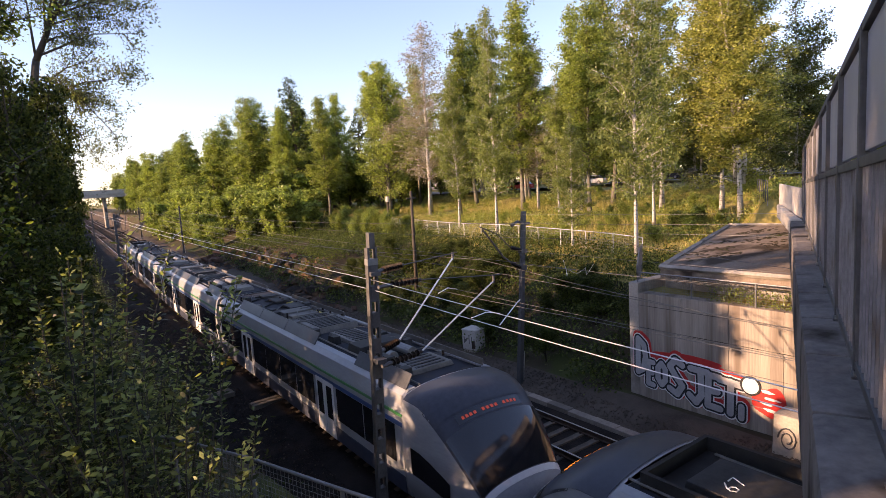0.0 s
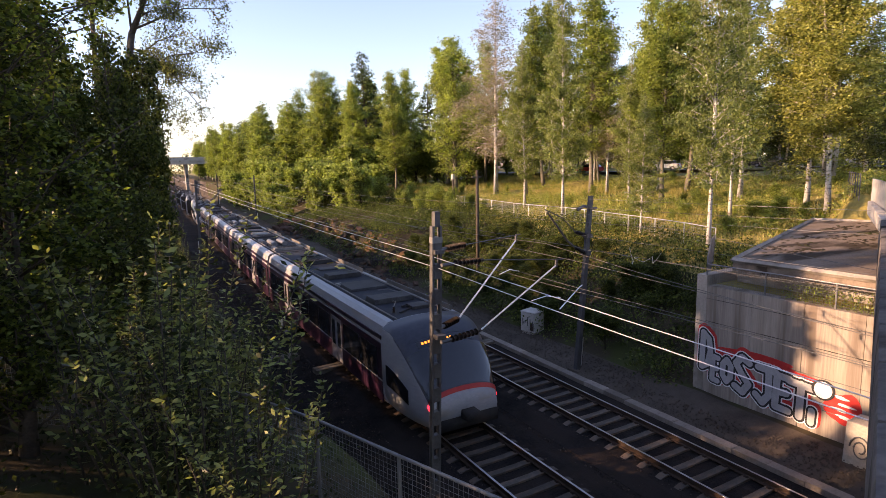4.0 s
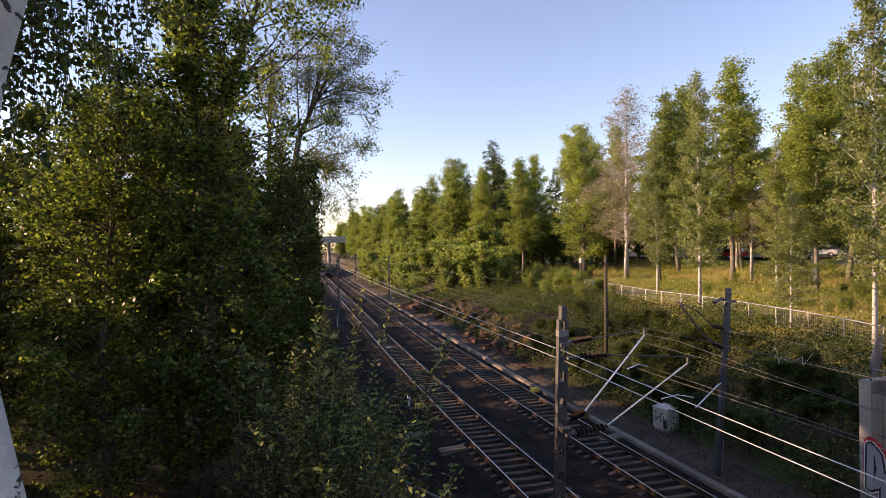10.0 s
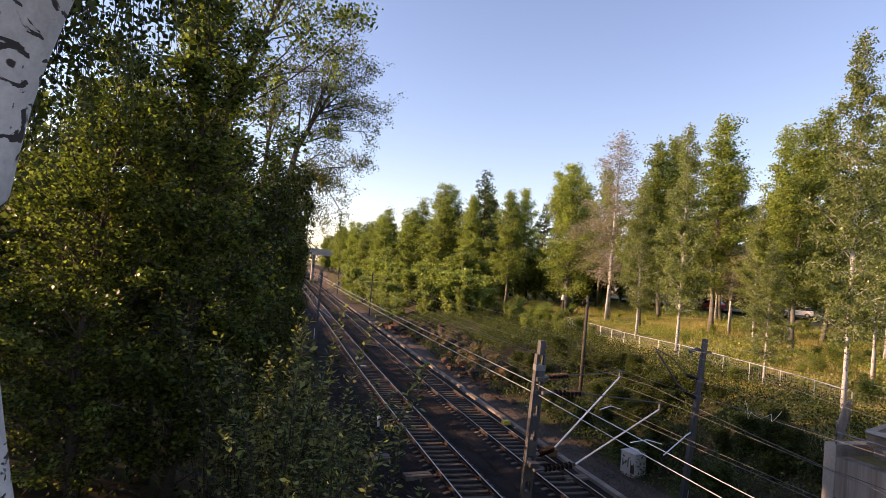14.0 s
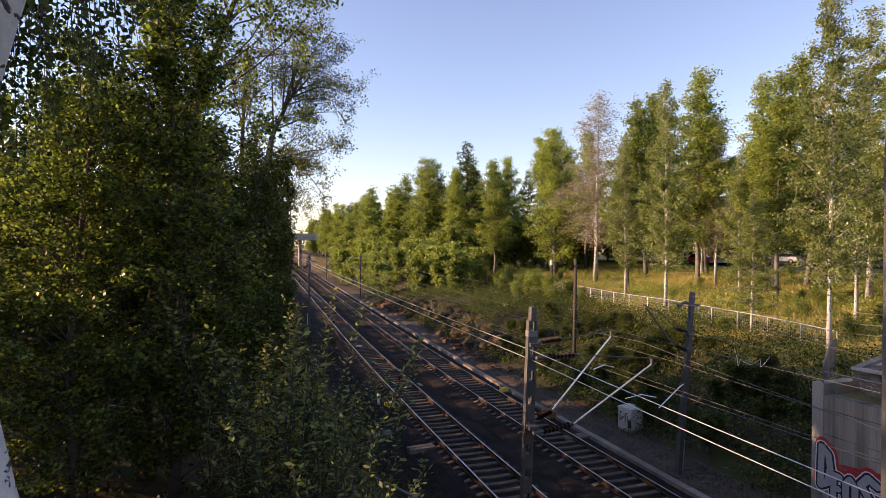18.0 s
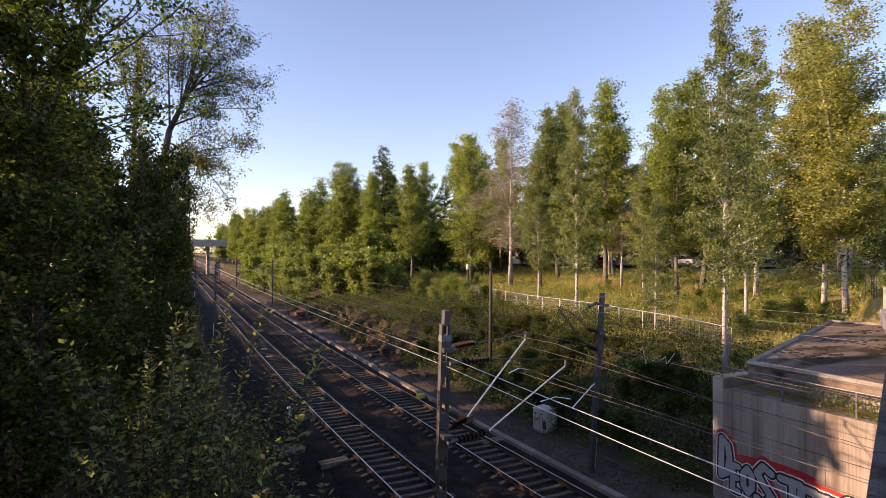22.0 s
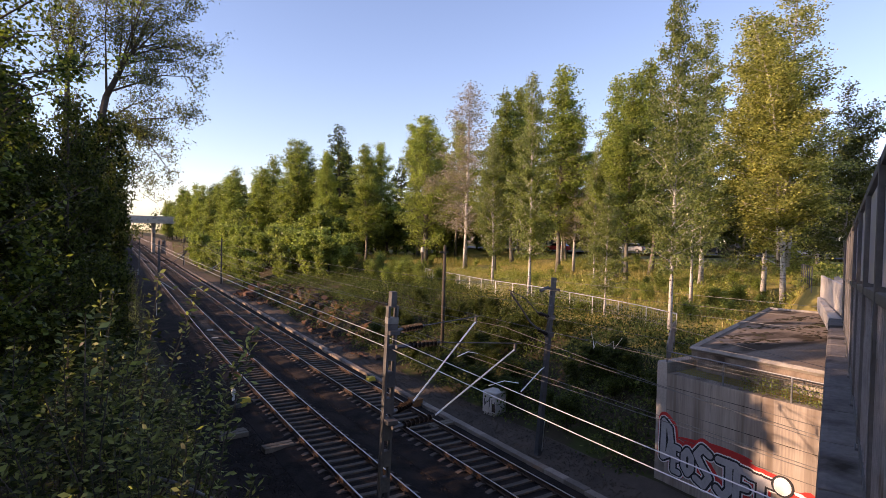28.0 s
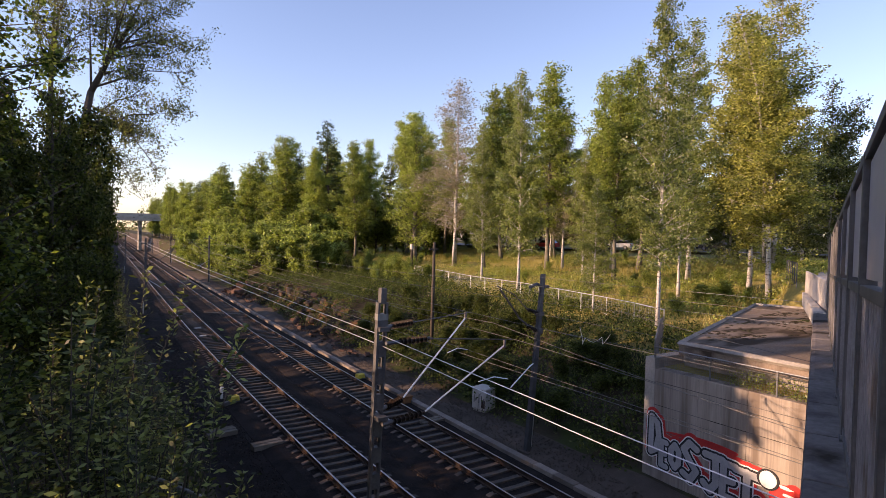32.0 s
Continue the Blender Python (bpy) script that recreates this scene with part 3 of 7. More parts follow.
# ---------------------------------------------------------------- overhead line
def insulator(parent, p, q, n=7):
    """A ribbed brown insulator from p to q."""
    p, q = Vector(p), Vector(q)
    s = Shape().rod(p, q, 0.035, n=8)
    d = (q - p) / (n + 1)
    for i in range(1, n + 1):
        c = p + d * i
        s.rod(c - d * 0.22, c + d * 0.22, 0.075, 0.05, n=10)
    part("insulator", s, M["insulator"], parent, "ribbed dark brown porcelain insulator")


def lattice_mast(at, height, label):
    """Two channels joined by battens."""
    mast = thing("catenary_mast", at, label, "mast", "catenary masts")
    for side in (-1, 1):
        s = Shape().box(side * 0.085 - 0.025, side * 0.085 + 0.025, -0.06, 0.06, -0.3, height)
        part("channel", s, M["steel_dark"], mast, "galvanised channel", bevel=0.008)
    z = 0.35
    while z < height:
        part("batten", Shape().box(-0.06, 0.06, -0.064, 0.064, z, z + 0.3), M["steel_dark"], mast)
        z += 0.52
    part("cap", Shape().box(-0.115, 0.115, -0.068, 0.068, height - 0.34, height - 0.22), M["steel"], mast)
    part("footing", Shape().box(-0.4, 0.4, -0.4, 0.4, -0.5, 0.12, top=0.9), M["concrete"], mast, "concrete footing", bevel=0.03)
    return mast


def cantilever(parent, base, tip, low_z, tip_z, tie_z, share):
    """Diagonal tube, tie and steady arm from the mast to the tip, in the mast's space; share: where the lower insulator ends."""
    b, t = Vector((*base, 0)), Vector((*tip, 0))

    def at(f, z):
        p = b.lerp(t, f)
        return (p.x, p.y, z)

    part("bracket", Shape().rod(at(-0.02, low_z - 0.03), at(0.05, low_z - 0.02), 0.045, n=6), M["steel_dark"], parent)
    part("bracket", Shape().rod(at(-0.02, tie_z), at(0.06, tie_z), 0.04, n=6), M["steel_dark"], parent)
    insulator(parent, at(0.04, low_z - 0.03), at(share, low_z))
    insulator(parent, at(0.06, tie_z), at(0.3, tie_z - 0.02))
    part("diagonal_tube", Shape().rod(at(share, low_z), at(1, tip_z), 0.019, n=10), M["tube"], parent, "bright aluminium tube")
    part("tie_tube", Shape().rod(at(0.3, tie_z - 0.02), at(1.06, tip_z + 0.1), 0.012, n=8), M["steel_dark"], parent)
    part("clamp", Shape().rod(at(0.99, tip_z - 0.07), at(0.99, tip_z + 0.13), 0.035, n=8), M["steel_dark"], parent)
    part("steady_arm", Shape().tube([at(0.75, tip_z - 0.75), at(0.9, tip_z - 0.72), at(1.05, tip_z - 0.85)], 0.011), M["tube"], parent)


MAST_1 = (5.36, 10.27)
near_mast = lattice_mast(pose(MAST_1[0], MAST_1[1], 0, 1.4, 1.1, 0), 7.13, "galvanised lattice catenary mast with two cantilever arms beside the track")
cantilever(near_mast, (0.08, 0.0), (3.2, 1.58), 5.05, 6.45, 6.64, 0.22)
cantilever(near_mast, (0.08, -0.2), (3.57, 0.46), 4.83, 5.96, 6.37, 0.29)
part("cross_plate", Shape().box(-0.09, 0.12, -0.14, 0.08, 6.58, 6.66), M["steel_dark"], near_mast)
part("cross_plate", Shape().box(-0.09, 0.12, -0.24, 0.08, 4.86, 4.94), M["steel_dark"], near_mast)


M["pole_grey"] = mat("dull_grey_steel", (0.05, 0.052, 0.056), (0.11, 0.112, 0.115), 0.6, metal=0.3, scale=1.2, fine=20, bump=0.08)


def tube_mast(at, height, label, arms=True):
    """A slim mast on the far side, its arm reaching back over the track."""
    mast = thing("catenary_mast", at, label, "mast", "catenary masts")
    part("post", Shape().box(-0.12, 0.12, -0.09, 0.09, -0.3, height, top=0.75), M["pole_grey"], mast, "galvanised tapered post", bevel=0.012)
    part("footing", Shape().box(-0.3, 0.3, -0.3, 0.3, -0.6, -0.02, top=0.9), M["gravel"], mast, "concrete footing", bevel=0.03)
    if arms:
        part("top_arm", Shape().tube([(-0.75, 0, height - 0.55), (-0.35, 0, height - 0.4), (0.0, 0, height - 0.5), (0.4, 0, height - 0.48)], 0.06), M["steel_dark"], mast, "dark steel crossarm")
        insulator(mast, (-0.1, 0, 4.75), (-0.75, 0, 5.0))
        insulator(mast, (-0.1, 0, 5.45), (-0.8, 0, 5.6))
        part("diagonal_tube", Shape().tube([(-0.72, 0, 5.0), (-1.2, 0, 5.25), (-1.75, 0, 5.75), (-2.45, 0, 6.35)], 0.036), M["steel_dark"], mast)
        part("tie_tube", Shape().tube([(-0.78, 0, 5.6), (-1.6, 0, 6.15), (-2.6, 0, 6.45)], 0.022), M["steel_dark"], mast)
        part("band", Shape().box(-0.15, 0.15, -0.12, 0.12, 4.65, 4.85), M["steel_dark"], mast)
        part("band", Shape().box(-0.15, 0.15, -0.12, 0.12, 5.35, 5.5), M["steel_dark"], mast)
        part("steady_arm", Shape().tube([(0, 0, 3.5), (-0.3, 0, 3.35), (-1.35, 0, 2.6)], 0.025), M["tube"], mast, "bright tube")
        part("foot_plate", Shape().box(0.14, 0.2, -0.05, 0.05, 0.1, 1.3), M["tube"], mast)
    return mast


tube_mast(pose(15.63, 16.88, 0, 1.5, 4.0, 8), 7.0, "galvanised steel catenary mast on the gravel beside the track")
for u_m, y_m, h_m in ((16.2, 95, 7.4), (16.0, 150, 7.4), (5.3, 62, 7.4), (5.4, 118, 7.4), (5.5, 178, 7.4), (16.2, 210, 7.4)):
    xm, ym, am = along(u_m, y_m)
    tube_mast(pose(xm, ym, 0, 0, 0, -math.degrees(am) + (180 if u_m < 8 else 0)), h_m, "galvanised catenary mast far along the line", True)


def hang(name, pts, r, sag=0.0, label="", material="wire"):
    """A wire through points, sagging between them."""
    out = []
    for a, b in zip(pts, pts[1:]):
        for i in range(8):
            k = i / 8
            p = Vector(a).lerp(Vector(b), k)
            p.z -= sag * 4 * k * (1 - k)
            out.append(p)
    out.append(Vector(pts[-1]))
    ob = part(name, Shape().tube(out, r, 5), M[material])
    tagged(ob, label or "taut metal overhead wire above the tracks", "wire", "overhead wires")
    return ob


def line_pts(u, zs, ys):
    return [(along(u, y)[0], y, z) for z, y in zip(zs, ys)]


YS = (-12, 10.5, 62, 118, 178, 260)
for u_w in (LEFT - 0.05, RIGHT + 0.05):
    hang("contact_wire", line_pts(u_w, (5.5, 5.5, 5.55, 5.55, 5.55, 5.55), YS), 0.007)
    hang("messenger_wire", line_pts(u_w, (6.2, 6.45, 6.9, 6.9, 6.9, 6.9), YS), 0.006, 0.55)
hang("contact_wire", line_pts(LEFT + 0.4, (5.2, 5.45, 6.0), (-12, 10, 62)), 0.006)
hang("messenger_wire", line_pts(LEFT + 0.45, (5.8, 6.05, 7.0), (-12, 10, 62)), 0.006, 0.2)
for z_a, z_b in ((6.48, 7.0), (6.28, 6.75)):
    hang("feeder_cable", [(5.62, -9, z_a - 0.3), (5.5, 10.0, z_a), *line_pts(5.3, (z_b, 7.2, 7.2), (62, 118, 178))], 0.0072, 0.12, "bright twin feeder cable running beside the track", "tube")
hang("return_wire", [(15.6, 16.4, 6.55), *line_pts(16.1, (7.0, 7.0, 7.0), (95, 150, 210))], 0.008, 0.7)
hang("return_wire", [(15.1, 16.4, 6.6), (17.8, -4, 6.9)], 0.006, 0.1)
for z_a, z_b, x_b in ((6.3, 6.5, 17.2), (5.5, 5.4, 16.6), (4.95, 5.0, 17.0), (6.9, 7.2, 16.2)):
    hang("span_wire", [(15.5, 16.6, z_a), (x_b, -5, z_b)], 0.0045, 0.06, "thin bright wire from the mast towards the bridge", "steel")
hang("jumper_wire", [(15.95, 14.6, 5.2), (15.98, 14.5, 4.85), (15.95, 14.45, 4.6), (16.0, 14.4, 4.85), (16.12, 14.1, 4.72), (16.22, 13.8, 4.95), (16.2, 13.75, 4.7), (16.3, 13.5, 5.1)], 0.007, 0.02, "hanging loop of bright jumper wire", "tube")


# ---------------------------------------------------------------- abutment, slab and bridge
def graffiti(parent):
    """Painted blob letters: red ground, white rim, black line and silver fill, as thin layers on the wall."""
    def blob(name, outline, off, material, label=""):
        s = Shape()
        k, n = 0, len(outline)
        s.v = [(WALL_X - off, y, z) for y, z in outline] + [(WALL_X + 0.01, y, z) for y, z in outline]
        s.f = [tuple(range(n)), tuple(range(2 * n - 1, n - 1, -1))] + [(i, (i + 1) % n, n + (i + 1) % n, n + i) for i in range(n)]
        part(name, s, material, parent, label)

    def ring(cy, cz, ry, rz, seed, wob=0.1, n=22):
        r = random.Random(seed)
        ph = [r.uniform(0, 6.28) for _ in range(3)]
        out = []
        for i in range(n):
            t = 2 * math.pi * i / n
            w = 1 + wob * (math.sin(2 * t + ph[0]) + 0.6 * math.sin(3 * t + ph[1]) + 0.4 * math.sin(5 * t + ph[2]))
            out.append((cy + ry * w * math.cos(t), cz + rz * w * math.sin(t)))
        return out

    silver = mat("silver_spray", (0.3, 0.305, 0.32), (0.46, 0.46, 0.48), 0.55, metal=0.25, scale=2, fine=14, bump=0.05)
    black = mat("black_spray", (0.012, 0.012, 0.014), (0.03, 0.03, 0.035), 0.6, scale=3, fine=14, bump=0.05)
    rim = mat("white_spray", (0.6, 0.59, 0.58), (0.76, 0.75, 0.74), 0.6, scale=3, fine=14, bump=0.05)
    red = mat("red_spray", (0.42, 0.02, 0.02), (0.6, 0.045, 0.035), 0.6, scale=2, fine=12, bump=0.05)
    forms = dict(
        D=[[(0.05, 0), (0.1, 1), (0.5, 0.85), (0.62, 0.5), (0.45, 0.12), (0.05, 0)]],
        E=[[(0.6, 0.98), (0.05, 1), (0, 0.02), (0.6, 0)], [(0.02, 0.5), (0.48, 0.52)]],
        O=[[(0.32, 0), (0.03, 0.25), (0.03, 0.75), (0.32, 1), (0.62, 0.75), (0.62, 0.25), (0.32, 0)]],
        S=[[(0.62, 0.88), (0.28, 1), (0.02, 0.78), (0.3, 0.52), (0.62, 0.28), (0.36, 0), (0.0, 0.12)]],
        J=[[(0.05, 1), (0.66, 0.98)], [(0.42, 1), (0.44, 0.25), (0.24, 0), (0.0, 0.18)]],
        T=[[(0, 1), (0.72, 0.96)], [(0.36, 1), (0.34, 0)]],
        I=[[(0.2, 0.0), (0.22, 0.62)]],
    )
    # letter, its outer edges along the wall, foot and head
    row = [("D", 12.66, 11.98, 0.95, 2.5), ("E", 12.2, 11.7, 0.62, 1.72), ("O", 11.84, 11.22, 0.7, 1.76), ("S", 11.4, 10.56, 0.5, 2.02), ("J", 10.68, 9.72, 0.4, 1.86), ("E", 10.05, 9.27, 0.4, 1.78), ("T", 9.66, 8.66, 0.36, 1.72), ("I", 9.05, 8.45, 0.32, 1.2)]
    for li, (ch, ya, yb, za, zb) in enumerate(row):
        fat = min(1.0, (ya - yb) / 0.8)
        for name, half, off, m in (("red_ground", 0.265, 0.004, red), ("white_rim", 0.215, 0.010, rim), ("black_outline", 0.175, 0.016, black), ("silver_fill", 0.112, 0.022, silver)):
            half *= 0.6 + 0.4 * fat
            s = Shape()
            lift = off + 0.0005 * li
            shift = 0.07 if name == "red_ground" else 0.0
            inset = 0.17 * (0.5 + 0.5 * fat)
            w, h = (ya - yb) - 2 * inset, (zb - za) - 2 * inset
            for line in forms[ch]:
                pts = [(ya - inset - a / 0.66 * w - shift * 0.4, za + inset + b * h + shift) for a, b in line]
                for (y1, z1), (y2, z2) in zip(pts, pts[1:]):
                    lift += 0.00004
                    t = math.atan2(z2 - z1, y2 - y1)
                    out = [(y1 + half * math.cos(t + math.pi / 2 + math.pi * i / 7), z1 + half * math.sin(t + math.pi / 2 + math.pi * i / 7)) for i in range(8)]
                    out += [(y2 + half * math.cos(t - math.pi / 2 + math.pi * i / 7), z2 + half * math.sin(t - math.pi / 2 + math.pi * i / 7)) for i in range(8)]
                    k, n = len(s.v), len(out)
                    s.v += [(WALL_X - lift, y, max(0.05, z)) for y, z in out]
                    s.f.append(tuple(range(k, k + n)))
            part(name, s, m, parent)
    blob("black_ring", ring(8.53, 1.58, 0.31, 0.31, 4, 0.02), 0.028, black)
    blob("white_disc", ring(8.53, 1.58, 0.25, 0.25, 5, 0.02), 0.032, rim)
    blob("red_patch", ring(8.0, 1.2, 0.45, 0.5, 7, 0.12), 0.003, red)
    blob("red_patch", ring(10.6, 1.95, 1.2, 0.16, 9, 0.1), 0.0025, red)
    for i, (y, z) in enumerate(((8.05, 1.5), (7.92, 1.3), (8.08, 1.14), (7.95, 0.95))):
        blob("white_stroke", ring(y, z, 0.2, 0.045, 20 + i, 0.2), 0.012, rim)


WALL_X = 17.35
# Dark concrete: shade on the near edge beam is put into its colour.
M["edge"] = mat("shade_dark_concrete", (0.09, 0.08, 0.076), (0.21, 0.19, 0.178), 0.93, spec=0.1, scale=1.6, fine=16, bump=0.4, patch=(0.035, 0.03, 0.025), patch_at=0.56, patch_scale=1.4)


def build_abutment():
    wall = thing("abutment_wall", pose(0, 0, 0), "weathered concrete abutment wall with streaks and graffiti", "wall", kind="structure")
    # five cast panels with recessed joints
    ys = [6.0, 7.6, 9.2, 10.8, 12.42]
    for a, b in zip(ys, ys[1:]):
        part("wall_panel", Shape().box(WALL_X, WALL_X + 0.5, a + 0.008, b - 0.008, -0.4, 4.0), M["wall"], wall, bevel=0.012)
    part("wall_core", Shape().box(WALL_X + 0.02, WALL_X + 1.4, 6.0, 12.4, -0.4, 3.98), M["concrete"], wall)
    for z in (0.95, 1.9, 2.75, 3.55):
        part("formwork_line", Shape().box(WALL_X - 0.004, WALL_X + 0.02, 6.0, 12.4, z, z + 0.022), M["edge"], wall, "dark day joint")
    part("return_wall", Shape().box(WALL_X, WALL_X + 9, 12.42, 12.8, -0.4, 4.35), M["concrete"], wall)
    graffiti(wall)
    tagged(part("ledge_soil", Shape().box(WALL_X + 0.5, WALL_X + 1.6, 6.0, 12.4, 3.6, 4.01), M["meadow"]), "mossy strip of soil on the wall's ledge", "soil", kind="structure")
    block = thing("concrete_block", pose(WALL_X - 0.42, 7.15, -0.1), "pale concrete block with a dark sprayed swirl against the wall", "block")
    part("body", Shape().box(-0.4, 0.44, -0.45, 0.42, 0, 1.35, top=0.92), M["concrete"], block, bevel=0.05)
    swirl = [(-0.4 - 0.004 + 0.025 * (0.35 + 0.3 * math.sin(a)), 0.26 * math.cos(a) * (1 - a / 16), 0.68 + 0.36 * math.sin(a) * (1 - a / 16)) for a in [0.45 * k for k in range(26)]]
    part("sprayed_swirl", Shape().tube(swirl, 0.022, 4), M["steel_dark"], block, "dark grey sprayed swirl")
    # broad flat slab behind the ledge
    slab = thing("roof_slab", pose(0, 0, 0), "broad flat concrete slab with dark strips and painted shadow streaks", "slab", kind="structure")
    outline = [(17.85, 6.6), (17.85, 11.85), (32.5, 16.9), (33.5, 13.6)]
    part("deck", Shape().prism(outline, 4.55, 4.9), M["slab"], slab, bevel=0.02)
    edge = Shape()
    for a, b in ((0, 1), (1, 2), (2, 3)):
        (xa, ya), (xb, yb) = outline[a], outline[b]
        edge.rod((xa, ya, 4.92), (xb, yb, 4.92), 0.09, n=4)
    part("kerb", edge, M["concrete"], slab, "paler raised edge")
    part("footing", Shape().prism([(18.7, 6.8), (18.7, 12.2), (32.2, 16.6), (33.1, 13.8)], 2.5, 4.55), M["concrete"], slab)
    for i in range(14):
        x, y = rng.uniform(20, 31), 0
        y = rng.uniform(9 + (x - 18) * 0.3, 11.5 + (x - 18) * 0.3)
        litter = Shape()
        for _ in range(16):
            px_, py_ = x + rng.normal() * 0.7, y + rng.normal() * 0.25
            litter.box(px_ - 0.12, px_ + 0.12, py_ - 0.06, py_ + 0.06, 4.898, 4.915, top=0.6)
        tagged(part("leaf_litter", litter, M["ground"]), "dark strip of small flat flakes on the slab", "litter", "leaf litter", "stuff")


M["wall"] = mat("board_marked_concrete", (0.19, 0.16, 0.138), (0.41, 0.355, 0.3), 0.92, spec=0.1, scale=0.9, fine=9, bump=0.3, patch=(0.17, 0.135, 0.11), patch_at=0.56, patch_scale=1.3, patch_width=0.2, stretch=(2.4, 2.4, 0.13))
build_abutment()

AZ = radians(67.3)  # heading of the bridge edge from +y towards +x
BX, BY = math.sin(AZ), math.cos(AZ)
B0 = (0.45, 0.42)  # a point on the bridge edge beside the camera


def on_bridge(d, side, z):
    """d metres along the bridge edge, side metres to its inner side."""
    return (B0[0] + BX * d + BY * side, B0[1] + BY * d - BX * side, z)


def bridge_box(d0, d1, s0, s1, z0, z1):
    m = Matrix(((BX, BY, 0, B0[0]), (BY, -BX, 0, B0[1]), (0, 0, 1, 0), (0, 0, 0, 1)))
    return Shape().box(d0, d1, s0, s1, z0, z1, m)




M["bar_grey"] = mat("bar_paint", (0.13, 0.128, 0.14), (0.26, 0.255, 0.275), 0.5, metal=0.2, scale=3, fine=20, bump=0.1, patch=(0.12, 0.1, 0.09), patch_at=0.62, patch_scale=2.5)


def build_bridge():
    bridge = thing("road_bridge", pose(0, 0, 0), "concrete road bridge over the railway cutting", "bridge", kind="structure")
    part("deck", bridge_box(-14, 40, 0.08, 9, 6.15, 6.75), M["concrete"], bridge)
    part("roadway", bridge_box(-14, 40, 0.8, 9, 6.754, 6.8), M["asphalt"], bridge)
    for i in range(20):
        part("kerb_stone", bridge_box(-2 + i * 1.0, -2 + i * 1.0 + 0.988, -0.02, 0.42, 6.1, 7.05), M["edge"], bridge, "weathered concrete edge beam, darkened for shade", bevel=0.05)
    # past the wall the edge beam swings outward; its pale concrete stands for sunlight
    for i in range(4):
        a, b = on_bridge(13.6 + i * 1.1, -0.02 - 0.07 * i, 0), on_bridge(14.68 + i * 1.1, -0.02 - 0.07 * (i + 1), 0)
        c, d = on_bridge(14.68 + i * 1.1, 0.2 - 0.1 * (i + 1), 0), on_bridge(13.6 + i * 1.1, 0.2 - 0.1 * i, 0)
        part("end_beam", Shape().prism([p[:2] for p in (a, b, c, d)], 6.78, 7.07 + 0.02 * i), M["concrete_pale"], bridge, "concrete end of the edge beam, paled for sunlight", bevel=0.03)
    barrier = thing("noise_barrier", pose(0, 0, 0), "tall dark steel noise barrier with barred base and grey panels", "barrier", kind="structure")

    def slant(shape):
        """The barrier's rails fall towards its far end."""
        for k, (x, y, z) in enumerate(shape.v):
            d = (x - B0[0]) * BX + (y - B0[1]) * BY
            shape.v[k] = (x, y, z + 0.04 * (14.4 - d) * min(1.0, max(0.0, (z - 7.15) / 0.6)))
        return shape

    n = 11
    for i in range(n):
        d = 0.9 + i * 1.35
        part("post", slant(bridge_box(d - 0.04, d + 0.04, 0.2, 0.28, 7.0, 8.52)), M["steel_dark"], barrier, "dark steel post", bevel=0.01)
        part("foot_plate", bridge_box(d - 0.07, d + 0.07, 0.19, 0.31, 7.045, 7.065), M["steel_dark"], barrier, "dark steel foot plate")
        for k in (-0.045, 0.045):
            part("bolt", bridge_box(d + k - 0.012, d + k + 0.012, 0.2, 0.222, 7.065, 7.09), M["steel"], barrier)
        if i < n - 1:
            part("panel", slant(bridge_box(d + 0.045, d + 1.305, 0.23, 0.26, 7.86, 8.46)), M["panel"], barrier, "hazy grey acrylic panel")
            for k in range(1, 11):
                c = d + k * 0.123
                part("bar", slant(bridge_box(c - 0.008, c + 0.008, 0.215, 0.265, 7.14, 7.78)), M["bar_grey"], barrier)
    for z in (7.12, 7.8, 8.5):
        part("rail", slant(bridge_box(0.85, 14.45, 0.205, 0.275, z - 0.025, z + 0.03)), M["steel_dark"], barrier, "dark steel rail", bevel=0.008)
    # pale boards that run on past the slab
    for i in range(5):
        a, b = on_bridge(14.5 + i * 0.8, 0.18 - 0.085 * i, 0), on_bridge(15.28 + i * 0.8, 0.18 - 0.085 * (i + 1), 0)
        c, d = on_bridge(15.28 + i * 0.8, 0.24 - 0.085 * (i + 1), 0), on_bridge(14.5 + i * 0.8, 0.24 - 0.085 * i, 0)
        part("end_board", Shape().prism([p[:2] for p in (a, b, c, d)], 6.95, 7.68), M["concrete_pale"], barrier, "pale end board", bevel=0.01)
    railing = thing("guard_railing", pose(*on_bridge(36.0, -0.9, 6.25)), "dark steel guard railing along the path beyond the bridge", "railing")
    for i in range(6):
        part("post", Shape().rod((0.9 * i, 0.52 * i, -0.3), (0.9 * i, 0.52 * i, 1.1), 0.03, n=8), M["steel_dark"], railing)
    for z in (0.45, 1.08):
        part("rail", Shape().rod((0, 0, z), (4.5, 2.6, z), 0.028, n=8), M["steel_dark"], railing)


M["panel"] = mat("hazy_panel", (0.27, 0.27, 0.32), (0.42, 0.42, 0.48), 0.35, scale=1.2, fine=10, bump=0.05, patch=(0.45, 0.43, 0.44), patch_at=0.62, patch_scale=0.9)
build_bridge()


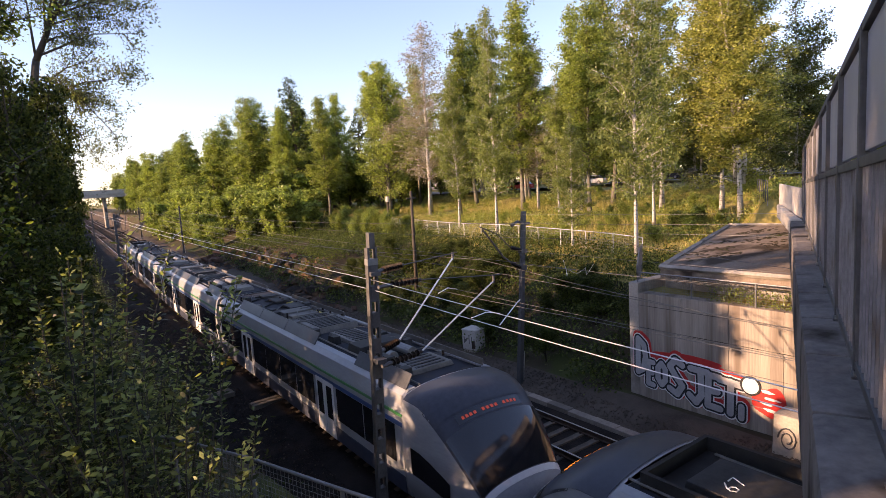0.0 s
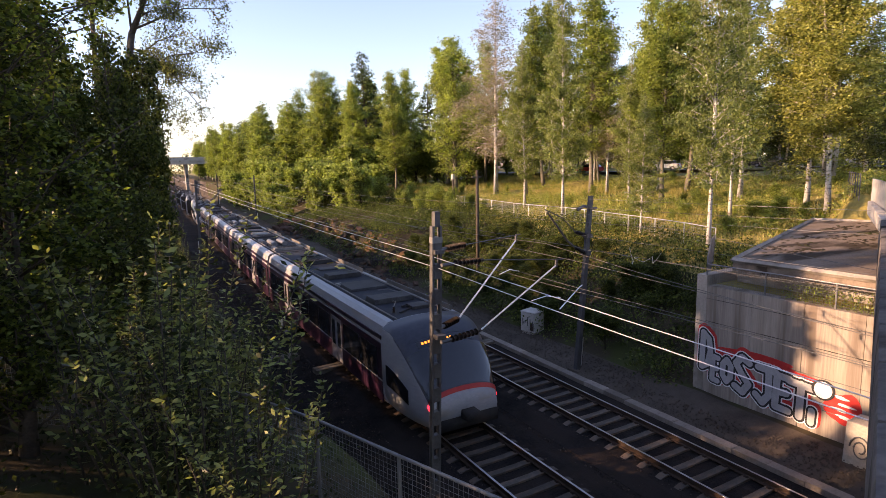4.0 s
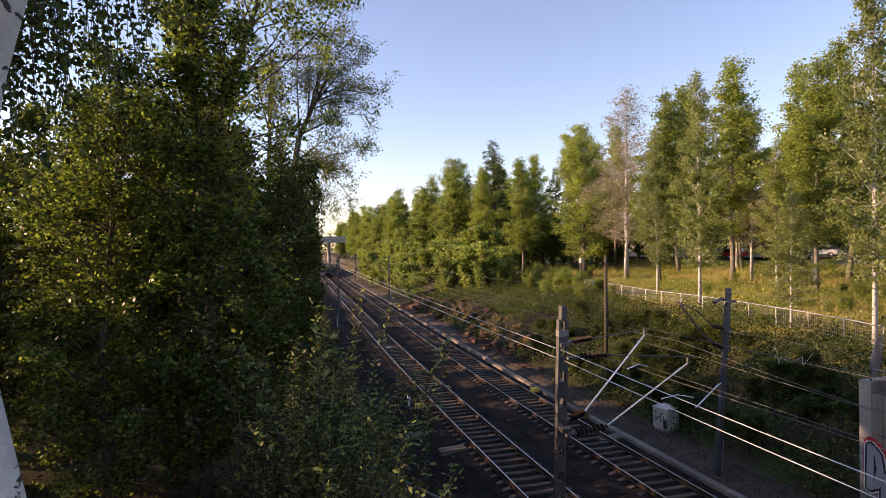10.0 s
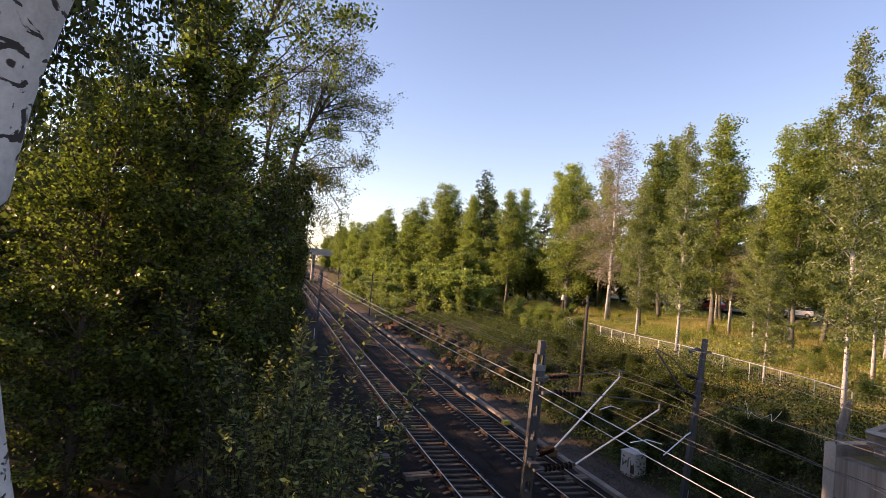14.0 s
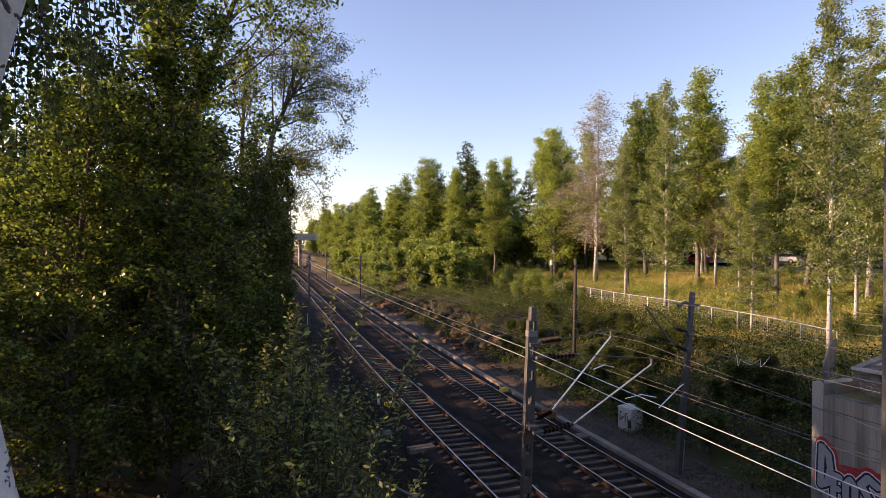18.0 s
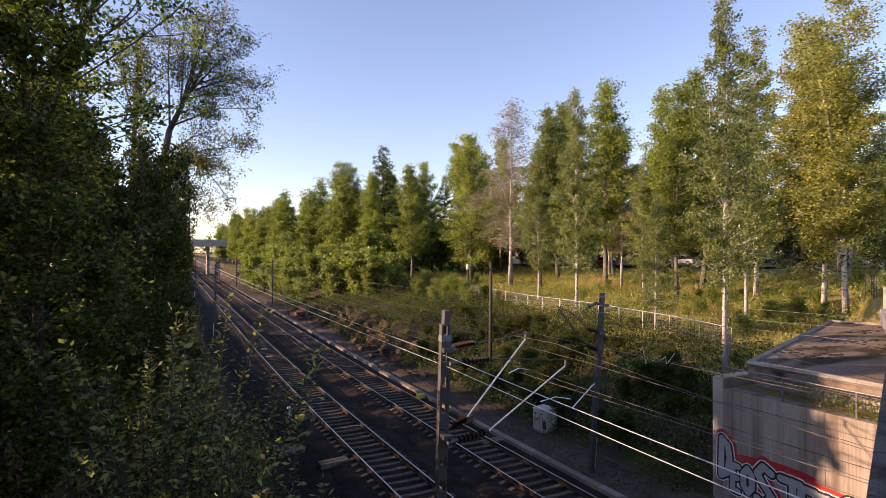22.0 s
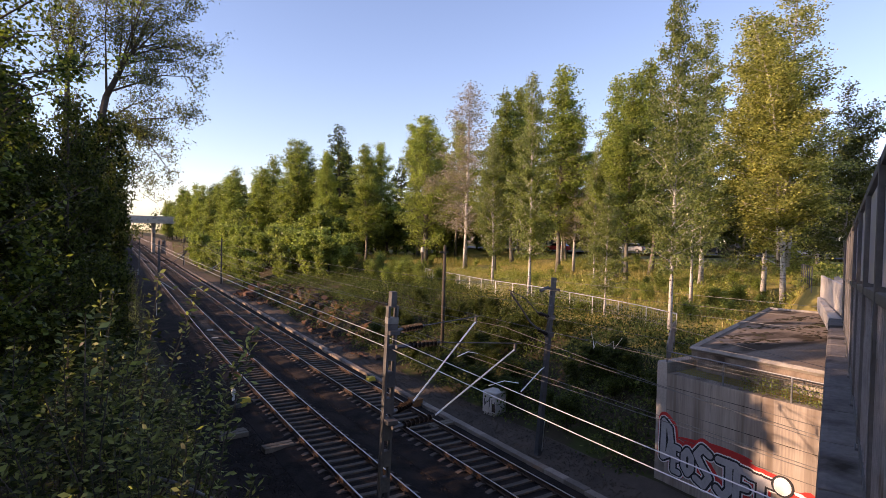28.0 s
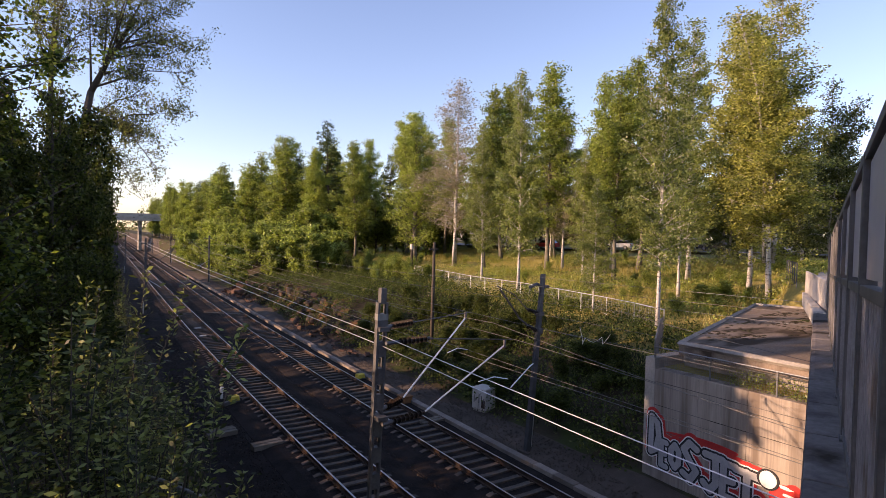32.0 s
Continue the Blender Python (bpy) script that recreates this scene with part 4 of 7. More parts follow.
# ---------------------------------------------------------------- fences and trackside things
def mesh_fence(name, pts, height, label, group, post_step=2.5, pitch=0.1, material="steel", dense=True):
    """Posts, top rail and woven wire along a line of ground points."""
    fence = thing(name, pose(0, 0, 0), label, "fence", group)
    cum = [0.0]
    for a, b in zip(pts, pts[1:]):
        cum.append(cum[-1] + (Vector(b) - Vector(a)).length)

    def spot(d):
        for i in range(len(pts) - 1):
            if d <= cum[i + 1] + 1e-6:
                return Vector(pts[i]).lerp(Vector(pts[i + 1]), (d - cum[i]) / (cum[i + 1] - cum[i]))
        return Vector(pts[-1])

    n = max(1, round(cum[-1] / post_step))
    step = cum[-1] / n
    for i in range(n + 1):
        p = spot(i * step)
        part("post", Shape().rod(p - Vector((0, 0, 0.3)), p + Vector((0, 0, height)), 0.03, n=8), M[material], fence, "galvanised post")
    for i in range(n):
        a, b = spot(i * step), spot((i + 1) * step)
        up = Vector((0, 0, height))
        part("top_rail", Shape().rod(a + up, b + up, 0.024, n=8), M[material], fence)
        wires = Shape()
        if dense:
            k = int((b - a).length / pitch)
            for j in range(1, k):
                c = a.lerp(b, j / k)
                wires.rod(c + Vector((0, 0, 0.05)), c + up, 0.0035, n=3, caps=False)
            for j in range(int(height / pitch)):
                z = Vector((0, 0, 0.05 + j * pitch))
                wires.rod(a + z, b + z, 0.0035, n=3, caps=False)
        else:
            for j in range(5):
                z = Vector((0, 0, height * (0.1 + 0.2 * j)))
                wires.rod(a + z, b + z, 0.006, n=3, caps=False)
        part("wire_mesh", wires, M[material], fence, "thin wire mesh")
    return fence


def g3(x, y, dz=0.0):
    return (x, y, land(x, y) + dz)


mesh_fence("embankment_fence", [g3(-7.5, 13.5), g3(-3.0, 13.2), g3(0.6, 11.2), (1.35, 10.3, 3.4), (2.0, 9.3, 3.4), (2.6, 7.6, 3.4), (3.45, 5.3, 3.4), (4.2, 3.4, 3.4)], 1.2, "sagging galvanised wire fence on the embankment", "fences", 1.7, 0.075)
mesh_fence("bank_fence", [g3(26.4, 18.4), g3(27.6, 22.0), g3(30.0, 33.0), g3(30.8, 40.6), g3(32.6, 49.0), g3(34.3, 57.0), g3(35.4, 62.0), g3(34.9, 67.5)], 1.35, "pale galvanised mesh fence along the top of the bank", "fences", 2.6, 0.16, "tube")
mesh_fence("ledge_fence", [(17.45, 6.4, 3.98), (17.45, 12.5, 3.98)], 0.75, "low bright wire fence on top of the concrete wall", "fences", 2.05, 0.07)
mesh_fence("ledge_fence", [(17.45, 12.5, 4.0), (21.5, 15.2, 4.0), (26.4, 18.4, land(26.4, 18.4))], 1.0, "low wire fence running from the wall to the bank", "fences", 2.3, 0.12)


def relay_box():
    box = thing("relay_cabinet", pose(17.35, 21.9, land(17.35, 21.9) - 0.05, 0, 0, 14) @ Matrix.Diagonal((0.88, 0.88, 0.88, 1)), "grey-white metal relay cabinet with rust and scribbles beside the track", "cabinet")
    part("body", Shape().box(-0.45, 0.45, -0.46, 0.46, 0, 1.1), M["concrete_pale"], box, bevel=0.02)
    part("roof", Shape().box(-0.5, 0.5, -0.51, 0.51, 1.1, 1.16, top=0.9), M["concrete_pale"], box, bevel=0.015)
    for y in (-0.22, 0.22):
        d = part("door", Shape().box(-0.475, -0.445, y - 0.21, y + 0.21, 0.08, 1.04), M["concrete_pale"], box, bevel=0.008)
        part("handle", Shape().box(-0.5, -0.475, y - 0.02, y + 0.02, 0.45, 0.6), M["steel_dark"], d)
    for k in range(5):
        part("scribble", Shape().box(-0.481, -0.4755, -0.4 + k * 0.17, -0.35 + k * 0.17, 0.35 + 0.16 * (k % 2), 0.66 + 0.1 * (k % 3)), M["steel_dark"], box, "unreadable dark scribble")
    part("rust_patch", Shape().prism([(-0.45 - 0.004 - 0.023, -0.44), (-0.478, -0.2), (-0.476, -0.2), (-0.476, -0.44)], 0.1, 0.55), M["railside"], box, "rusty patch")
    part("plinth", Shape().box(-0.4, 0.4, -0.42, 0.42, -0.4, 0.02), M["concrete"], box)


relay_box()


M["rock_red"] = mat("red_granite", (0.055, 0.03, 0.021), (0.17, 0.095, 0.066), 0.88, spec=0.15, scale=1.4, fine=9, bump=0.9, depth=0.12, patch=(0.06, 0.045, 0.038), patch_at=0.58, patch_scale=0.9)


def rock_face():
    """Broken granite up the side of the cutting: big blocks in ledges, rubble at their foot, a red knob at the far end."""
    r = random.Random(17)

    def block(x, y, size, flat, sink, red, label):
        bm = bmesh.new()
        for _ in range(15):
            bm.verts.new((size * r.uniform(-1, 1), size * r.uniform(-1.4, 1.4), size * flat * r.uniform(-1, 1)))
        bmesh.ops.convex_hull(bm, input=bm.verts)
        bmesh.ops.delete(bm, geom=[v for v in bm.verts if not v.link_faces], context="VERTS")
        me = bpy.data.meshes.new("boulder")
        bm.to_mesh(me)
        bm.free()
        me.materials.append(M["rock_red"] if red else M["rock"])
        ob = new("boulder", me)
        ob.matrix_basis = pose(x, y, land(x, y) - sink * size, r.uniform(-14, 14), r.uniform(-14, 14), r.uniform(-25, 25))
        tagged(ob, label, "rock", "rocks of the cutting")

    for _ in range(130):
        y = 40 + 40 * r.random()
        u = cut_toe(y) - 0.35 + 2.3 * r.random()
        block(u + bend(y), y, r.uniform(0.4, 1.0), 0.55, 0.3, r.random() < 0.2, "broken brown-grey granite block in the cutting's side")
    for _ in range(90):
        y = 34 + 46 * r.random()
        u = cut_toe(y) - 0.9 + 1.1 * r.random() ** 2
        block(u + bend(y), y, r.uniform(0.12, 0.34), 0.7, 0.15, r.random() < 0.35, "small granite rubble at the foot of the cutting")
    for _ in range(16):
        y = 74 + 6 * r.random()
        u = cut_toe(y) + 0.2 + 2.0 * r.random()
        block(u + bend(y), y, r.uniform(0.6, 1.15), 0.7, 0.0, True, "reddish granite boulder on the cutting's side")


rock_face()


M["trough"] = mat("trough_concrete", (0.13, 0.105, 0.085), (0.26, 0.22, 0.185), 0.92, scale=1.5, fine=18, bump=0.3, vary=0.3)


def cable_trough():
    """Concrete channel with lids beside the track."""
    trough = thing("cable_trough", pose(0, 0, 0), "pale concrete cable trough with lids along the track", "trough", kind="structure")
    me = Shape().box(-0.16, 0.16, -0.495, 0.495, 0.0, 0.2).mesh("lid", bevel=0.012)
    me.materials.append(M["trough"])
    for i in range(150):
        y = 4 + i * 1.0
        x, yy, a = along(14.75 + (0.0 if y < 40 else 0.2), y)
        ob = new("trough_lid", me)
        ob.parent = trough
        ob.matrix_basis = pose(x + rng.uniform(-0.015, 0.015), yy, -0.1 + rng.uniform(-0.012, 0.012), 0, 0, -math.degrees(a) + rng.uniform(-0.8, 0.8))


cable_trough()


M["rust_brown"] = mat("rust_brown_paint", (0.14, 0.06, 0.025), (0.3, 0.14, 0.06), 0.8, scale=4, fine=25, bump=0.2)


def switch_box(x, y, yaw):
    box = thing("track_magnet_box", pose(x, y, 0.0, 0, 0, yaw), "yellow metal trackside box with a cable on the ballast", "box", "yellow boxes")
    part("body", Shape().box(-0.24, 0.24, -0.2, 0.2, 0.05, 0.24, top=0.85), M["yellow"], box, bevel=0.03)
    part("lid", Shape().box(-0.22, 0.22, -0.18, 0.18, 0.24, 0.27), M["yellow"], box, bevel=0.01)
    part("base", Shape().box(-0.5, 0.3, -0.12, 0.12, -0.15, 0.05), M["steel_dark"], box)
    part("cable", Shape().tube([(0.22, 0, 0.15), (0.5, 0.05, 0.06), (0.9, 0, 0.06)], 0.025), M["steel_dark"], box)


M["yellow"] = mat("yellow_paint", (0.55, 0.4, 0.04), (0.72, 0.55, 0.08), 0.5, scale=3, fine=20, bump=0.1, patch=(0.3, 0.18, 0.06), patch_at=0.65, patch_scale=3)
switch_box(7.3, 29.0, 10)
switch_box(14.6, 30.0, 5)


def plank_stack(x, y, yaw, n, label, lift=0.0):
    st = thing("plank_pile", pose(x, y, 0, 0, 0, yaw), label, "planks", "trackside planks")
    for i in range(n):
        part("plank", Shape().box(-0.6, 0.6, -0.42 + i * 0.24, -0.2 + i * 0.24, -0.13, 0.06 + 0.02 * (i % 2)), M["plank"], st, bevel=0.012)


M["plank"] = mat("grey_plank", (0.09, 0.075, 0.06), (0.22, 0.19, 0.155), 0.9, spec=0.1, scale=2, fine=24, bump=0.3)
plank_stack(5.8, 25.0, 5, 3, "weathered grey planks lying on the ballast")
plank_stack(7.05, 22.8, 4, 2, "weathered timber crossing boards beside the rail")
plank_stack(14.2, 21.9, 4, 2, "timber boards on the ballast by the trough")
peg = thing("marker_post", pose(7.0, 30.2, -0.15), "short white plastic marker post on the ballast", "post")
part("post", Shape().box(-0.06, 0.06, -0.05, 0.05, 0, 0.62, top=0.9), M["white"], peg, bevel=0.01)
part("cap", Shape().box(-0.09, 0.09, -0.07, 0.07, 0.36, 0.58), M["white"], peg, bevel=0.015)

for i, (x_, y_) in enumerate(((9.68, 51.3), (9.35, 47.4))):
    bal = thing("track_balise", pose(x_, y_, 0.05, 0, 0, -2), "pale flat plate between the rails on the sleepers", "plate", "plates between the rails")
    part("plate", Shape().box(-0.25, 0.25, -0.18, 0.18, 0.0, 0.07, top=0.9), M["concrete_pale"], bal, bevel=0.015)
    part("bracket", Shape().box(-0.35, 0.35, -0.05, 0.05, -0.06, 0.0), M["steel_dark"], bal)
duct = thing("crossing_cable", pose(0, 0, 0), "pale cable duct crossing the ballast by the track", "cable")
part("duct", Shape().tube([(12.0, 61.0, 0.06), (13.4, 59.4, 0.07), (15.3, 57.2, 0.1)], 0.05), M["trough"], duct)
rusty = thing("rusty_box", pose(14.66, 24.9, -0.05, 0, 0, 4), "small rusty brown metal box beside the rail", "box")
part("body", Shape().box(-0.28, 0.28, -0.3, 0.3, 0, 0.32, top=0.92), M["rust_brown"], rusty, bevel=0.02)
part("lid", Shape().box(-0.3, 0.3, -0.32, 0.32, 0.32, 0.36), M["rust_brown"], rusty, bevel=0.01)
# old timber line pole and a cut post on the bank
pole = thing("timber_pole", pose(20.3, 31.3, land(20.3, 31.3)), "slim weathered timber line pole on the bank", "pole")
part("pole", Shape().tube([(0, 0, -0.5), (0.02, 0, 3.5), (0.05, 0, 7.2)], [0.13, 0.115, 0.095], 10), M["bark"], pole, smooth=True)
part("crossarm", Shape().box(-0.35, 0.35, -0.05, 0.05, 6.7, 6.8), M["bark"], pole)
post = thing("signal_post", pose(33.6, 56.6, land(33.6, 56.6)), "short dark post with a pale lamp head on the grass", "post")
part("post", Shape().rod((0, 0, -0.3), (0, 0, 3.3), 0.14, n=10), M["bark"], post)
part("head", Shape().rod((0, 0, 3.3), (0, 0, 3.9), 0.24, 0.2, n=12), M["concrete_pale"], post, "pale round head")


# ---------------------------------------------------------------- trees
def grow(seed, height, spread, clear, limbs, leaves, trunk_r, profile="oval", rise=38, clump=0.42, lean=0.0, forks=1, twigs=3, patchy=0.8):
    """Trunk with limbs (a Shape) and the places of the leaves."""
    r = random.Random(seed)
    s = Shape()
    spots = []

    def stem(base, h, rad, lx, ly, share):
        pts = []
        wx, wy = r.uniform(-1, 1), r.uniform(-1, 1)
        for i in range(9):
            k = i / 8
            pts.append(Vector((base.x + lx * k * k + 0.02 * h * wx * math.sin(k * 5), base.y + ly * k * k + 0.02 * h * wy * math.sin(k * 4 + 1), base.z + h * k)))
        s.tube(pts, [rad * (1.25 if i == 0 else 1) * (1 - 0.93 * (i / 8) ** 0.9) + 0.008 for i in range(9)], 8)
        count = max(6, int(limbs * share))
        for i in range(count):
            k = clear + (0.985 - clear) * ((i + r.random()) / count)
            j = min(7, int(k * 8))
            p = pts[j].lerp(pts[j + 1], k * 8 - j)
            q = (k - clear) / (1 - clear)
            if profile == "oval":
                w = 1.2 * (1.02 - q) ** 0.72 * (0.42 + 0.58 * min(1, q / 0.25)) * r.uniform(0.62, 1.15)
            elif profile == "round":
                w = 1.02 * (1 - 0.97 * q ** 2.2) ** 0.62 * (0.5 + 0.5 * min(1, q / 0.2)) * r.uniform(0.65, 1.15)
            elif profile == "cone":
                w = 1.02 - 0.93 * q
            else:
                w = (1.35 * (1.03 - q) ** 0.8 * (0.45 + 0.55 * min(1, q / 0.25))) * (0.65 + 0.35 * r.random())
            reach = spread * w * r.uniform(0.6, 1.1) * (0.75 if forks > 1 else 1)
            az = i * 2.4 + r.uniform(-0.5, 0.5)
            el = radians(rise + 20 * q + r.uniform(-16, 16)) if profile != "cone" else radians(-8 + 20 * q + r.uniform(-6, 6))
            d = Vector((math.cos(az) * math.cos(el), math.sin(az) * math.cos(el), math.sin(el)))
            bow = [p]
            for m in range(1, 5):
                f = m / 4
                droop = -0.16 * reach * f * f if profile == "weep" else 0.05 * reach * f
                bow.append(p + d * reach * f + Vector((r.uniform(-1, 1), r.uniform(-1, 1), 0)) * 0.05 * reach + Vector((0, 0, droop)))
            br = max(0.005, rad * 0.24 * (1 - 0.75 * k))
            s.tube(bow, [br * (1 - 0.8 * m / 4) + 0.004 for m in range(5)], 4)
            for m in range(twigs):
                f = r.uniform(0.3, 1.0)
                a = bow[min(3, int(f * 4))].lerp(bow[min(4, int(f * 4) + 1)], f * 4 - int(f * 4))
                e = a + Vector((r.gauss(0, 1), r.gauss(0, 1), r.gauss(0.2 if profile != "weep" else -0.6, 0.8))) * 0.17 * max(0.8, reach)
                s.tube([a, e], [br * 0.35 + 0.003, 0.003], 3)
                spots.append((a, e, reach))
            spots.append((bow[2], bow[4], reach))
            spots.append((bow[3], bow[4], reach))

    stem(Vector((0, 0, -0.3)), height, trunk_r, lean, lean * 0.3, 1.0 / forks)
    for j in range(1, forks):
        a = r.uniform(0, 6.28)
        stem(Vector((0, 0, height * 0.12)), height * r.uniform(0.7, 0.86), trunk_r * 0.7, math.cos(a) * spread * 0.55, math.sin(a) * spread * 0.55, 1.0 / forks)
    g = np.random.default_rng(seed)
    # some sprays are full, some nearly bare
    far_out = np.array([sp[2] for sp in spots]) ** 1.2 * g.lognormal(0.0, patchy, len(spots))
    pick = g.choice(len(spots), leaves, p=far_out / far_out.sum())
    A, B = np.array([sp[0] for sp in spots])[pick], np.array([sp[1] for sp in spots])[pick]
    k = g.random((leaves, 1)) * 1.1
    # tufts: leaves gather about a few points of each twig
    tuft = g.normal(size=(len(spots), 3)) * clump * 0.4
    ball = g.normal(size=(leaves, 3))
    ball *= (g.random((leaves, 1)) ** 0.5) / np.linalg.norm(ball, axis=1)[:, None]
    pts = A + (B - A) * k + tuft[pick] + ball * clump * np.array([1, 1, 0.85])
    return s, pts


KINDS = {}


def tree_kind(key, name, bark, leaf, leaf_len, leaf_wid, hang_by=0.3, **how):
    shape, pts = grow(**how)
    KINDS[key] = (name, shape.mesh("trunk", smooth=True), leaf_mesh("crown", pts, leaf_len, leaf_wid, M[leaf], 0.4, how["seed"], hang_by), M[bark])


def plant(key, x, y, size, turn, label, group, wide=1.0, z=None, tilt=0.0, category="tree"):
    name, trunk, crown, bark = KINDS[key]
    base = land(x, y) if z is None else z
    ob = thing(name, pose(x, y, base - 0.1, tilt, 0, turn) @ Matrix.Diagonal((size * wide, size * wide, size, 1)), label, category, group)
    part("trunk", trunk, bark, ob)
    part("crown", crown, bark, ob)
    return ob


for i in range(3):
    tree_kind(f"birch{i}", "birch_tree", "birch", "leaf_birch", 0.12, 0.088, 0.6, seed=11 + i, height=18, spread=3.0, clear=0.2, limbs=110, leaves=27000, trunk_r=0.12, profile="weep", clump=0.33, twigs=6, patchy=1.0)
for i in range(3):
    tree_kind(f"aspen{i}", "aspen_tree", "bark_pale", "leaf_aspen", 0.155, 0.12, 0.2, seed=31 + i, height=18, spread=3.3, clear=0.2, limbs=100, leaves=26000, trunk_r=0.15, profile="oval", clump=0.42, twigs=6, patchy=0.95)
for i in range(2):
    tree_kind(f"far{i}", "aspen_tree", "bark_pale", "leaf_aspen", 0.28, 0.22, 0.1, seed=41 + i, height=18, spread=3.3, clear=0.08, limbs=56, leaves=8000, trunk_r=0.2, profile="oval", clump=0.65, twigs=4, patchy=0.9)
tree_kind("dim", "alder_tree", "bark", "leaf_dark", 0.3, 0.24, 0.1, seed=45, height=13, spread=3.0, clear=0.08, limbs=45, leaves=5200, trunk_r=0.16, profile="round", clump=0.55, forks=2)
tree_kind("gold", "birch_tree", "birch", "leaf_gold", 0.105, 0.075, 0.9, seed=51, height=20, spread=4.3, clear=0.12, limbs=190, leaves=86000, trunk_r=0.1, profile="weep", clump=0.42, forks=3, twigs=6, patchy=0.85)
tree_kind("bare", "birch_tree", "birch", "leaf_dry", 0.11, 0.085, 0.5, seed=61, height=20, spread=3.4, clear=0.2, limbs=110, leaves=15000, trunk_r=0.13, profile="weep", clump=0.5, twigs=6)
tree_kind("spruce", "conifer_tree", "bark", "needle", 0.34, 0.12, 0.1, seed=71, height=18, spread=3.2, clear=0.15, limbs=110, leaves=10000, trunk_r=0.19, profile="cone", clump=0.3)
tree_kind("round", "aspen_tree", "bark_pale", "leaf_aspen", 0.16, 0.125, 0.1, seed=75, height=17, spread=4.2, clear=0.11, limbs=120, leaves=30000, trunk_r=0.24, profile="round", clump=0.5, twigs=5, patchy=0.9)
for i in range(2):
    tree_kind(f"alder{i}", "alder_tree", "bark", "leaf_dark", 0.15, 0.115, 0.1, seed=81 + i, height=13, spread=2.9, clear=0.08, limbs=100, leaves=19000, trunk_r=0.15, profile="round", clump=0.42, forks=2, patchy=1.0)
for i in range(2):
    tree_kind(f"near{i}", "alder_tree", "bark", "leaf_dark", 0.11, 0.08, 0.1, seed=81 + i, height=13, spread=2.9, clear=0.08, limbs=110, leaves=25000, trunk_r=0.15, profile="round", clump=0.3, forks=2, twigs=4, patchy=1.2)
tree_kind("lime", "young_aspen_tree", "bark", "leaf_lime", 0.095, 0.068, 0.1, seed=91, height=12, spread=2.6, clear=0.06, limbs=140, leaves=32000, trunk_r=0.12, profile="round", clump=0.27, twigs=4, patchy=1.3)
tree_kind("lean", "leaning_aspen_tree", "bark", "leaf_lime", 0.085, 0.06, 0.1, seed=97, height=13.5, spread=3.4, clear=0.45, limbs=70, leaves=17000, trunk_r=0.14, profile="round", rise=30, clump=0.34, twigs=5, lean=2.6, patchy=1.0)
for i in range(2):
    tree_kind(f"scrub{i}", "bank_bush", "bark", "leaf_aspen", 0.2, 0.13, 0.1, seed=111 + i, height=4.0, spread=1.9, clear=0.04, limbs=60, leaves=4200, trunk_r=0.05, profile="round", rise=60, clump=0.32, forks=4, patchy=0.9)
tree_kind("gay", "bank_shrub", "bark", "leaf_aspen", 0.17, 0.09, 0.0, seed=119, height=4.0, spread=2.0, clear=0.03, limbs=36, leaves=2600, trunk_r=0.03, profile="round", rise=62, clump=0.45, forks=4, patchy=0.8)
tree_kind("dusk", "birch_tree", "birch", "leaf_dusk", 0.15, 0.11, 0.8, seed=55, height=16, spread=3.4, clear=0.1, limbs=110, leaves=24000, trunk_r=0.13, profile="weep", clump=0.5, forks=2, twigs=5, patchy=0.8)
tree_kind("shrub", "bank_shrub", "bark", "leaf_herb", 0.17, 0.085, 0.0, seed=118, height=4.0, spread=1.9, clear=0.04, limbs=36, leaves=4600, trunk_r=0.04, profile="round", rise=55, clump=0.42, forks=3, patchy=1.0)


def shoots(seed, stems, tall, spread, size):
    """Upright willow shoots with long leaves set along them."""
    g = random.Random(seed)
    wood, where, way = Shape(), [], []
    for _ in range(stems):
        a, reach, h = g.uniform(0, 6.28), spread * math.sqrt(g.random()), tall * g.uniform(0.5, 1.0)
        foot = Vector((math.cos(a) * reach * 0.45, math.sin(a) * reach * 0.45, -0.2))
        top = Vector((math.cos(a) * reach + g.gauss(0, 0.15), math.sin(a) * reach + g.gauss(0, 0.15), h))
        mid = foot.lerp(top, 0.5) + Vector((g.gauss(0, 0.1), g.gauss(0, 0.1), 0.12 * h))
        wood.tube([foot, mid, top], [0.016, 0.01, 0.004], 4)
        n = int(h / 0.027)
        for i in range(n):
            f = 0.12 + 0.9 * i / n
            p = foot.lerp(mid, f * 2) if f < 0.5 else mid.lerp(top, min(1.05, f * 2 - 1))
            b = i * 2.4 + g.uniform(-0.5, 0.5)
            d = Vector((math.cos(b), math.sin(b), g.uniform(0.05, 0.8))).normalized()
            r_ = g.uniform(0.3, 1.0) * size * (1.3 - 0.5 * f) + (g.uniform(0, 0.2) if g.random() < 0.3 else 0)
            where.append(p + d * r_)
            way.append(d)
    return wood, np.array(where), np.array(way)


for i in range(3):
    wood_, at_, way_ = shoots(130 + i, 15, 3.6, 1.3, 0.1)
    KINDS[f"bush{i}"] = ("willow_bush", wood_.mesh("stems", smooth=True), leaf_mesh("foliage", at_, 0.108, 0.05, M["leaf_bush"], 0.3, 140 + i, 0.0, way_), M["bark"])

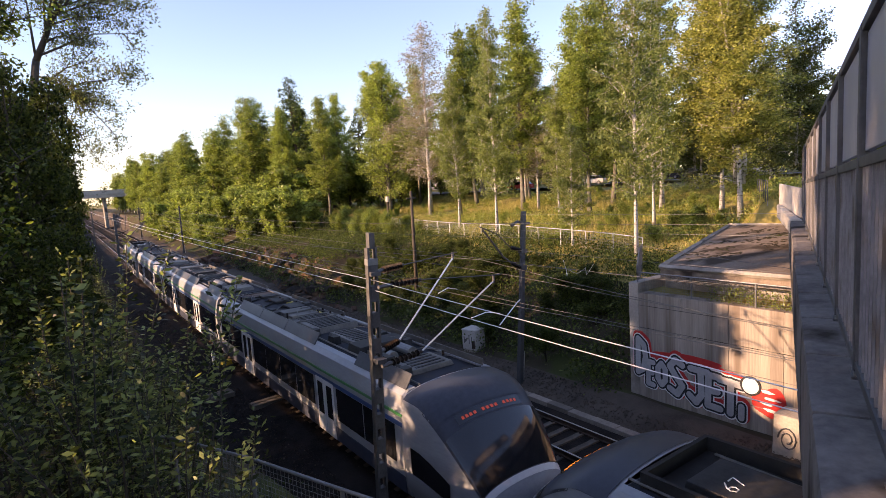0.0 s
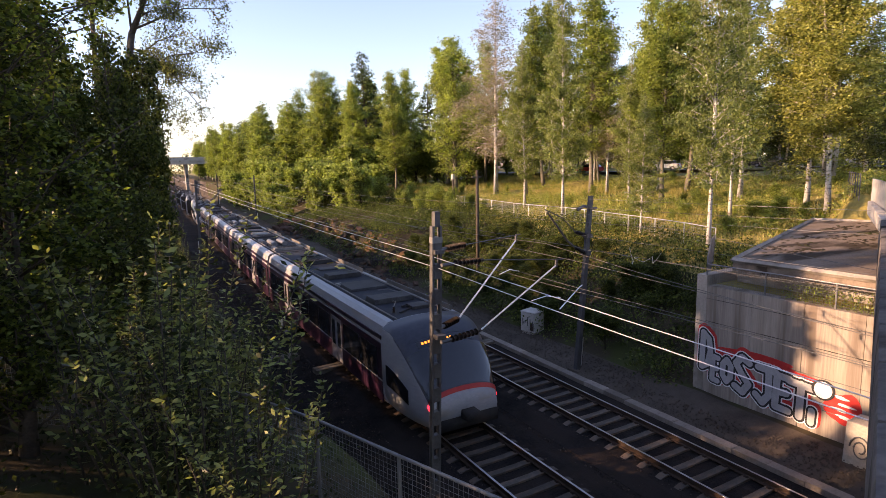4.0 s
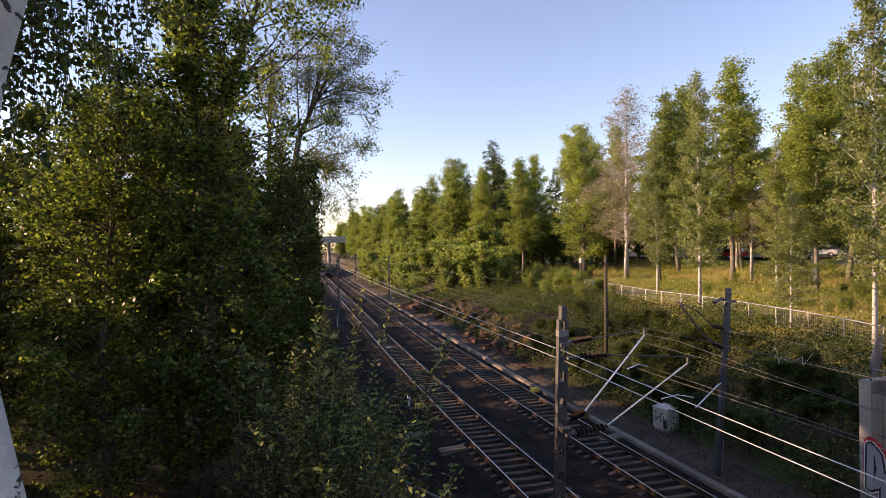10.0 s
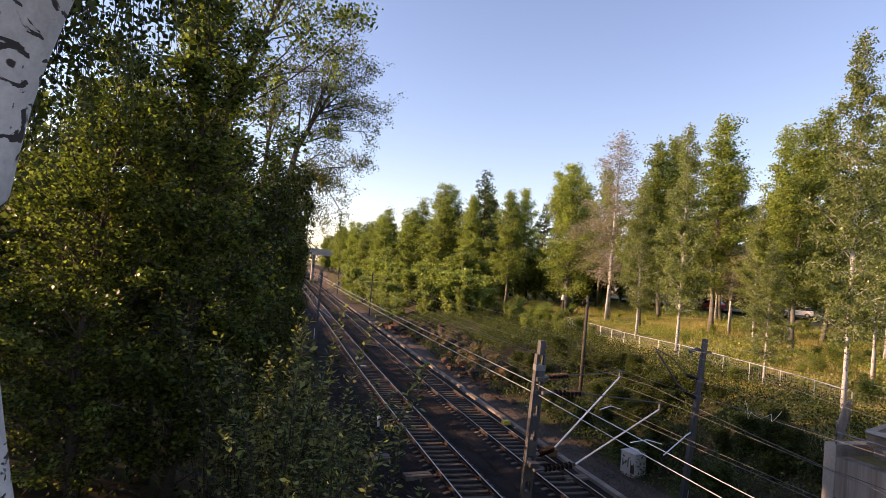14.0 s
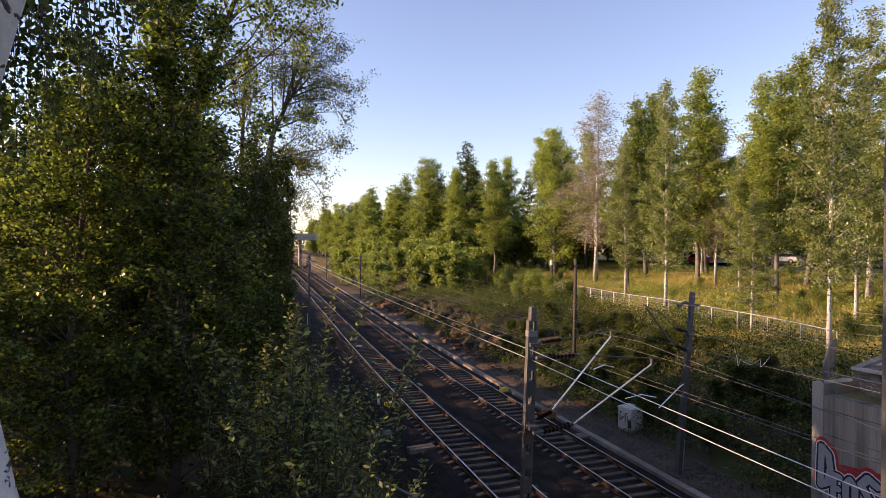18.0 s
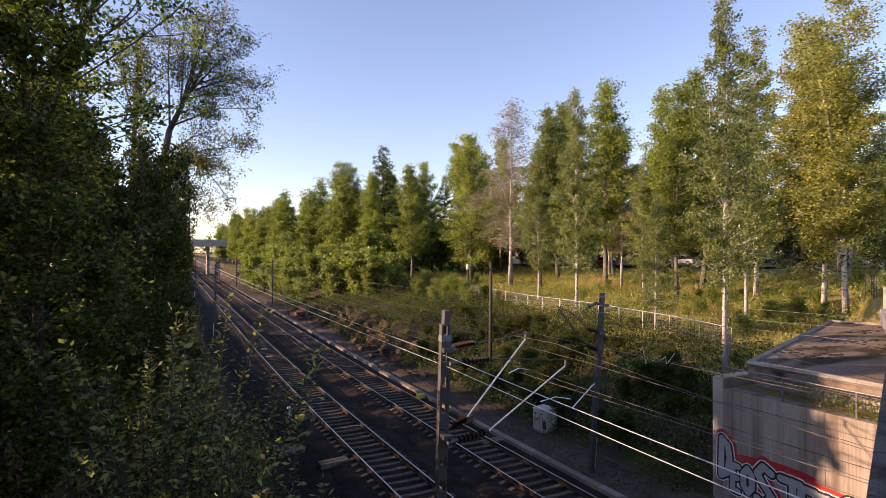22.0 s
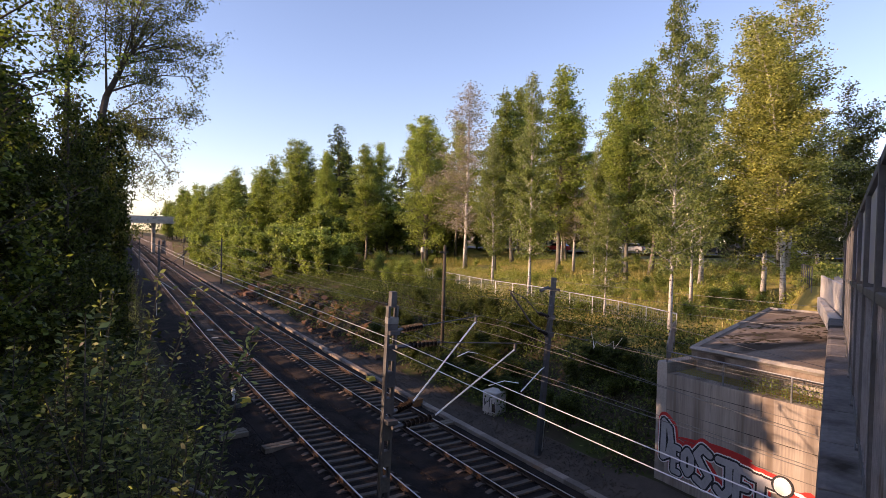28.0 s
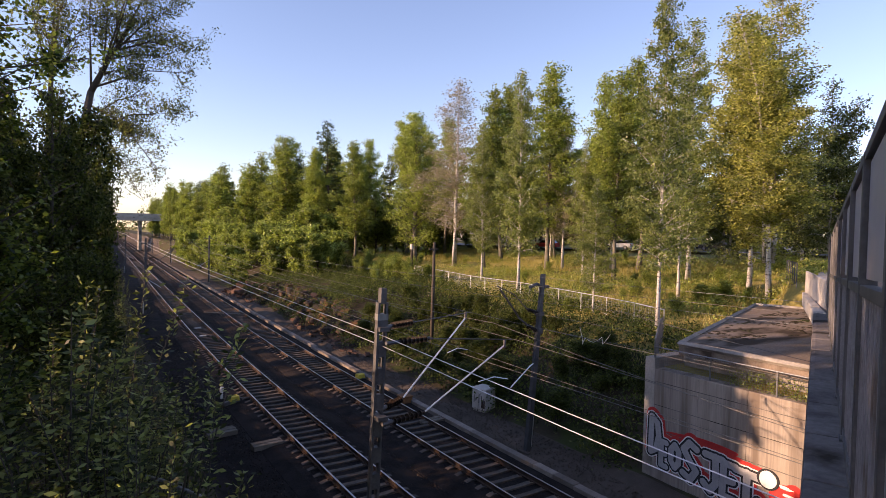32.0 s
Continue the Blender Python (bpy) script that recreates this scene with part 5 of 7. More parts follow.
RIGHT_TREES = [
    # kind, x, y, size, width, label
    ("gold", 38.7, 19.2, 1.09, 1.62, "large yellowing birch with a broad hanging crown"),
    ("birch0", 26.2, 18.6, 1.05, 0.95, "tall narrow birch with white trunk beside the wall"),
    ("birch1", 44.0, 28.5, 1.15, 1.33, "leaning white-stemmed birch on the grass"),
    ("birch2", 40.2, 21.5, 1.03, 1.26, "slim birch beside the larger one"),
    ("birch2", 42.2, 38.5, 0.7, 1.26, "young slim birch on the meadow"),
    ("birch1", 28.2, 24.7, 0.5, 1.33, "small slim birch near the fence"),
    ("aspen1", 44.4, 37.9, 1.04, 1.1, "mid-sized green tree on the meadow"),
    ("aspen2", 46.2, 47.4, 1.22, 1.3, "tall dark green aspen on the meadow"),
    ("birch0", 31.3, 35.5, 0.96, 1.12, "slim tall birch just behind the fence"),
    ("aspen0", 42.2, 53.5, 1.13, 1.2, "tall green aspen with pale trunk"),
    ("aspen1", 51.0, 61.3, 1.28, 1.25, "tall green aspen in the row"),
    ("bare", 43.9, 62.6, 1.17, 1.8, "sparse withering birch with pale pink-grey twigs"),
    ("bare", 47.6, 46.4, 0.86, 1.4, "withering birch with brownish sparse leaves"),
    ("round", 43.4, 72.5, 1.17, 1.33, "broad rounded green tree by the meadow"),
    ("spruce", 38.4, 94.0, 1.2, 1.40, "pointed green conifer in the row"),
    ("aspen2", 47.5, 96.0, 1.1, 1.26, "green aspen in the row"),
    ("aspen1", 38.0, 100.0, 1.0, 1.26, "green aspen in the row"),
    ("round", 36.5, 112.0, 1.2, 1.26, "dense rounded green tree further along"),
    ("aspen1", 49.9, 38.0, 1.15, 1.26, "tall green tree at the back of the meadow"),
    ("dusk", 48.6, 19.6, 0.86, 1.15, "birch with hanging twigs behind the large birch, leaves darkened as shade"),
    ("dusk", 56.0, 25.0, 0.8, 1.4, "birch with hanging twigs behind the large birch, leaves darkened as shade"),
    ("dusk", 58.0, 33.0, 0.8, 1.5, "birch at the back of the meadow, leaves darkened as shade"),
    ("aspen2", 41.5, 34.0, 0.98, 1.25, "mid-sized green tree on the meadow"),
    ("dusk", 62.0, 44.0, 0.9, 1.5, "birch at the back of the meadow, leaves darkened as shade"),
    ("dusk", 60.0, 55.0, 0.9, 1.5, "birch at the back of the meadow, leaves darkened as shade"),
    ("birch2", 35.5, 46.0, 0.85, 1.12, "slim birch behind the fence"),
    ("aspen0", 60.0, 70.0, 1.3, 1.26, "tall green tree at the back of the meadow"),
    ("aspen2", 54.0, 80.0, 1.2, 1.26, "tall green tree at the back of the meadow"),
    ("aspen1", 37.0, 80.0, 0.95, 1.3, "green aspen behind the fence"),
    ("round", 50.0, 86.0, 1.15, 1.1, "broad rounded green tree by the meadow"),
    ("aspen0", 34.5, 90.0, 0.9, 1.3, "green aspen behind the fence"),
    ("birch0", 36.0, 24.0, 0.75, 1.2, "slim birch beside the larger one"),
]
for i, (k_, x_, y_, s_, w_, lab) in enumerate(RIGHT_TREES):
    plant(k_, x_, y_, s_ * (1.0 if x_ < 30 or k_ == "gold" else 1.09), i * 67, lab, "trees on the meadow", w_)

r0 = random.Random(3)
for i in range(34):
    y = 100 + i * 6 + r0.uniform(-3, 3)
    u = 20.5 + r0.uniform(0, 7) + (5 if i < 5 else 0)
    x = u + bend(y)
    plant(r0.choice(("far0", "far1")), x, y, r0.uniform(0.72, 1.05), r0.uniform(0, 360), "green tree at the edge of the cutting far along", "far trees beside the line", 1.5)
for i in range(36):
    y = 92 + i * 6
    u = 34 + r0.uniform(0, 26)
    plant(r0.choice(("far0", "far1", "far0", "spruce")), u + bend(y), y, r0.uniform(1.0, 1.3), r0.uniform(0, 360), "tall green tree in the wood along the line", "far trees beside the line", 1.5)
for i in range(56):
    y = 66 + r0.random() * 85
    u = 17.6 + r0.uniform(0, 9) + max(0, 82 - y) * 0.25
    plant(r0.choice(("scrub0", "scrub1")), u + bend(y), y, r0.uniform(0.9, 2.0), r0.uniform(0, 360), "leafy green bush on the bank", "bushes on the bank", 1.15, category="bush")

for i in range(9):
    y = 38 + 54 * r0.random()
    u = 32 + 0.2 * y + r0.uniform(8, 40)
    plant(r0.choice(("aspen0", "aspen1", "aspen2", "birch0", "birch1")), u + bend(y), y, r0.uniform(0.75, 1.15), r0.uniform(0, 360), "slim green tree among the meadow trees", "trees on the meadow", 1.35)
for i in range(70):
    y = 14.5 + 27 * r0.random()
    k = r0.random()
    u = 17.6 + k * (4.5 + 0.2 * y - 3)
    if y < 17 and u < 20:
        continue
    plant("shrub", u + bend(y), y, r0.uniform(0.28, 0.5), r0.uniform(0, 360), "leafy green shrub on the shaded bank", "bushes on the bank", 1.3, category="bush")
for i in range(30):
    y = 14 + 60 * r0.random()
    u = 23.5 + 0.2 * y + r0.uniform(0.5, 26)
    x = u + bend(y)
    if x < 36 and y < 19:
        continue
    plant("gay", x, y, r0.uniform(0.2, 0.4), r0.uniform(0, 360), "low yellow-green shrub in the sunlit meadow", "bushes on the meadow", 1.5, category="bush")

for i in range(46):
    y = 46 + 40 * r0.random()
    u = (22.2 + 0.2 * min(y, 62) - 0.13 * max(0, y - 62)) - 7 + 6.5 * r0.random()
    plant("gay", u + bend(y), y, r0.uniform(0.35, 0.75), r0.uniform(0, 360), "upright yellow-green bush on the sunlit crest of the bank", "bushes on the crest", 1.1, category="bush")

for i in range(34):
    x, y = 27.5 + 16 * r0.random(), 18 + 16 * r0.random()
    if y < 18.6 + (x - 27) * 0.1:
        continue
    plant("gay", x, y, r0.uniform(0.16, 0.34), r0.uniform(0, 360), "bushy yellow-green weeds in the meadow grass", "bushes on the meadow", 1.7, category="bush")

# Those furthest left are unseen, added to shade the bridge, wall and line.
LEFT_TREES = [
    ("alder0", -2.5, 18.9, 0.85, 0.85), ("alder1", -0.8, 19.6, 0.74, 0.85), ("alder0", -3.6, 17.8, 0.80, 0.8),
    ("near0", 0.1, 16.6, 0.72, 0.9), ("near1", -1.5, 17.9, 0.80, 0.9), ("near1", -5.4, 11.0, 0.38, 0.9), ("dim", -8.0, 12.0, 0.36, 1.4), ("dim", -8.4, 14.2, 0.38, 1.4), ("dim", -7.4, 10.3, 0.38, 1.3), ("dim", -8.8, 16.4, 0.40, 1.4), ("dim", -6.9, 8.6, 0.34, 1.3),
    ("lime", -1.4, 10.5, 0.78, 1.25), ("lime", -3.6, 11.6, 0.60, 1.2), ("lime", -2.7, 10.0, 0.64, 1.2), ("near1", -5.2, 12.5, 0.38, 1.2), ("alder0", 0.2, 24.0, 0.90, 0.9), ("alder1", -2.6, 24.0, 0.95, 0.9), ("near1", -1.0, 18.0, 0.62, 0.95), ("near0", -3.6, 19.0, 0.62, 1.1), ("alder1", -4.5, 28.0, 0.75, 1.0),
    ("alder0", -1.8, 36.0, 0.44, 1.1), ("alder1", 0.6, 44.0, 0.47, 1.1), ("alder0", 2.2, 56.0, 0.54, 1.1), ("alder1", 2.8, 70.0, 0.56, 1.1), ("alder0", 3.2, 86.0, 0.56, 1.1), ("dim", 3.6, 104.0, 0.50, 1.1), ("dim", 5.0, 126.0, 0.53, 1.0),
    ("dim", 6.4, 152.0, 0.90, 1.0), ("dim", 7.6, 178.0, 0.95, 1.0), ("dim", 9.0, 205.0, 1.00, 1.0), ("dim", 10.2, 235.0, 1.00, 1.1), ("dim", 12.0, 262.0, 1.00, 1.1),
    ("near1", -5.6, 5.9, 0.66, 1.0), ("near1", -6.6, 2.2, 1.00, 1.0), ("near0", -7.2, 5.4, 1.05, 1.0), ("near1", -7.8, 8.2, 1.00, 0.9), ("near1", -4.5, 18.0, 0.72, 1.0), ("dim", -6.5, 18.6, 0.72, 1.0), ("dim", -9.2, 20.4, 0.78, 1.0), ("alder0", 0.1, 25.8, 0.85, 1.1), ("alder1", -1.6, 26.5, 0.85, 1.0), ("alder1", -1.1, 21.0, 0.78, 0.8), ("alder0", 1.3, 27.6, 0.86, 0.72), ("alder1", 0.7, 30.0, 0.90, 0.7), ("alder0", 1.8, 33.0, 0.62, 0.7), ("dim", -13.0, 9.5, 0.95, 1.1), ("dim", -10.0, 17.0, 0.32, 1.3), ("dim", -14.0, 27.0, 0.90, 1.1), ("dim", -12.0, 40.0, 0.50, 1.1), ("dim", -10.0, 52.0, 0.50, 1.1), ("dim", -7.0, 66.0, 0.46, 1.1), ("dim", -5.0, 82.0, 0.46, 1.1), ("dim", -3.0, 100.0, 0.46, 1.1),
]
for i, (k_, x_, y_, s_, w_) in enumerate(LEFT_TREES):
    plant(k_, x_, y_, s_, i * 83 + 20, "dense dark green tree of the embankment hedge with its added sun blockers" if k_ != "lime" else "dense young tree on the embankment, leaves lightened for sun", "trees on the embankment", w_)


def fan_tree():
    """A tall open tree: bare limbs that fan out from a high fork, leaves in loose sprays about their ends."""
    r, g = random.Random(95), np.random.default_rng(95)
    s, spots = Shape(), []
    fork = Vector((0.76, 0, 10.3))
    s.tube([(-0.9, 0.3, -0.3), (-0.45, 0.1, 3.0), (0.05, 0, 6.2), tuple(fork)], [0.3, 0.24, 0.2, 0.15], 10)
    second = Vector((-0.75, 0.4, 10.6))
    s.tube([(-0.95, 0.3, 0.0), (-0.9, 0.4, 5.0), tuple(second), (-0.6, 0.3, 14.2)], [0.22, 0.17, 0.1, 0.04], 8)
    ends = [(2.9, 14.6), (4.1, 16.6), (5.1, 13.7), (1.4, 14.9), (2.0, 16.4), (3.2, 17.3), (4.6, 15.2), (4.3, 9.6), (3.4, 6.7), (2.3, 8.2), (3.6, 12.2), (4.7, 11.6), (2.6, 16.9), (0.9, 16.3), (3.0, 10.4), (2.4, 6.4), (2.9, 5.4), (3.9, 8.2), (2.2, 11.4), (4.9, 12.6)]
    lead = Vector((2.3, 0.2, 13.6))
    s.tube([tuple(fork), (1.5, 0.1, 12.0), tuple(lead)], [0.14, 0.1, 0.06], 8)
    limbs = [(fork.lerp(lead, (k * 0.37) % 0.8) if z > 10.5 else fork.lerp(Vector((0.05, 0, 6.2)), 0.1 + (k * 0.23) % 0.6), Vector((x, r.uniform(-1.8, 1.8), z)), 0.055) for k, (x, z) in enumerate(ends)]
    limbs += [(second, Vector((x, r.uniform(-1.2, 1.2), z)), 0.05) for x, z in ((-0.5, 14.6), (0.2, 16.0), (-1.5, 15.0), (-1.1, 13.2), (0.3, 13.0))]
    for a, b, rad in limbs:
        d = b - a
        mid = a.lerp(b, 0.5) + Vector((0, 0, 0.1 * d.length if d.z > 0 else 0.16 * d.length)) + Vector((r.gauss(0, 0.15), r.gauss(0, 0.15), 0))
        line = [a.lerp(mid, f * 2) if f < 0.5 else mid.lerp(b, f * 2 - 1) for f in (0, 0.25, 0.5, 0.75, 1.0)]
        s.tube(line, [rad, rad * 0.75, rad * 0.5, rad * 0.3, 0.008], 6)
        for _ in range(24):
            f = r.uniform(0.25, 1.0)
            k = min(3, int(f * 4))
            p = line[k].lerp(line[k + 1], f * 4 - k)
            e = p + Vector((r.gauss(0.25, 0.5), r.gauss(0, 0.5), r.gauss(0.15, 0.5)))
            s.tube([p, e], [0.014, 0.005], 3)
            for _ in range(3):
                q = p.lerp(e, r.uniform(0.4, 1.0))
                t = q + Vector((r.gauss(0.1, 0.3), r.gauss(0, 0.3), r.gauss(0, 0.26)))
                s.tube([q, t], [0.006, 0.003], 3)
                spots.append((tuple(q), tuple(t)))
    n = 25000
    pick = g.choice(len(spots), n, p=(lambda w: w / w.sum())(g.lognormal(0, 0.8, len(spots))))
    a, b = np.array([p for p, _ in spots])[pick], np.array([q for _, q in spots])[pick]
    where = a + (b - a) * g.random((n, 1)) * 1.15 + g.normal(size=(n, 3)) * 0.13
    tree = thing("tall_willow_tree", pose(0.55, 31.0, 4.3), "tall open-crowned tree with dark bare limbs against the sky", "tree", "trees on the embankment")
    part("trunk", s, M["bark"], tree, smooth=True)
    part("crown", leaf_mesh("crown", where, 0.125, 0.06, M["leaf_open"], 0.1, 96, 0.3), M["bark"], tree)


fan_tree()
# Low row hidden by the hedge, added to shade the rock and track.
for i in range(17):
    y_ = 40 + 4 * i
    plant(("alder0", "dim")[i % 2], 1.3 + 0.03 * (y_ - 40) + 0.5 * math.sin(i * 2.1), y_, 0.47 + 0.05 * math.sin(i * 1.7), i * 77, "low dark green tree added out of sight to shade the track", "trees on the embankment", 1.25)
# Those with x below -2 stand hidden behind the hedge to block the sun.
for i, (x_, y_, s_, w_) in enumerate(((-8.0, 22.0, 0.5, 1.3), (-7.0, 27.0, 0.5, 1.3), (-5.0, 33.0, 0.5, 1.3), (-9.0, 32.0, 0.5, 1.3), (-3.0, 41.0, 0.36, 1.3), (-4.0, 48.0, 0.36, 1.3), (0.6, 34.0, 0.5, 1.1), (0.2, 27.5, 0.55, 0.9), (1.8, 28.2, 0.42, 1.0), (1.3, 40.0, 0.48, 1.1), (2.0, 50.0, 0.5, 1.1), (2.6, 62.0, 0.54, 1.1), (3.0, 78.0, 0.54, 1.1))):
    plant("dim" if x_ < -2 else "alder1", x_, y_, s_, i * 57, "dense dark green tree of the embankment hedge with its added sun blockers", "trees on the embankment", w_)
plant("lean", -2.0, 11.8, 1.0, 0, "tall leafy tree leaning out over the embankment", "trees on the embankment")

BUSHES = [(0.1, 9.4, 1.15), (0.8, 8.3, 1.0), (1.1, 7.2, 0.85), (0.4, 11.2, 1.25), (1.5, 10.6, 0.85), (1.7, 12.4, 0.6), (0.8, 9.4, 0.75), (0.9, 12.3, 0.75), (0.2, 11.4, 0.9), (1.9, 13.6, 0.5), (2.4, 16.0, 0.55), (2.7, 19.0, 0.5), (3.2, 22.5, 0.5), (3.3, 26.0, 0.5), (3.3, 30.0, 0.5),
          (3.2, 35.0, 0.55), (3.5, 41.0, 0.6), (3.8, 48.0, 0.6), (4.2, 57.0, 0.65), (1.2, 10.9, 0.5), (1.6, 17.6, 0.75), (0.8, 15.0, 0.85), (1.2, 21.0, 0.9), (1.6, 26.0, 0.9), (1.4, 31.0, 0.95), (2.2, 38.0, 0.9), (4.9, 68.0, 0.8), (5.4, 80.0, 0.8), (6.3, 95.0, 0.8)]
for i, (x_, y_, s_) in enumerate(BUSHES):
    plant(f"bush{i % 3}", x_, y_, s_, i * 71, "leafy green willow bush on the embankment", "bushes on the embankment", 1.1, category="bush")

# the birch right beside the bridge
def build_near_birch():
    at = Vector((-1.5, 2.32, 4.2))
    tree = thing("birch_tree", pose(*at), "birch trunk with white bark and black scars beside the bridge", "tree")

    def sway(z):
        return 0.2 * (1 - math.cos(min(abs(z - 4.4), 2.4) * math.pi / 2.4))

    zs = [-0.4 + 0.2 * i for i in range(48)]
    part("trunk", Shape().tube([(sway(z), 0.03 * math.sin(z * 1.7), z) for z in zs], [0.185 - 0.0012 * i + 0.004 * math.sin(i * 1.3) + (0.06 if i == 0 else 0) for i in range(48)], 28), M["birch"], tree, smooth=True)
    part("upper_trunk", Shape().tube([(0.4 + 0.02 * i, 0.04 * i, 8.9 + i * 0.7) for i in range(9)], [0.128 - 0.014 * i for i in range(9)], 12), M["birch"], tree, smooth=True)
    g = np.random.default_rng(8)
    limb = [(0.3, 0.1, 7.6), (0.2, 0.9, 7.9), (0.1, 1.7, 7.7)]
    part("limb", Shape().tube(limb, [0.05, 0.035, 0.015], 8), M["bark"], tree)
    limb_2 = [(0.3, 0.1, 7.9), (0.6, 1.1, 8.4), (0.9, 2.1, 8.1)]
    part("limb", Shape().tube(limb_2, [0.05, 0.035, 0.015], 8), M["bark"], tree)
    # long hanging sprays
    twigs, leaves = Shape(), []
    for k in range(84):
        f = g.random() ** 1.4
        top = np.array([-0.55 + 1.15 * f + g.normal() * 0.06, 1.8 + g.normal() * 0.4, 6.75 + g.random() * 0.5])
        drop = (2.25 - 1.25 * f) * g.uniform(0.55, 1.05)
        end = top + np.array([g.normal() * 0.12, g.normal() * 0.12, -drop])
        mid = (top + end) / 2 + np.array([g.normal() * 0.06, 0, 0.1])
        twigs.tube([top, mid, end], [0.006, 0.004, 0.002], 3)
        n = int(60 * drop)
        u = g.random((n, 1)) ** 0.85
        line = np.where(u < 0.5, top + (mid - top) * u * 2, mid + (end - mid) * (u * 2 - 1))
        leaves.append(line + g.normal(size=(n, 3)) * np.array([0.055, 0.055, 0.04]))
    tagged(part("twig_work", twigs, M["bark"], tree, "thin dark hanging twigs"), kind="stuff")
    # The dark leaf colour makes these sprays shaded silhouettes.
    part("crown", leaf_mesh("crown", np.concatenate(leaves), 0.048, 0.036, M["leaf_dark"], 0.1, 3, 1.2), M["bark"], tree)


build_near_birch()


# ---------------------------------------------------------------- grass and herbs
def scatter(n, u0, u1, y0, y1, seed, keep=None):
    g = np.random.default_rng(seed)
    u, y = g.uniform(u0, u1, n), g.uniform(y0, y1, n)
    out = []
    for a, b in zip(u, y):
        x = a + bend(b)
        if 17 < x < 34.5 and 5.5 < b < 12.8 + (x - 17) * 0.36:
            continue
        if keep and not keep(a, b, x):
            continue
        out.append((x, b, land(x, b)))
    return np.array(out)


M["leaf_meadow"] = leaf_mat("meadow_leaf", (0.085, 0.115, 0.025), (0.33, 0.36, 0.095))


def build_grass():
    def crest(y):
        return 22.2 + 0.2 * min(y, 62)

    pts = scatter(170000, 22, 62, 12, 95, 5, lambda u, y, x: u > crest(y) - 3 and noise.noise(Vector((x * 0.12, y * 0.12, 0))) > -0.25)
    g = np.random.default_rng(6)
    h = g.uniform(0.15, 0.4, len(pts)) + 0.35 * g.random(len(pts)) ** 3
    a = g.uniform(0, 6.28, len(pts))
    lean_ = g.normal(size=(len(pts), 2)) * 0.2
    w = 0.022
    v = np.empty((len(pts), 3, 3))
    v[:, 0] = pts + np.stack([np.cos(a) * w, np.sin(a) * w, -0.1 + 0 * a], 1)
    v[:, 1] = pts - np.stack([np.cos(a) * w, np.sin(a) * w, 0.1 + 0 * a], 1)
    v[:, 2] = pts + np.stack([lean_[:, 0], lean_[:, 1], h], 1)
    me = bpy.data.meshes.new("tall_grass")
    n = len(pts)
    me.vertices.add(3 * n)
    me.vertices.foreach_set("co", v.ravel().astype(np.float32))
    me.loops.add(3 * n)
    me.loops.foreach_set("vertex_index", np.arange(3 * n, dtype=np.int32))
    me.polygons.add(n)
    me.polygons.foreach_set("loop_start", np.arange(0, 3 * n, 3, dtype=np.int32))
    me.update(calc_edges=True)
    me.materials.append(M["grass"])
    tagged(new("tall_grass", me), "tall dry yellow summer grass on the meadow", "grass", kind="stuff")

    weeds = scatter(16000, 22, 60, 13.5, 70, 29, lambda u, y, x: u > crest(y) - 1 and noise.noise(Vector((x * 0.16, y * 0.16, 7))) + 0.5 * noise.noise(Vector((x * 0.6, y * 0.6, 2))) > (0.08 if y > 34 else -0.06))
    g3_ = np.random.default_rng(30)
    c = np.repeat(weeds, 9, 0) + g3_.normal(size=(len(weeds) * 9, 3)) * np.array([0.26, 0.26, 0.0])
    c[:, 2] += g3_.random(len(c)) * np.repeat(g3_.uniform(0.25, 0.95, len(weeds)), 9)
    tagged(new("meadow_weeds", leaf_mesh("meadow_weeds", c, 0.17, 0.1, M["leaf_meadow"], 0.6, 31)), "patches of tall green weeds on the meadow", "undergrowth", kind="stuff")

    dry = scatter(600, 17.0, 34, 24, 84, 19, lambda u, y, x: u < crest(y) + 3 and noise.noise(Vector((x * 0.25, y * 0.25, 9))) > 0.0)
    g2 = np.random.default_rng(20)
    c = np.repeat(dry, 10, 0) + g2.normal(size=(len(dry) * 10, 3)) * np.array([0.22, 0.22, 0.0])
    c[:, 2] += g2.random(len(c)) * np.repeat(g2.uniform(0.4, 1.2, len(dry)), 10)
    tagged(new("dry_stalks", leaf_mesh("dry_stalks", c, 0.2, 0.04, M["leaf_dry"], 0.0, 21, -1.2)), "tan withered stalks among the green on the bank", "undergrowth", kind="stuff")

    herbs = scatter(13000, 16.7, 36, 13.2, 84, 9, lambda u, y, x: not (40 < y < 74 and u < 17.2) and (u > 17.2 or noise.noise(Vector((x * 0.5, y * 0.5, 1))) > 0.1) and u < crest(y) - (0.5 if y > 36 else -2) and noise.noise(Vector((x * 0.2, y * 0.2, 4))) > -0.5)
    gg = np.random.default_rng(10)
    k = 14
    c = np.repeat(herbs, k, 0) + gg.normal(size=(len(herbs) * k, 3)) * np.array([0.3, 0.3, 0.0])
    c[:, 2] += gg.random(len(c)) * np.repeat(gg.uniform(0.35, 1.15, len(herbs)), k)
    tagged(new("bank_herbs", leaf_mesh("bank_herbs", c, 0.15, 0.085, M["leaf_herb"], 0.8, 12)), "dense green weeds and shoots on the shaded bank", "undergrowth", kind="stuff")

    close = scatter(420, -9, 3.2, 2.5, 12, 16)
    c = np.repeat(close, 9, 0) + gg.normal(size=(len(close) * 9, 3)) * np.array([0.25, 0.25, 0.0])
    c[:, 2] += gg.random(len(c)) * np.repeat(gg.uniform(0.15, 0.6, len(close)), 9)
    tagged(new("bridge_foot_herbs", leaf_mesh("bridge_foot_herbs", c, 0.1, 0.05, M["leaf_shade"], 0.8, 17)), "undergrowth beside the bridge, darkened in colour for shade", "undergrowth", kind="stuff")
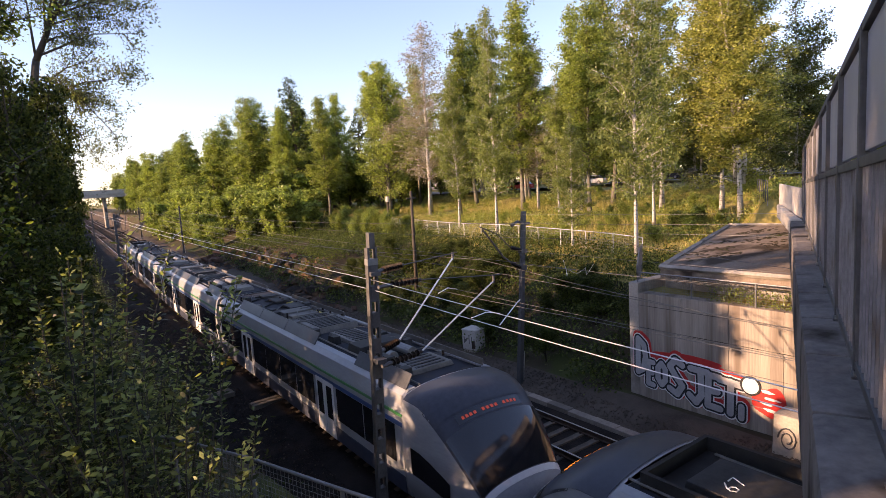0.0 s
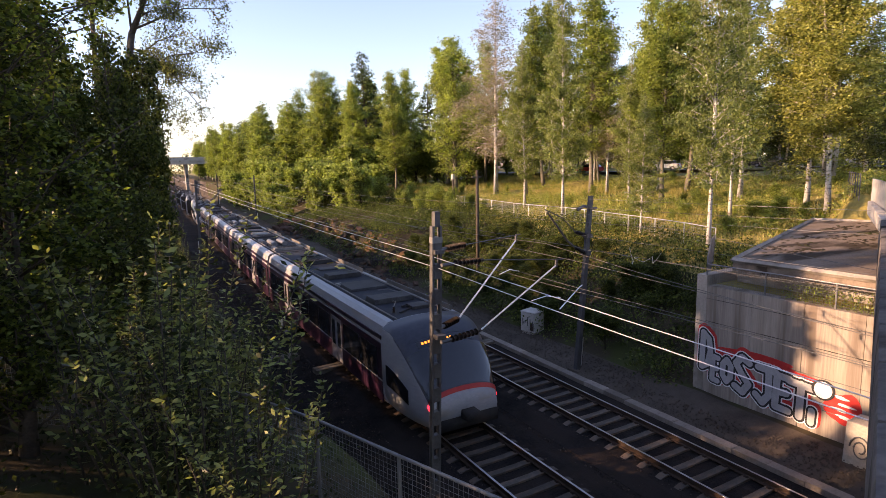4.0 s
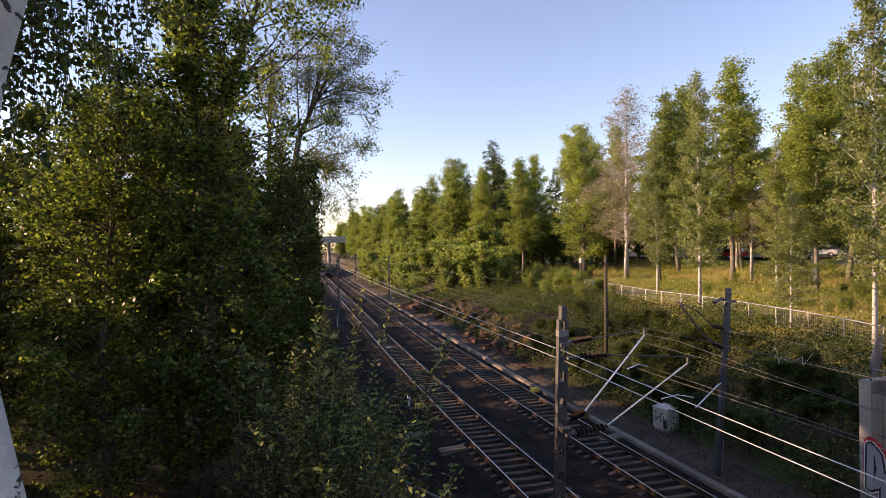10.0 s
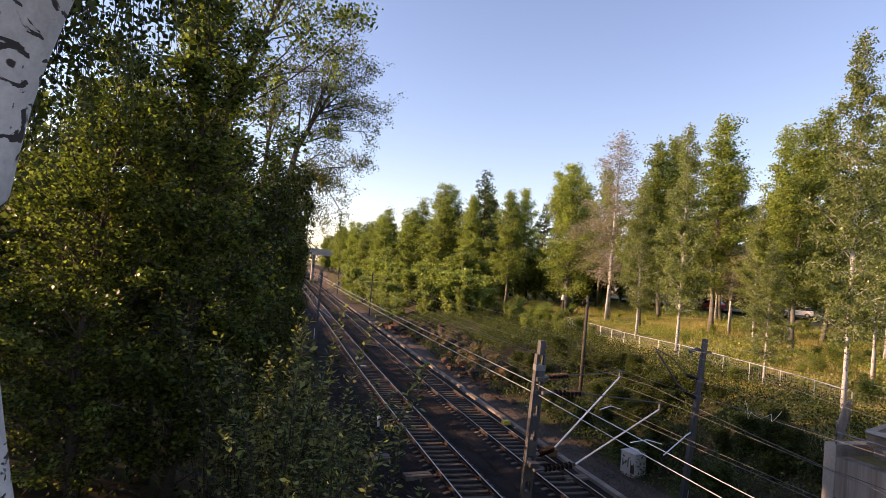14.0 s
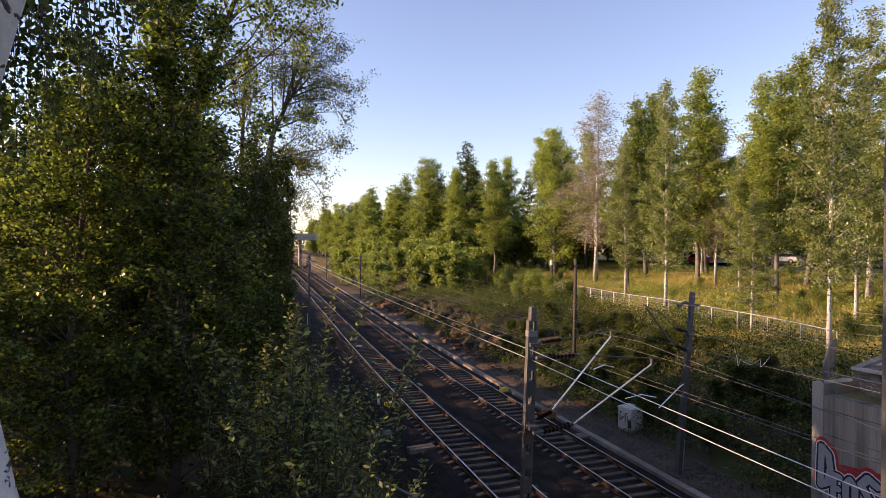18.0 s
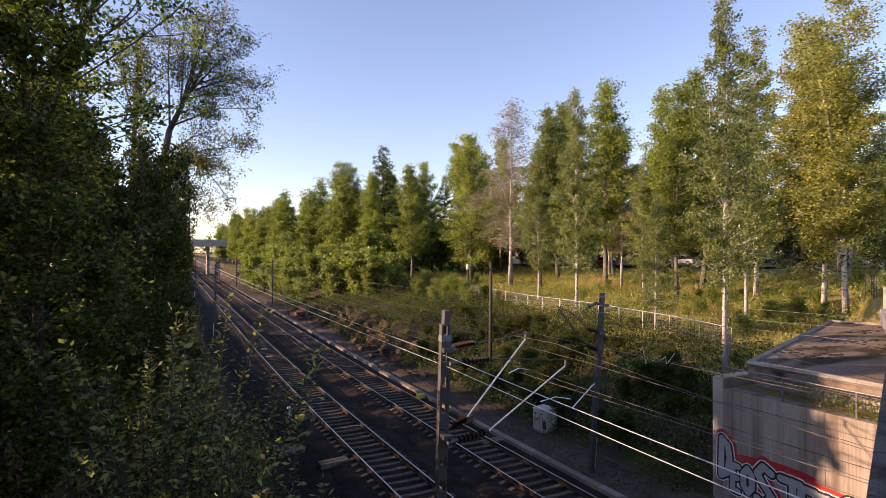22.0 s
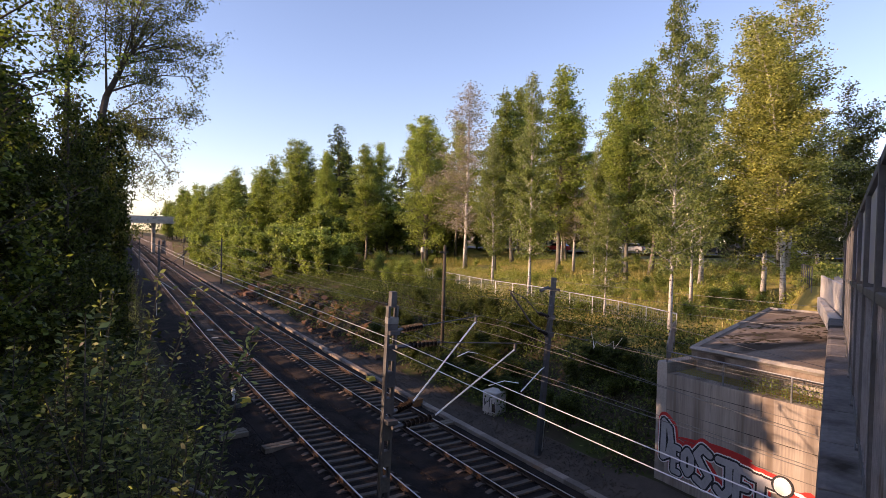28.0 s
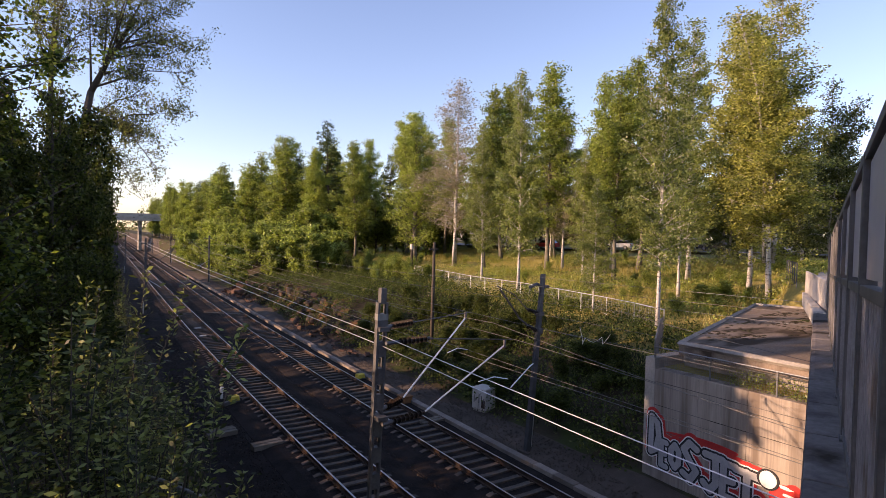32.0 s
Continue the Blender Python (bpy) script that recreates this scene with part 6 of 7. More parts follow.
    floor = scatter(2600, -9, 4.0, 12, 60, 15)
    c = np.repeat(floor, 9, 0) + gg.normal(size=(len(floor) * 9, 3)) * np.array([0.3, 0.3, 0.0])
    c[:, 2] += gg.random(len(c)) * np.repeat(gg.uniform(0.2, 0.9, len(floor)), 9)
    tagged(new("embankment_herbs", leaf_mesh("embankment_herbs", c, 0.12, 0.06, M["leaf_shade"], 0.8, 13)), "undergrowth on the embankment, darkened in colour for shade", "undergrowth", kind="stuff")


build_grass()


ledge_green = np.random.default_rng(31)
spots_ = np.stack([17.5 + 0.35 * ledge_green.random(900), 6.6 + 3.4 * ledge_green.random(900) ** 1.3, 4.0 + 0.5 * ledge_green.random(900) ** 1.5], 1)
tagged(new("ledge_herbs", leaf_mesh("ledge_herbs", spots_, 0.1, 0.05, M["leaf_aspen"], 0.4, 32)), "light green weeds on the ledge of the wall", "undergrowth", kind="stuff")

# thicket that closes the back of the meadow
for i in range(26):
    a = radians(17 + i * 1.0 + r0.uniform(-0.4, 0.4))
    d = r0.uniform(92, 118)
    plant(r0.choice(("scrub0", "scrub1")), d * math.sin(a), d * math.cos(a), r0.uniform(1.5, 2.4), r0.uniform(0, 360), "dense green thicket at the back of the meadow", "bushes on the meadow", 1.2, category="bush")
for i in range(30):
    y = 12 + i * 2.6 + r0.uniform(-1, 1)
    plant(r0.choice(("scrub0", "scrub1")), 85.5 + r0.uniform(0, 5) - 0.05 * max(0, y - 50), y, r0.uniform(1.1, 1.8), r0.uniform(0, 360), "dense green bush beyond the road", "bushes along the road", 1.4, category="bush")
# wood beyond and before the road
for i in range(30):
    y = 22 + i * 4.2 + r0.uniform(-2, 2)
    plant("dim", 88 + 0.25 * max(0, y - 45) + r0.uniform(0, 9), y, r0.uniform(0.75, 1.1), r0.uniform(0, 360), "dense dark tree at the far side of the road", "trees along the road", 1.3)
for y in (24, 30, 37, 92, 97, 103):
    plant("dim", 68 + 0.22 * max(0, y - 45) + r0.uniform(-3, 1), y, r0.uniform(0.55, 0.85), r0.uniform(0, 360), "dense dark tree before the road", "trees along the road", 1.2)


def far_woods():
    """Belts of far trees that close the view."""
    g = np.random.default_rng(21)
    crowns = []
    for n, fx, fy, lo, hi in ((130, (88, 135), (-30, 190), 9, 15), (70, (40, 130), (190, 330), 11, 17), (80, (-70, 170), (330, 430), 10, 17), (60, (-70, -28), (-20, 330), 11, 16)):
        for _ in range(n):
            x, y, h = g.uniform(*fx), g.uniform(*fy), g.uniform(lo, hi)
            if fx[0] == 88 and x < 84 + 0.22 * max(0, y - 40):
                continue
            k = 150
            c = g.normal(size=(k, 3))
            c /= np.linalg.norm(c, axis=1)[:, None]
            c *= g.random((k, 1)) ** 0.4
            crowns.append(np.array([x, y, land(x, y) + 0.56 * h]) + c * np.array([0.24 * h, 0.24 * h, 0.46 * h]))
    # Shade of the far wood comes from the dark leaf colour.
    tagged(new("far_wood", leaf_mesh("far_wood", np.concatenate(crowns), 1.0, 0.75, M["leaf_dark"], 0.3, 22)), "belt of distant woodland, its leaves dark to stand for shade", "wood", kind="stuff")


far_woods()


# ---------------------------------------------------------------- road, cars and the distance
def build_road():
    road = Shape()
    path = [(80, -40), (80, 10), (79.5, 40), (75.5, 58), (71, 72), (68, 92), (72, 120), (92, 170)]
    for (xa, ya), (xb, yb) in zip(path, path[1:]):
        d = Vector((xb - xa, yb - ya, 0)).normalized()
        n = Vector((d.y, -d.x, 0)) * 4
        road.poly([(xa - n.x, ya - n.y, land(xa, ya) + 0.25), (xa + n.x, ya + n.y, land(xa, ya) + 0.25), (xb + n.x, yb + n.y, land(xb, yb) + 0.25), (xb - n.x, yb - n.y, land(xb, yb) + 0.25)])
    tagged(part("road", road, M["asphalt_pale"]), "pale sunlit asphalt road beyond the meadow", "road", kind="structure")


M["asphalt_pale"] = mat("worn_asphalt", (0.16, 0.155, 0.15), (0.25, 0.24, 0.23), 0.9, scale=0.5, fine=20, bump=0.2)
build_road()


def car(x, y, yaw, paint, label):
    c = thing("car", pose(x, y, land(x, y) + 0.27, 0, 0, yaw), label, "car", "parked cars")
    body = [(-2.1, 0.3), (2.1, 0.3), (2.15, 0.65), (1.95, 0.85), (1.0, 0.95), (-2.05, 1.0), (-2.15, 0.6)]
    cabin = [(-1.9, 0.98), (1.05, 0.93), (0.35, 1.42), (-1.35, 1.45)]

    def ext(outline, w, top=1.0):
        s = Shape()
        n = len(outline)
        zs = max(z for _, z in outline)
        s.v = [(w * (1 if z < zs - 0.2 else top), y_, z) for y_, z in outline] + [(-w * (1 if z < zs - 0.2 else top), y_, z) for y_, z in outline]
        s.f = [tuple(range(n)), tuple(range(2 * n - 1, n - 1, -1))] + [(i, (i + 1) % n, n + (i + 1) % n, n + i) for i in range(n)]
        return s

    part("body", ext(body, 0.88), paint, c, bevel=0.06)
    part("cabin", ext(cabin, 0.8, 0.8), M["dark_glass"], c, "dark tinted windows", bevel=0.04)
    part("roof", Shape().box(-0.62, 0.62, -1.3, 0.3, 1.44, 1.49), paint, c, bevel=0.02)
    for sx in (-0.82, 0.82):
        for sy in (-1.35, 1.35):
            w = part("wheel", Shape().rod((sx - 0.1, sy, 0.32), (sx + 0.1, sy, 0.32), 0.32, n=16), M["tyre"], c)
            part("rim", Shape().rod((sx - 0.11, sy, 0.32), (sx + 0.11, sy, 0.32), 0.2, n=12), M["steel"], w)
    for sx in (-0.6, 0.6):
        part("headlight", Shape().box(sx - 0.18, sx + 0.18, 2.05, 2.16, 0.62, 0.76), M["white"], c)
        part("tail_light", Shape().box(sx - 0.15, sx + 0.15, -2.16, -2.08, 0.7, 0.9), M["red"], c)


M["dark_glass"] = mat("dark_glass", (0.01, 0.011, 0.013), (0.022, 0.023, 0.027), 0.08, scale=1, fine=5, bump=0.0, spec=0.8, rough_vary=0.04)
M["tyre"] = mat("rubber", (0.015, 0.015, 0.015), (0.03, 0.03, 0.03), 0.9, bump=0.1)
M["silver_car"] = mat("silver_car_paint", (0.5, 0.51, 0.53), (0.6, 0.61, 0.62), 0.3, metal=0.4, bump=0.0)
M["dark_car"] = mat("dark_car_paint", (0.02, 0.022, 0.026), (0.04, 0.042, 0.05), 0.3, bump=0.0)
car(69.3, 71.6, 22, M["red"], "red parked car among the trees by the road")
car(66.5, 76.0, 18, M["white"], "white van-like car parked by the road")
car(74.2, 60.2, 20, M["silver_car"], "silver parked car beside the road")
car(78.6, 46.5, 14, M["dark_car"], "dark parked car beside the road")
car(79.5, 36.0, 6, M["silver_car"], "silver parked car beside the road")


def far_building(x, y, w, d, h, yaw, rows, cols, label):
    b = thing("apartment_building", pose(x, y, land(x, y) - 0.5, 0, 0, yaw), label, "building", "far buildings")
    part("wall", Shape().box(-w / 2, w / 2, -d / 2, d / 2, 0, h), M["concrete_pale"], b)
    part("roof", Shape().box(-w / 2 - 0.3, w / 2 + 0.3, -d / 2 - 0.3, d / 2 + 0.3, h, h + 0.4), M["steel_dark"], b)
    for i in range(rows):
        for j in range(cols):
            cx, cz = -w / 2 + (j + 0.5) * w / cols, 1.2 + i * 3.0
            win = part("window", Shape().box(cx - 0.7, cx + 0.7, -d / 2 - 0.05, -d / 2 + 0.05, cz, cz + 1.4), M["white"], b)
            part("pane", Shape().box(cx - 0.6, cx + 0.6, -d / 2 - 0.06, -d / 2 - 0.052, cz + 0.1, cz + 1.3), M["dark_glass"], win)


far_building(90, 127, 26, 12, 11, -38, 3, 7, "pale low building glimpsed behind the trees")


def far_bridge():
    b = thing("far_bridge", pose(bend(240) + 8, 240, 0), "pale concrete road bridge across the line far away", "bridge", kind="structure")
    part("deck", Shape().box(-40, 40, -4, 4, 10.9, 12.0), M["concrete_pale"], b)
    part("parapet", Shape().box(-40, 40, -4.2, -3.9, 12.0, 13.6), M["concrete_pale"], b)
    for x in (-14, -5, 6, 16):
        part("pier", Shape().box(x - 0.5, x + 0.5, -2, 2, -0.5, 10.9), M["concrete"], b)


far_bridge()


# ---------------------------------------------------------------- trains
HALF = 1.58
SECTION = [(-1.42, 0.32), (-1.56, 0.75), (-1.58, 1.3), (-1.58, 2.5), (-1.55, 3.05), (-1.46, 3.5), (-1.3, 3.66), (-1.12, 3.7), (-1.1, 3.62), (1.1, 3.62), (1.12, 3.7), (1.3, 3.66), (1.46, 3.5), (1.55, 3.05), (1.58, 2.5), (1.58, 1.3), (1.56, 0.75), (1.42, 0.32)]


def nose_point(s, a):
    """Point on the cab's skin: s from the carriage (0) to the tip (1), a from one sill over the roof (0.5) to the other (1)."""
    t = 2 * a - 1
    tall = 3.8 - 0.12 * s - 2.35 * max(0.0, (s - 0.2) / 0.8) ** 1.6
    wide = HALF * (1 - 0.3 * s ** 2.4)
    k = abs(t)
    if k > 0.42:
        q = (k - 0.42) / 0.58
        x = wide * (1 - 0.12 * q ** 6) * (1 if s < 0.99 else 0.98)
        z = tall - 0.42 - (tall - 0.42 - 0.32) * q
        if k < 0.55:
            x *= 0.97 + 0.03 * (k - 0.42) / 0.13
    else:
        q = k / 0.42
        x = wide * 0.97 * math.sin(q * math.pi / 2)
        z = tall - 0.42 + 0.42 * math.cos(q * math.pi / 2) ** 0.9
    return Vector((x if t > 0 else -x, 2.9 * s - 0.25 * s * k * k, z))


def nose_patch(s0, s1, a0, a1, lift, ns=10, na=12):
    sh = Shape()
    for i in range(ns + 1):
        for j in range(na + 1):
            s, a = s0 + (s1 - s0) * i / ns, a0 + (a1 - a0) * j / na
            p = nose_point(s, a)
            e = 0.004
            d = (nose_point(min(1, s + e), a) - nose_point(max(0, s - e), a)).cross(nose_point(s, min(1, a + e)) - nose_point(s, max(0, a - e)))
            sh.v.append(tuple(p + d.normalized() * lift * (-1)))
    for i in range(ns):
        for j in range(na):
            k = i * (na + 1) + j
            sh.f.append((k, k + 1, k + na + 2, k + na + 1))
    return sh


M["shell"] = mat("dull_white_paint", (0.25, 0.262, 0.28), (0.36, 0.372, 0.39), 0.4, scale=0.7, fine=9, bump=0.03, patch=(0.3, 0.28, 0.26), patch_at=0.62, patch_scale=0.9, stretch=(1, 0.5, 2))
M["roof_grey"] = mat("roof_grey_blue", (0.018, 0.021, 0.028), (0.04, 0.045, 0.056), 0.7, spec=0.15, scale=1.2, fine=12, bump=0.1, patch=(0.05, 0.045, 0.042), patch_at=0.62, patch_scale=1.3)
M["equip"] = mat("roof_equipment", (0.02, 0.02, 0.021), (0.07, 0.068, 0.066), 0.65, metal=0.2, scale=2, fine=14, bump=0.1, vary=0.3)
M["equip_pale"] = mat("pale_equipment", (0.1, 0.095, 0.09), (0.22, 0.205, 0.185), 0.55, metal=0.3, scale=2, fine=14, bump=0.1, vary=0.15)
M["fairing"] = mat("roof_fairing", (0.055, 0.06, 0.07), (0.12, 0.126, 0.14), 0.4, metal=0.4, scale=1, fine=12, bump=0.05)
M["green"] = mat("green_stripe", (0.03, 0.19, 0.06), (0.05, 0.27, 0.09), 0.35, bump=0.02)
M["blue"] = mat("blue_stripe", (0.015, 0.05, 0.16), (0.03, 0.08, 0.22), 0.35, bump=0.02)
M["purple"] = mat("purple_paint", (0.02, 0.008, 0.018), (0.038, 0.013, 0.032), 0.35, spec=0.25, scale=0.8, fine=9, bump=0.02)
M["door_grey"] = mat("door_grey", (0.2, 0.19, 0.2), (0.3, 0.29, 0.3), 0.4, bump=0.02)
M["under"] = mat("underframe", (0.015, 0.014, 0.014), (0.04, 0.037, 0.035), 0.8, bump=0.2)
M["amber"] = glow("amber_display", (1.0, 0.3, 0.03), 1.6)
M["amber_dim"] = glow("dim_display", (0.5, 0.06, 0.025), 0.22)
M["skirt_blue"] = mat("grey_blue_skirt", (0.03, 0.036, 0.055), (0.06, 0.07, 0.1), 0.5, bump=0.03)
M["tail"] = glow("tail_light", (1.0, 0.03, 0.05), 3.5)


def build_pantograph(c, yc):
    """A folded single-arm current collector on its frame."""
    frame_ = part("pantograph_base", Shape().box(-0.75, 0.75, yc - 1.1, yc - 1.0, 3.9, 3.98).box(-0.75, 0.75, yc + 0.9, yc + 1.0, 3.9, 3.98).box(-0.75, -0.66, yc - 1.0, yc + 0.9, 3.9, 3.98).box(0.66, 0.75, yc - 1.0, yc + 0.9, 3.9, 3.98), M["steel"], c, "grey steel pantograph frame")
    for sx in (-0.7, 0.7):
        for sy in (-1.0, 0.9):
            part("foot_insulator", Shape().rod((sx, yc + sy, 3.66), (sx, yc + sy, 3.9), 0.07, n=10), M["insulator"], frame_)
    part("lower_arm", Shape().rod((0, yc - 0.9, 4.02), (0, yc + 1.7, 4.3), 0.06, 0.045, n=8), M["under"], c, "dark folded lower arm")
    part("upper_arm", Shape().rod((0, yc + 1.7, 4.32), (0.0, yc - 0.6, 4.55), 0.04, 0.03, n=8).rod((0, yc + 1.7, 4.32), (0.35, yc - 0.6, 4.55), 0.025, n=6).rod((0, yc + 1.7, 4.32), (-0.35, yc - 0.6, 4.55), 0.025, n=6), M["under"], c, "dark folded upper arm")
    head_ = part("collector_head", Shape().tube([(-0.95, yc - 0.45, 4.42), (-0.7, yc - 0.45, 4.6), (0.7, yc - 0.45, 4.6), (0.95, yc - 0.45, 4.42)], 0.03).tube([(-0.95, yc - 0.8, 4.42), (-0.7, yc - 0.8, 4.6), (0.7, yc - 0.8, 4.6), (0.95, yc - 0.8, 4.42)], 0.03), M["steel_dark"], c, "curved collector bows")
    part("carbon_strip", Shape().box(-0.65, 0.65, yc - 0.48, yc - 0.42, 4.62, 4.65), M["under"], head_)
    part("ladder_frame", Shape().box(-0.95, -0.9, yc + 1.6, yc + 4.2, 3.75, 3.82).box(-0.5, -0.45, yc + 1.6, yc + 4.2, 3.75, 3.82).box(-0.9, -0.5, yc + 1.8, yc + 1.9, 3.75, 3.8).box(-0.9, -0.5, yc + 3.9, yc + 4.0, 3.75, 3.8), M["steel"], c, "steel roof frame")


def railcar(length, nose, tail_cab, livery, label, group, pantograph=False):
    """One carriage, its middle over the origin, travelling towards +y. nose: +1 or -1 for the end with a cab, 0 for none."""
    c = thing("railcar", pose(0, 0, 0), label, "train carriage", group)
    y0, y1 = -length / 2, length / 2
    b0, b1 = y0 + (2.9 if nose < 0 else 0.25), y1 - (2.9 if nose > 0 else 0.25)
    r = random.Random(int(length * 10) + nose + (50 if livery == "green" else 0))
    body = Shape().sweep(SECTION, [(0, b0, 0, 0), (0, b1, 0, 0)])
    part("body", body, M["shell"], c, "white painted body shell")
    part("roof", Shape().box(-1.09, 1.09, b0 + 0.05, b1 - 0.05, 3.623, 3.66), M["roof_grey"], c, "flat grey-blue roof between raised edges")
    part("underframe", Shape().box(-1.3, 1.3, b0 + 0.3, b1 - 0.3, 0.36, 0.95), M["under"], c)
    for sgn in (-1, 1):
        def strip(name, ya, yb, za, zb, m, off=0.006, lab=""):
            lo, hi = sorted((sgn * (HALF + off), sgn * (HALF - 0.03)))
            return part(name, Shape().box(lo, hi, ya, yb, za, zb), m, c, lab)

        if livery == "green":
            strip("stripe", b0, b1, 2.9, 2.98, M["green"], 0.004, "green stripe")
            strip("stripe", b0, b1, 2.58, 2.72, M["blue"], 0.004, "blue stripe")
            strip("lower_band", b0, b1, 0.5, 1.02, M["skirt_blue"], 0.004, "dark grey-blue skirt")
        else:
            strip("stripe", b0, b1, 3.0, 3.16, M["purple"], 0.004, "purple stripe")
            strip("side_panel", b0, b1, 1.34, 2.84, M["purple"], 0.003, "dark purple side")
            strip("skirt_panel", b0, b1, 0.42, 1.27, M["purple"], 0.003, "dark purple skirt")
        # doors, and windows between them
        doors = [b0 + (b1 - b0) * 0.27, b0 + (b1 - b0) * 0.74] if nose else [b0 + (b1 - b0) * 0.3, b0 + (b1 - b0) * 0.72]
        for d in doors:
            for off in (-0.34, 0.34):
                leaf_ = strip("door_leaf", d + off - 0.325, d + off + 0.325, 0.5, 2.62, M["white"] if livery == "green" else M["door_grey"], 0.012, "sliding door leaf")
                lo, hi = sorted((sgn * (HALF + 0.017), sgn * (HALF)))
                part("door_glass", Shape().box(lo, hi, d + off - 0.2, d + off + 0.2, 1.2, 2.45), M["dark_glass"], leaf_)
        edges = [b0 + 0.35] + [v for d in doors for v in (d - 0.85, d + 0.85)] + [b1 - 0.35]
        for a, b in zip(edges[::2], edges[1::2]):
            n = max(1, round((b - a) / 1.75))
            w = (b - a) / n
            for i in range(n):
                strip("window", a + i * w + 0.025, a + (i + 1) * w - 0.025, 1.34, 2.56, M["dark_glass"], 0.008, "dark window pane")
        lo, hi = sorted((sgn * 1.2, sgn * 1.47))
        n = int((b1 - b0) / 2.6)
        for i in range(n):
            ya = b0 + 0.1 + i * (b1 - b0 - 0.2) / n
            yb = ya + (b1 - b0 - 0.2) / n - 0.03
            if sgn > 0 and i % 3 != 2:
                part("roof_fairing", Shape().box(1.14, 1.17, ya, yb, 3.66, 3.92), M["equip_pale"], c, "pale roof edge panel")
            elif sgn < 0 and livery == "green" and i % 4 != 1:
                m = Matrix.Translation((-1.2, 0, 3.84)) @ Matrix.Rotation(radians(-62), 4, "Y")
                part("roof_fairing", Shape().box(-0.24, 0.24, ya, yb, 0.0, 0.035, m), M["fairing"], c, "grey roof edge panel")
    # roof equipment
    y = b0 + (3.6 if nose > 0 else 0.8)
    stop = b1 - (8.2 if pantograph else 4.6 if nose > 0 else 1.6)
    if nose > 0:
        # black well behind the cab, with its boxes
        well = part("roof_well", Shape().box(-0.98, 0.98, b1 - 3.9, b1 - 3.82, 3.66, 3.98).box(-0.98, 0.98, b1 - 0.3, b1 - 0.22, 3.66, 3.98).box(-0.98, -0.9, b1 - 3.82, b1 - 0.3, 3.66, 3.98).box(0.9, 0.98, b1 - 3.82, b1 - 0.3, 3.66, 3.98), M["under"], c, "black rim of the roof well")
        part("well_floor", Shape().box(-0.9, 0.9, b1 - 3.82, b1 - 0.3, 3.662, 3.68), M["under"], well)
        unit_ = part("roof_unit", Shape().box(-0.62, 0.5, b1 - 2.2, b1 - 0.75, 3.68, 3.9, top=0.96), M["equip"], c, "dark roof box with a white number", bevel=0.02)
        digit = Shape()
        for line in (((0.16, 0.1), (0.04, 0.0), (0.0, -0.07), (0.04, -0.14), (0.12, -0.14), (0.15, -0.07), (0.1, -0.02), (0.02, -0.03)), ((0.24, 0.09), (0.4, 0.09), (0.29, -0.14))):
            digit.tube([(-0.4 + px_, b1 - 1.3 + py_, 3.902) for px_, py_ in line], 0.014, 4)
        part("number", digit, M["white"], unit_, "white painted number 67")
        part("roof_unit", Shape().box(0.1, 0.7, b1 - 3.0, b1 - 2.35, 3.68, 3.92, top=0.94), M["equip_pale"], c, "pale roof box", bevel=0.02)
        part("roof_unit", Shape().box(-0.75, -0.1, b1 - 3.6, b1 - 2.6, 3.68, 3.85, top=0.92), M["equip"], c, "dark roof box", bevel=0.02)
        part("cable_run", Shape().tube([(-0.8, b1 - 3.6, 3.72), (-0.2, b1 - 2.4, 3.78), (0.6, b1 - 2.2, 3.78), (0.8, b1 - 0.5, 3.72)], 0.03), M["equip_pale"], c)
    if nose > 0:
        for px_, py_ in ((-0.5, 0.7), (0.1, 0.9), (0.7, 1.1), (-0.4, 2.2), (0.3, 2.4)):
            post_ = part("roof_insulator", Shape().rod((px_, b0 + py_, 3.66), (px_, b0 + py_, 4.02), 0.06, n=10), M["insulator"], c, "dark roof insulator")
            part("cap", Shape().rod((px_, b0 + py_, 4.02), (px_, b0 + py_, 4.06), 0.085, n=10), M["steel_dark"], post_)
        part("busbar", Shape().tube([(-0.9, b0 + 0.3, 3.75), (-0.5, b0 + 0.7, 4.08), (0.1, b0 + 0.9, 4.0), (0.7, b0 + 1.1, 4.08), (0.3, b0 + 2.4, 4.08)], 0.025), M["under"], c)
    if pantograph:
        build_pantograph(c, b1 - 5.2)
    while y < stop:
        w, l, h = r.uniform(0.45, 0.95), r.uniform(0.6, 2.0), r.uniform(0.08, 0.3)
        kind = r.random()
        if kind < 0.74:
            box = part("roof_unit", Shape().box(-w, w, y, y + l, 3.66, 3.66 + h, top=0.93), M["equip"] if r.random() < (0.5 if livery == "green" else 0.7) else M["equip_pale"], c, "roof equipment box", bevel=0.03)
            for k in range(int(l / 0.22) if r.random() < 0.35 else 0):
                part("slat", Shape().box(-w * 0.7, w * 0.7, y + 0.12 + k * 0.22, y + 0.2 + k * 0.22, 3.66 + h, 3.66 + h + 0.025), M["equip"], box)
        elif kind < 0.82:
            for sx in (-0.45, 0.2):
                part("tank", Shape().rod((sx, y, 3.88), (sx, y + l, 3.88), 0.17, n=14), M["steel"], c, "silver roof cylinder")
        else:
            part("cable_run", Shape().tube([(-0.5, y, 3.7), (0.2, y + l * 0.4, 3.72), (-0.1, y + l * 0.7, 3.72), (0.5, y + l, 3.7)], 0.035), M["under"], c)
            part("roof_unit", Shape().box(0.1, 0.8, y + 0.2, y + l - 0.2, 3.66, 3.8), M["equip"], c, bevel=0.02)
        if r.random() < 0.4:
            part("hatch_plate", Shape().box(0.5, 0.85, y, y + 0.9, 3.66, 3.69), M["yellow"], c, "yellow walkway plate")
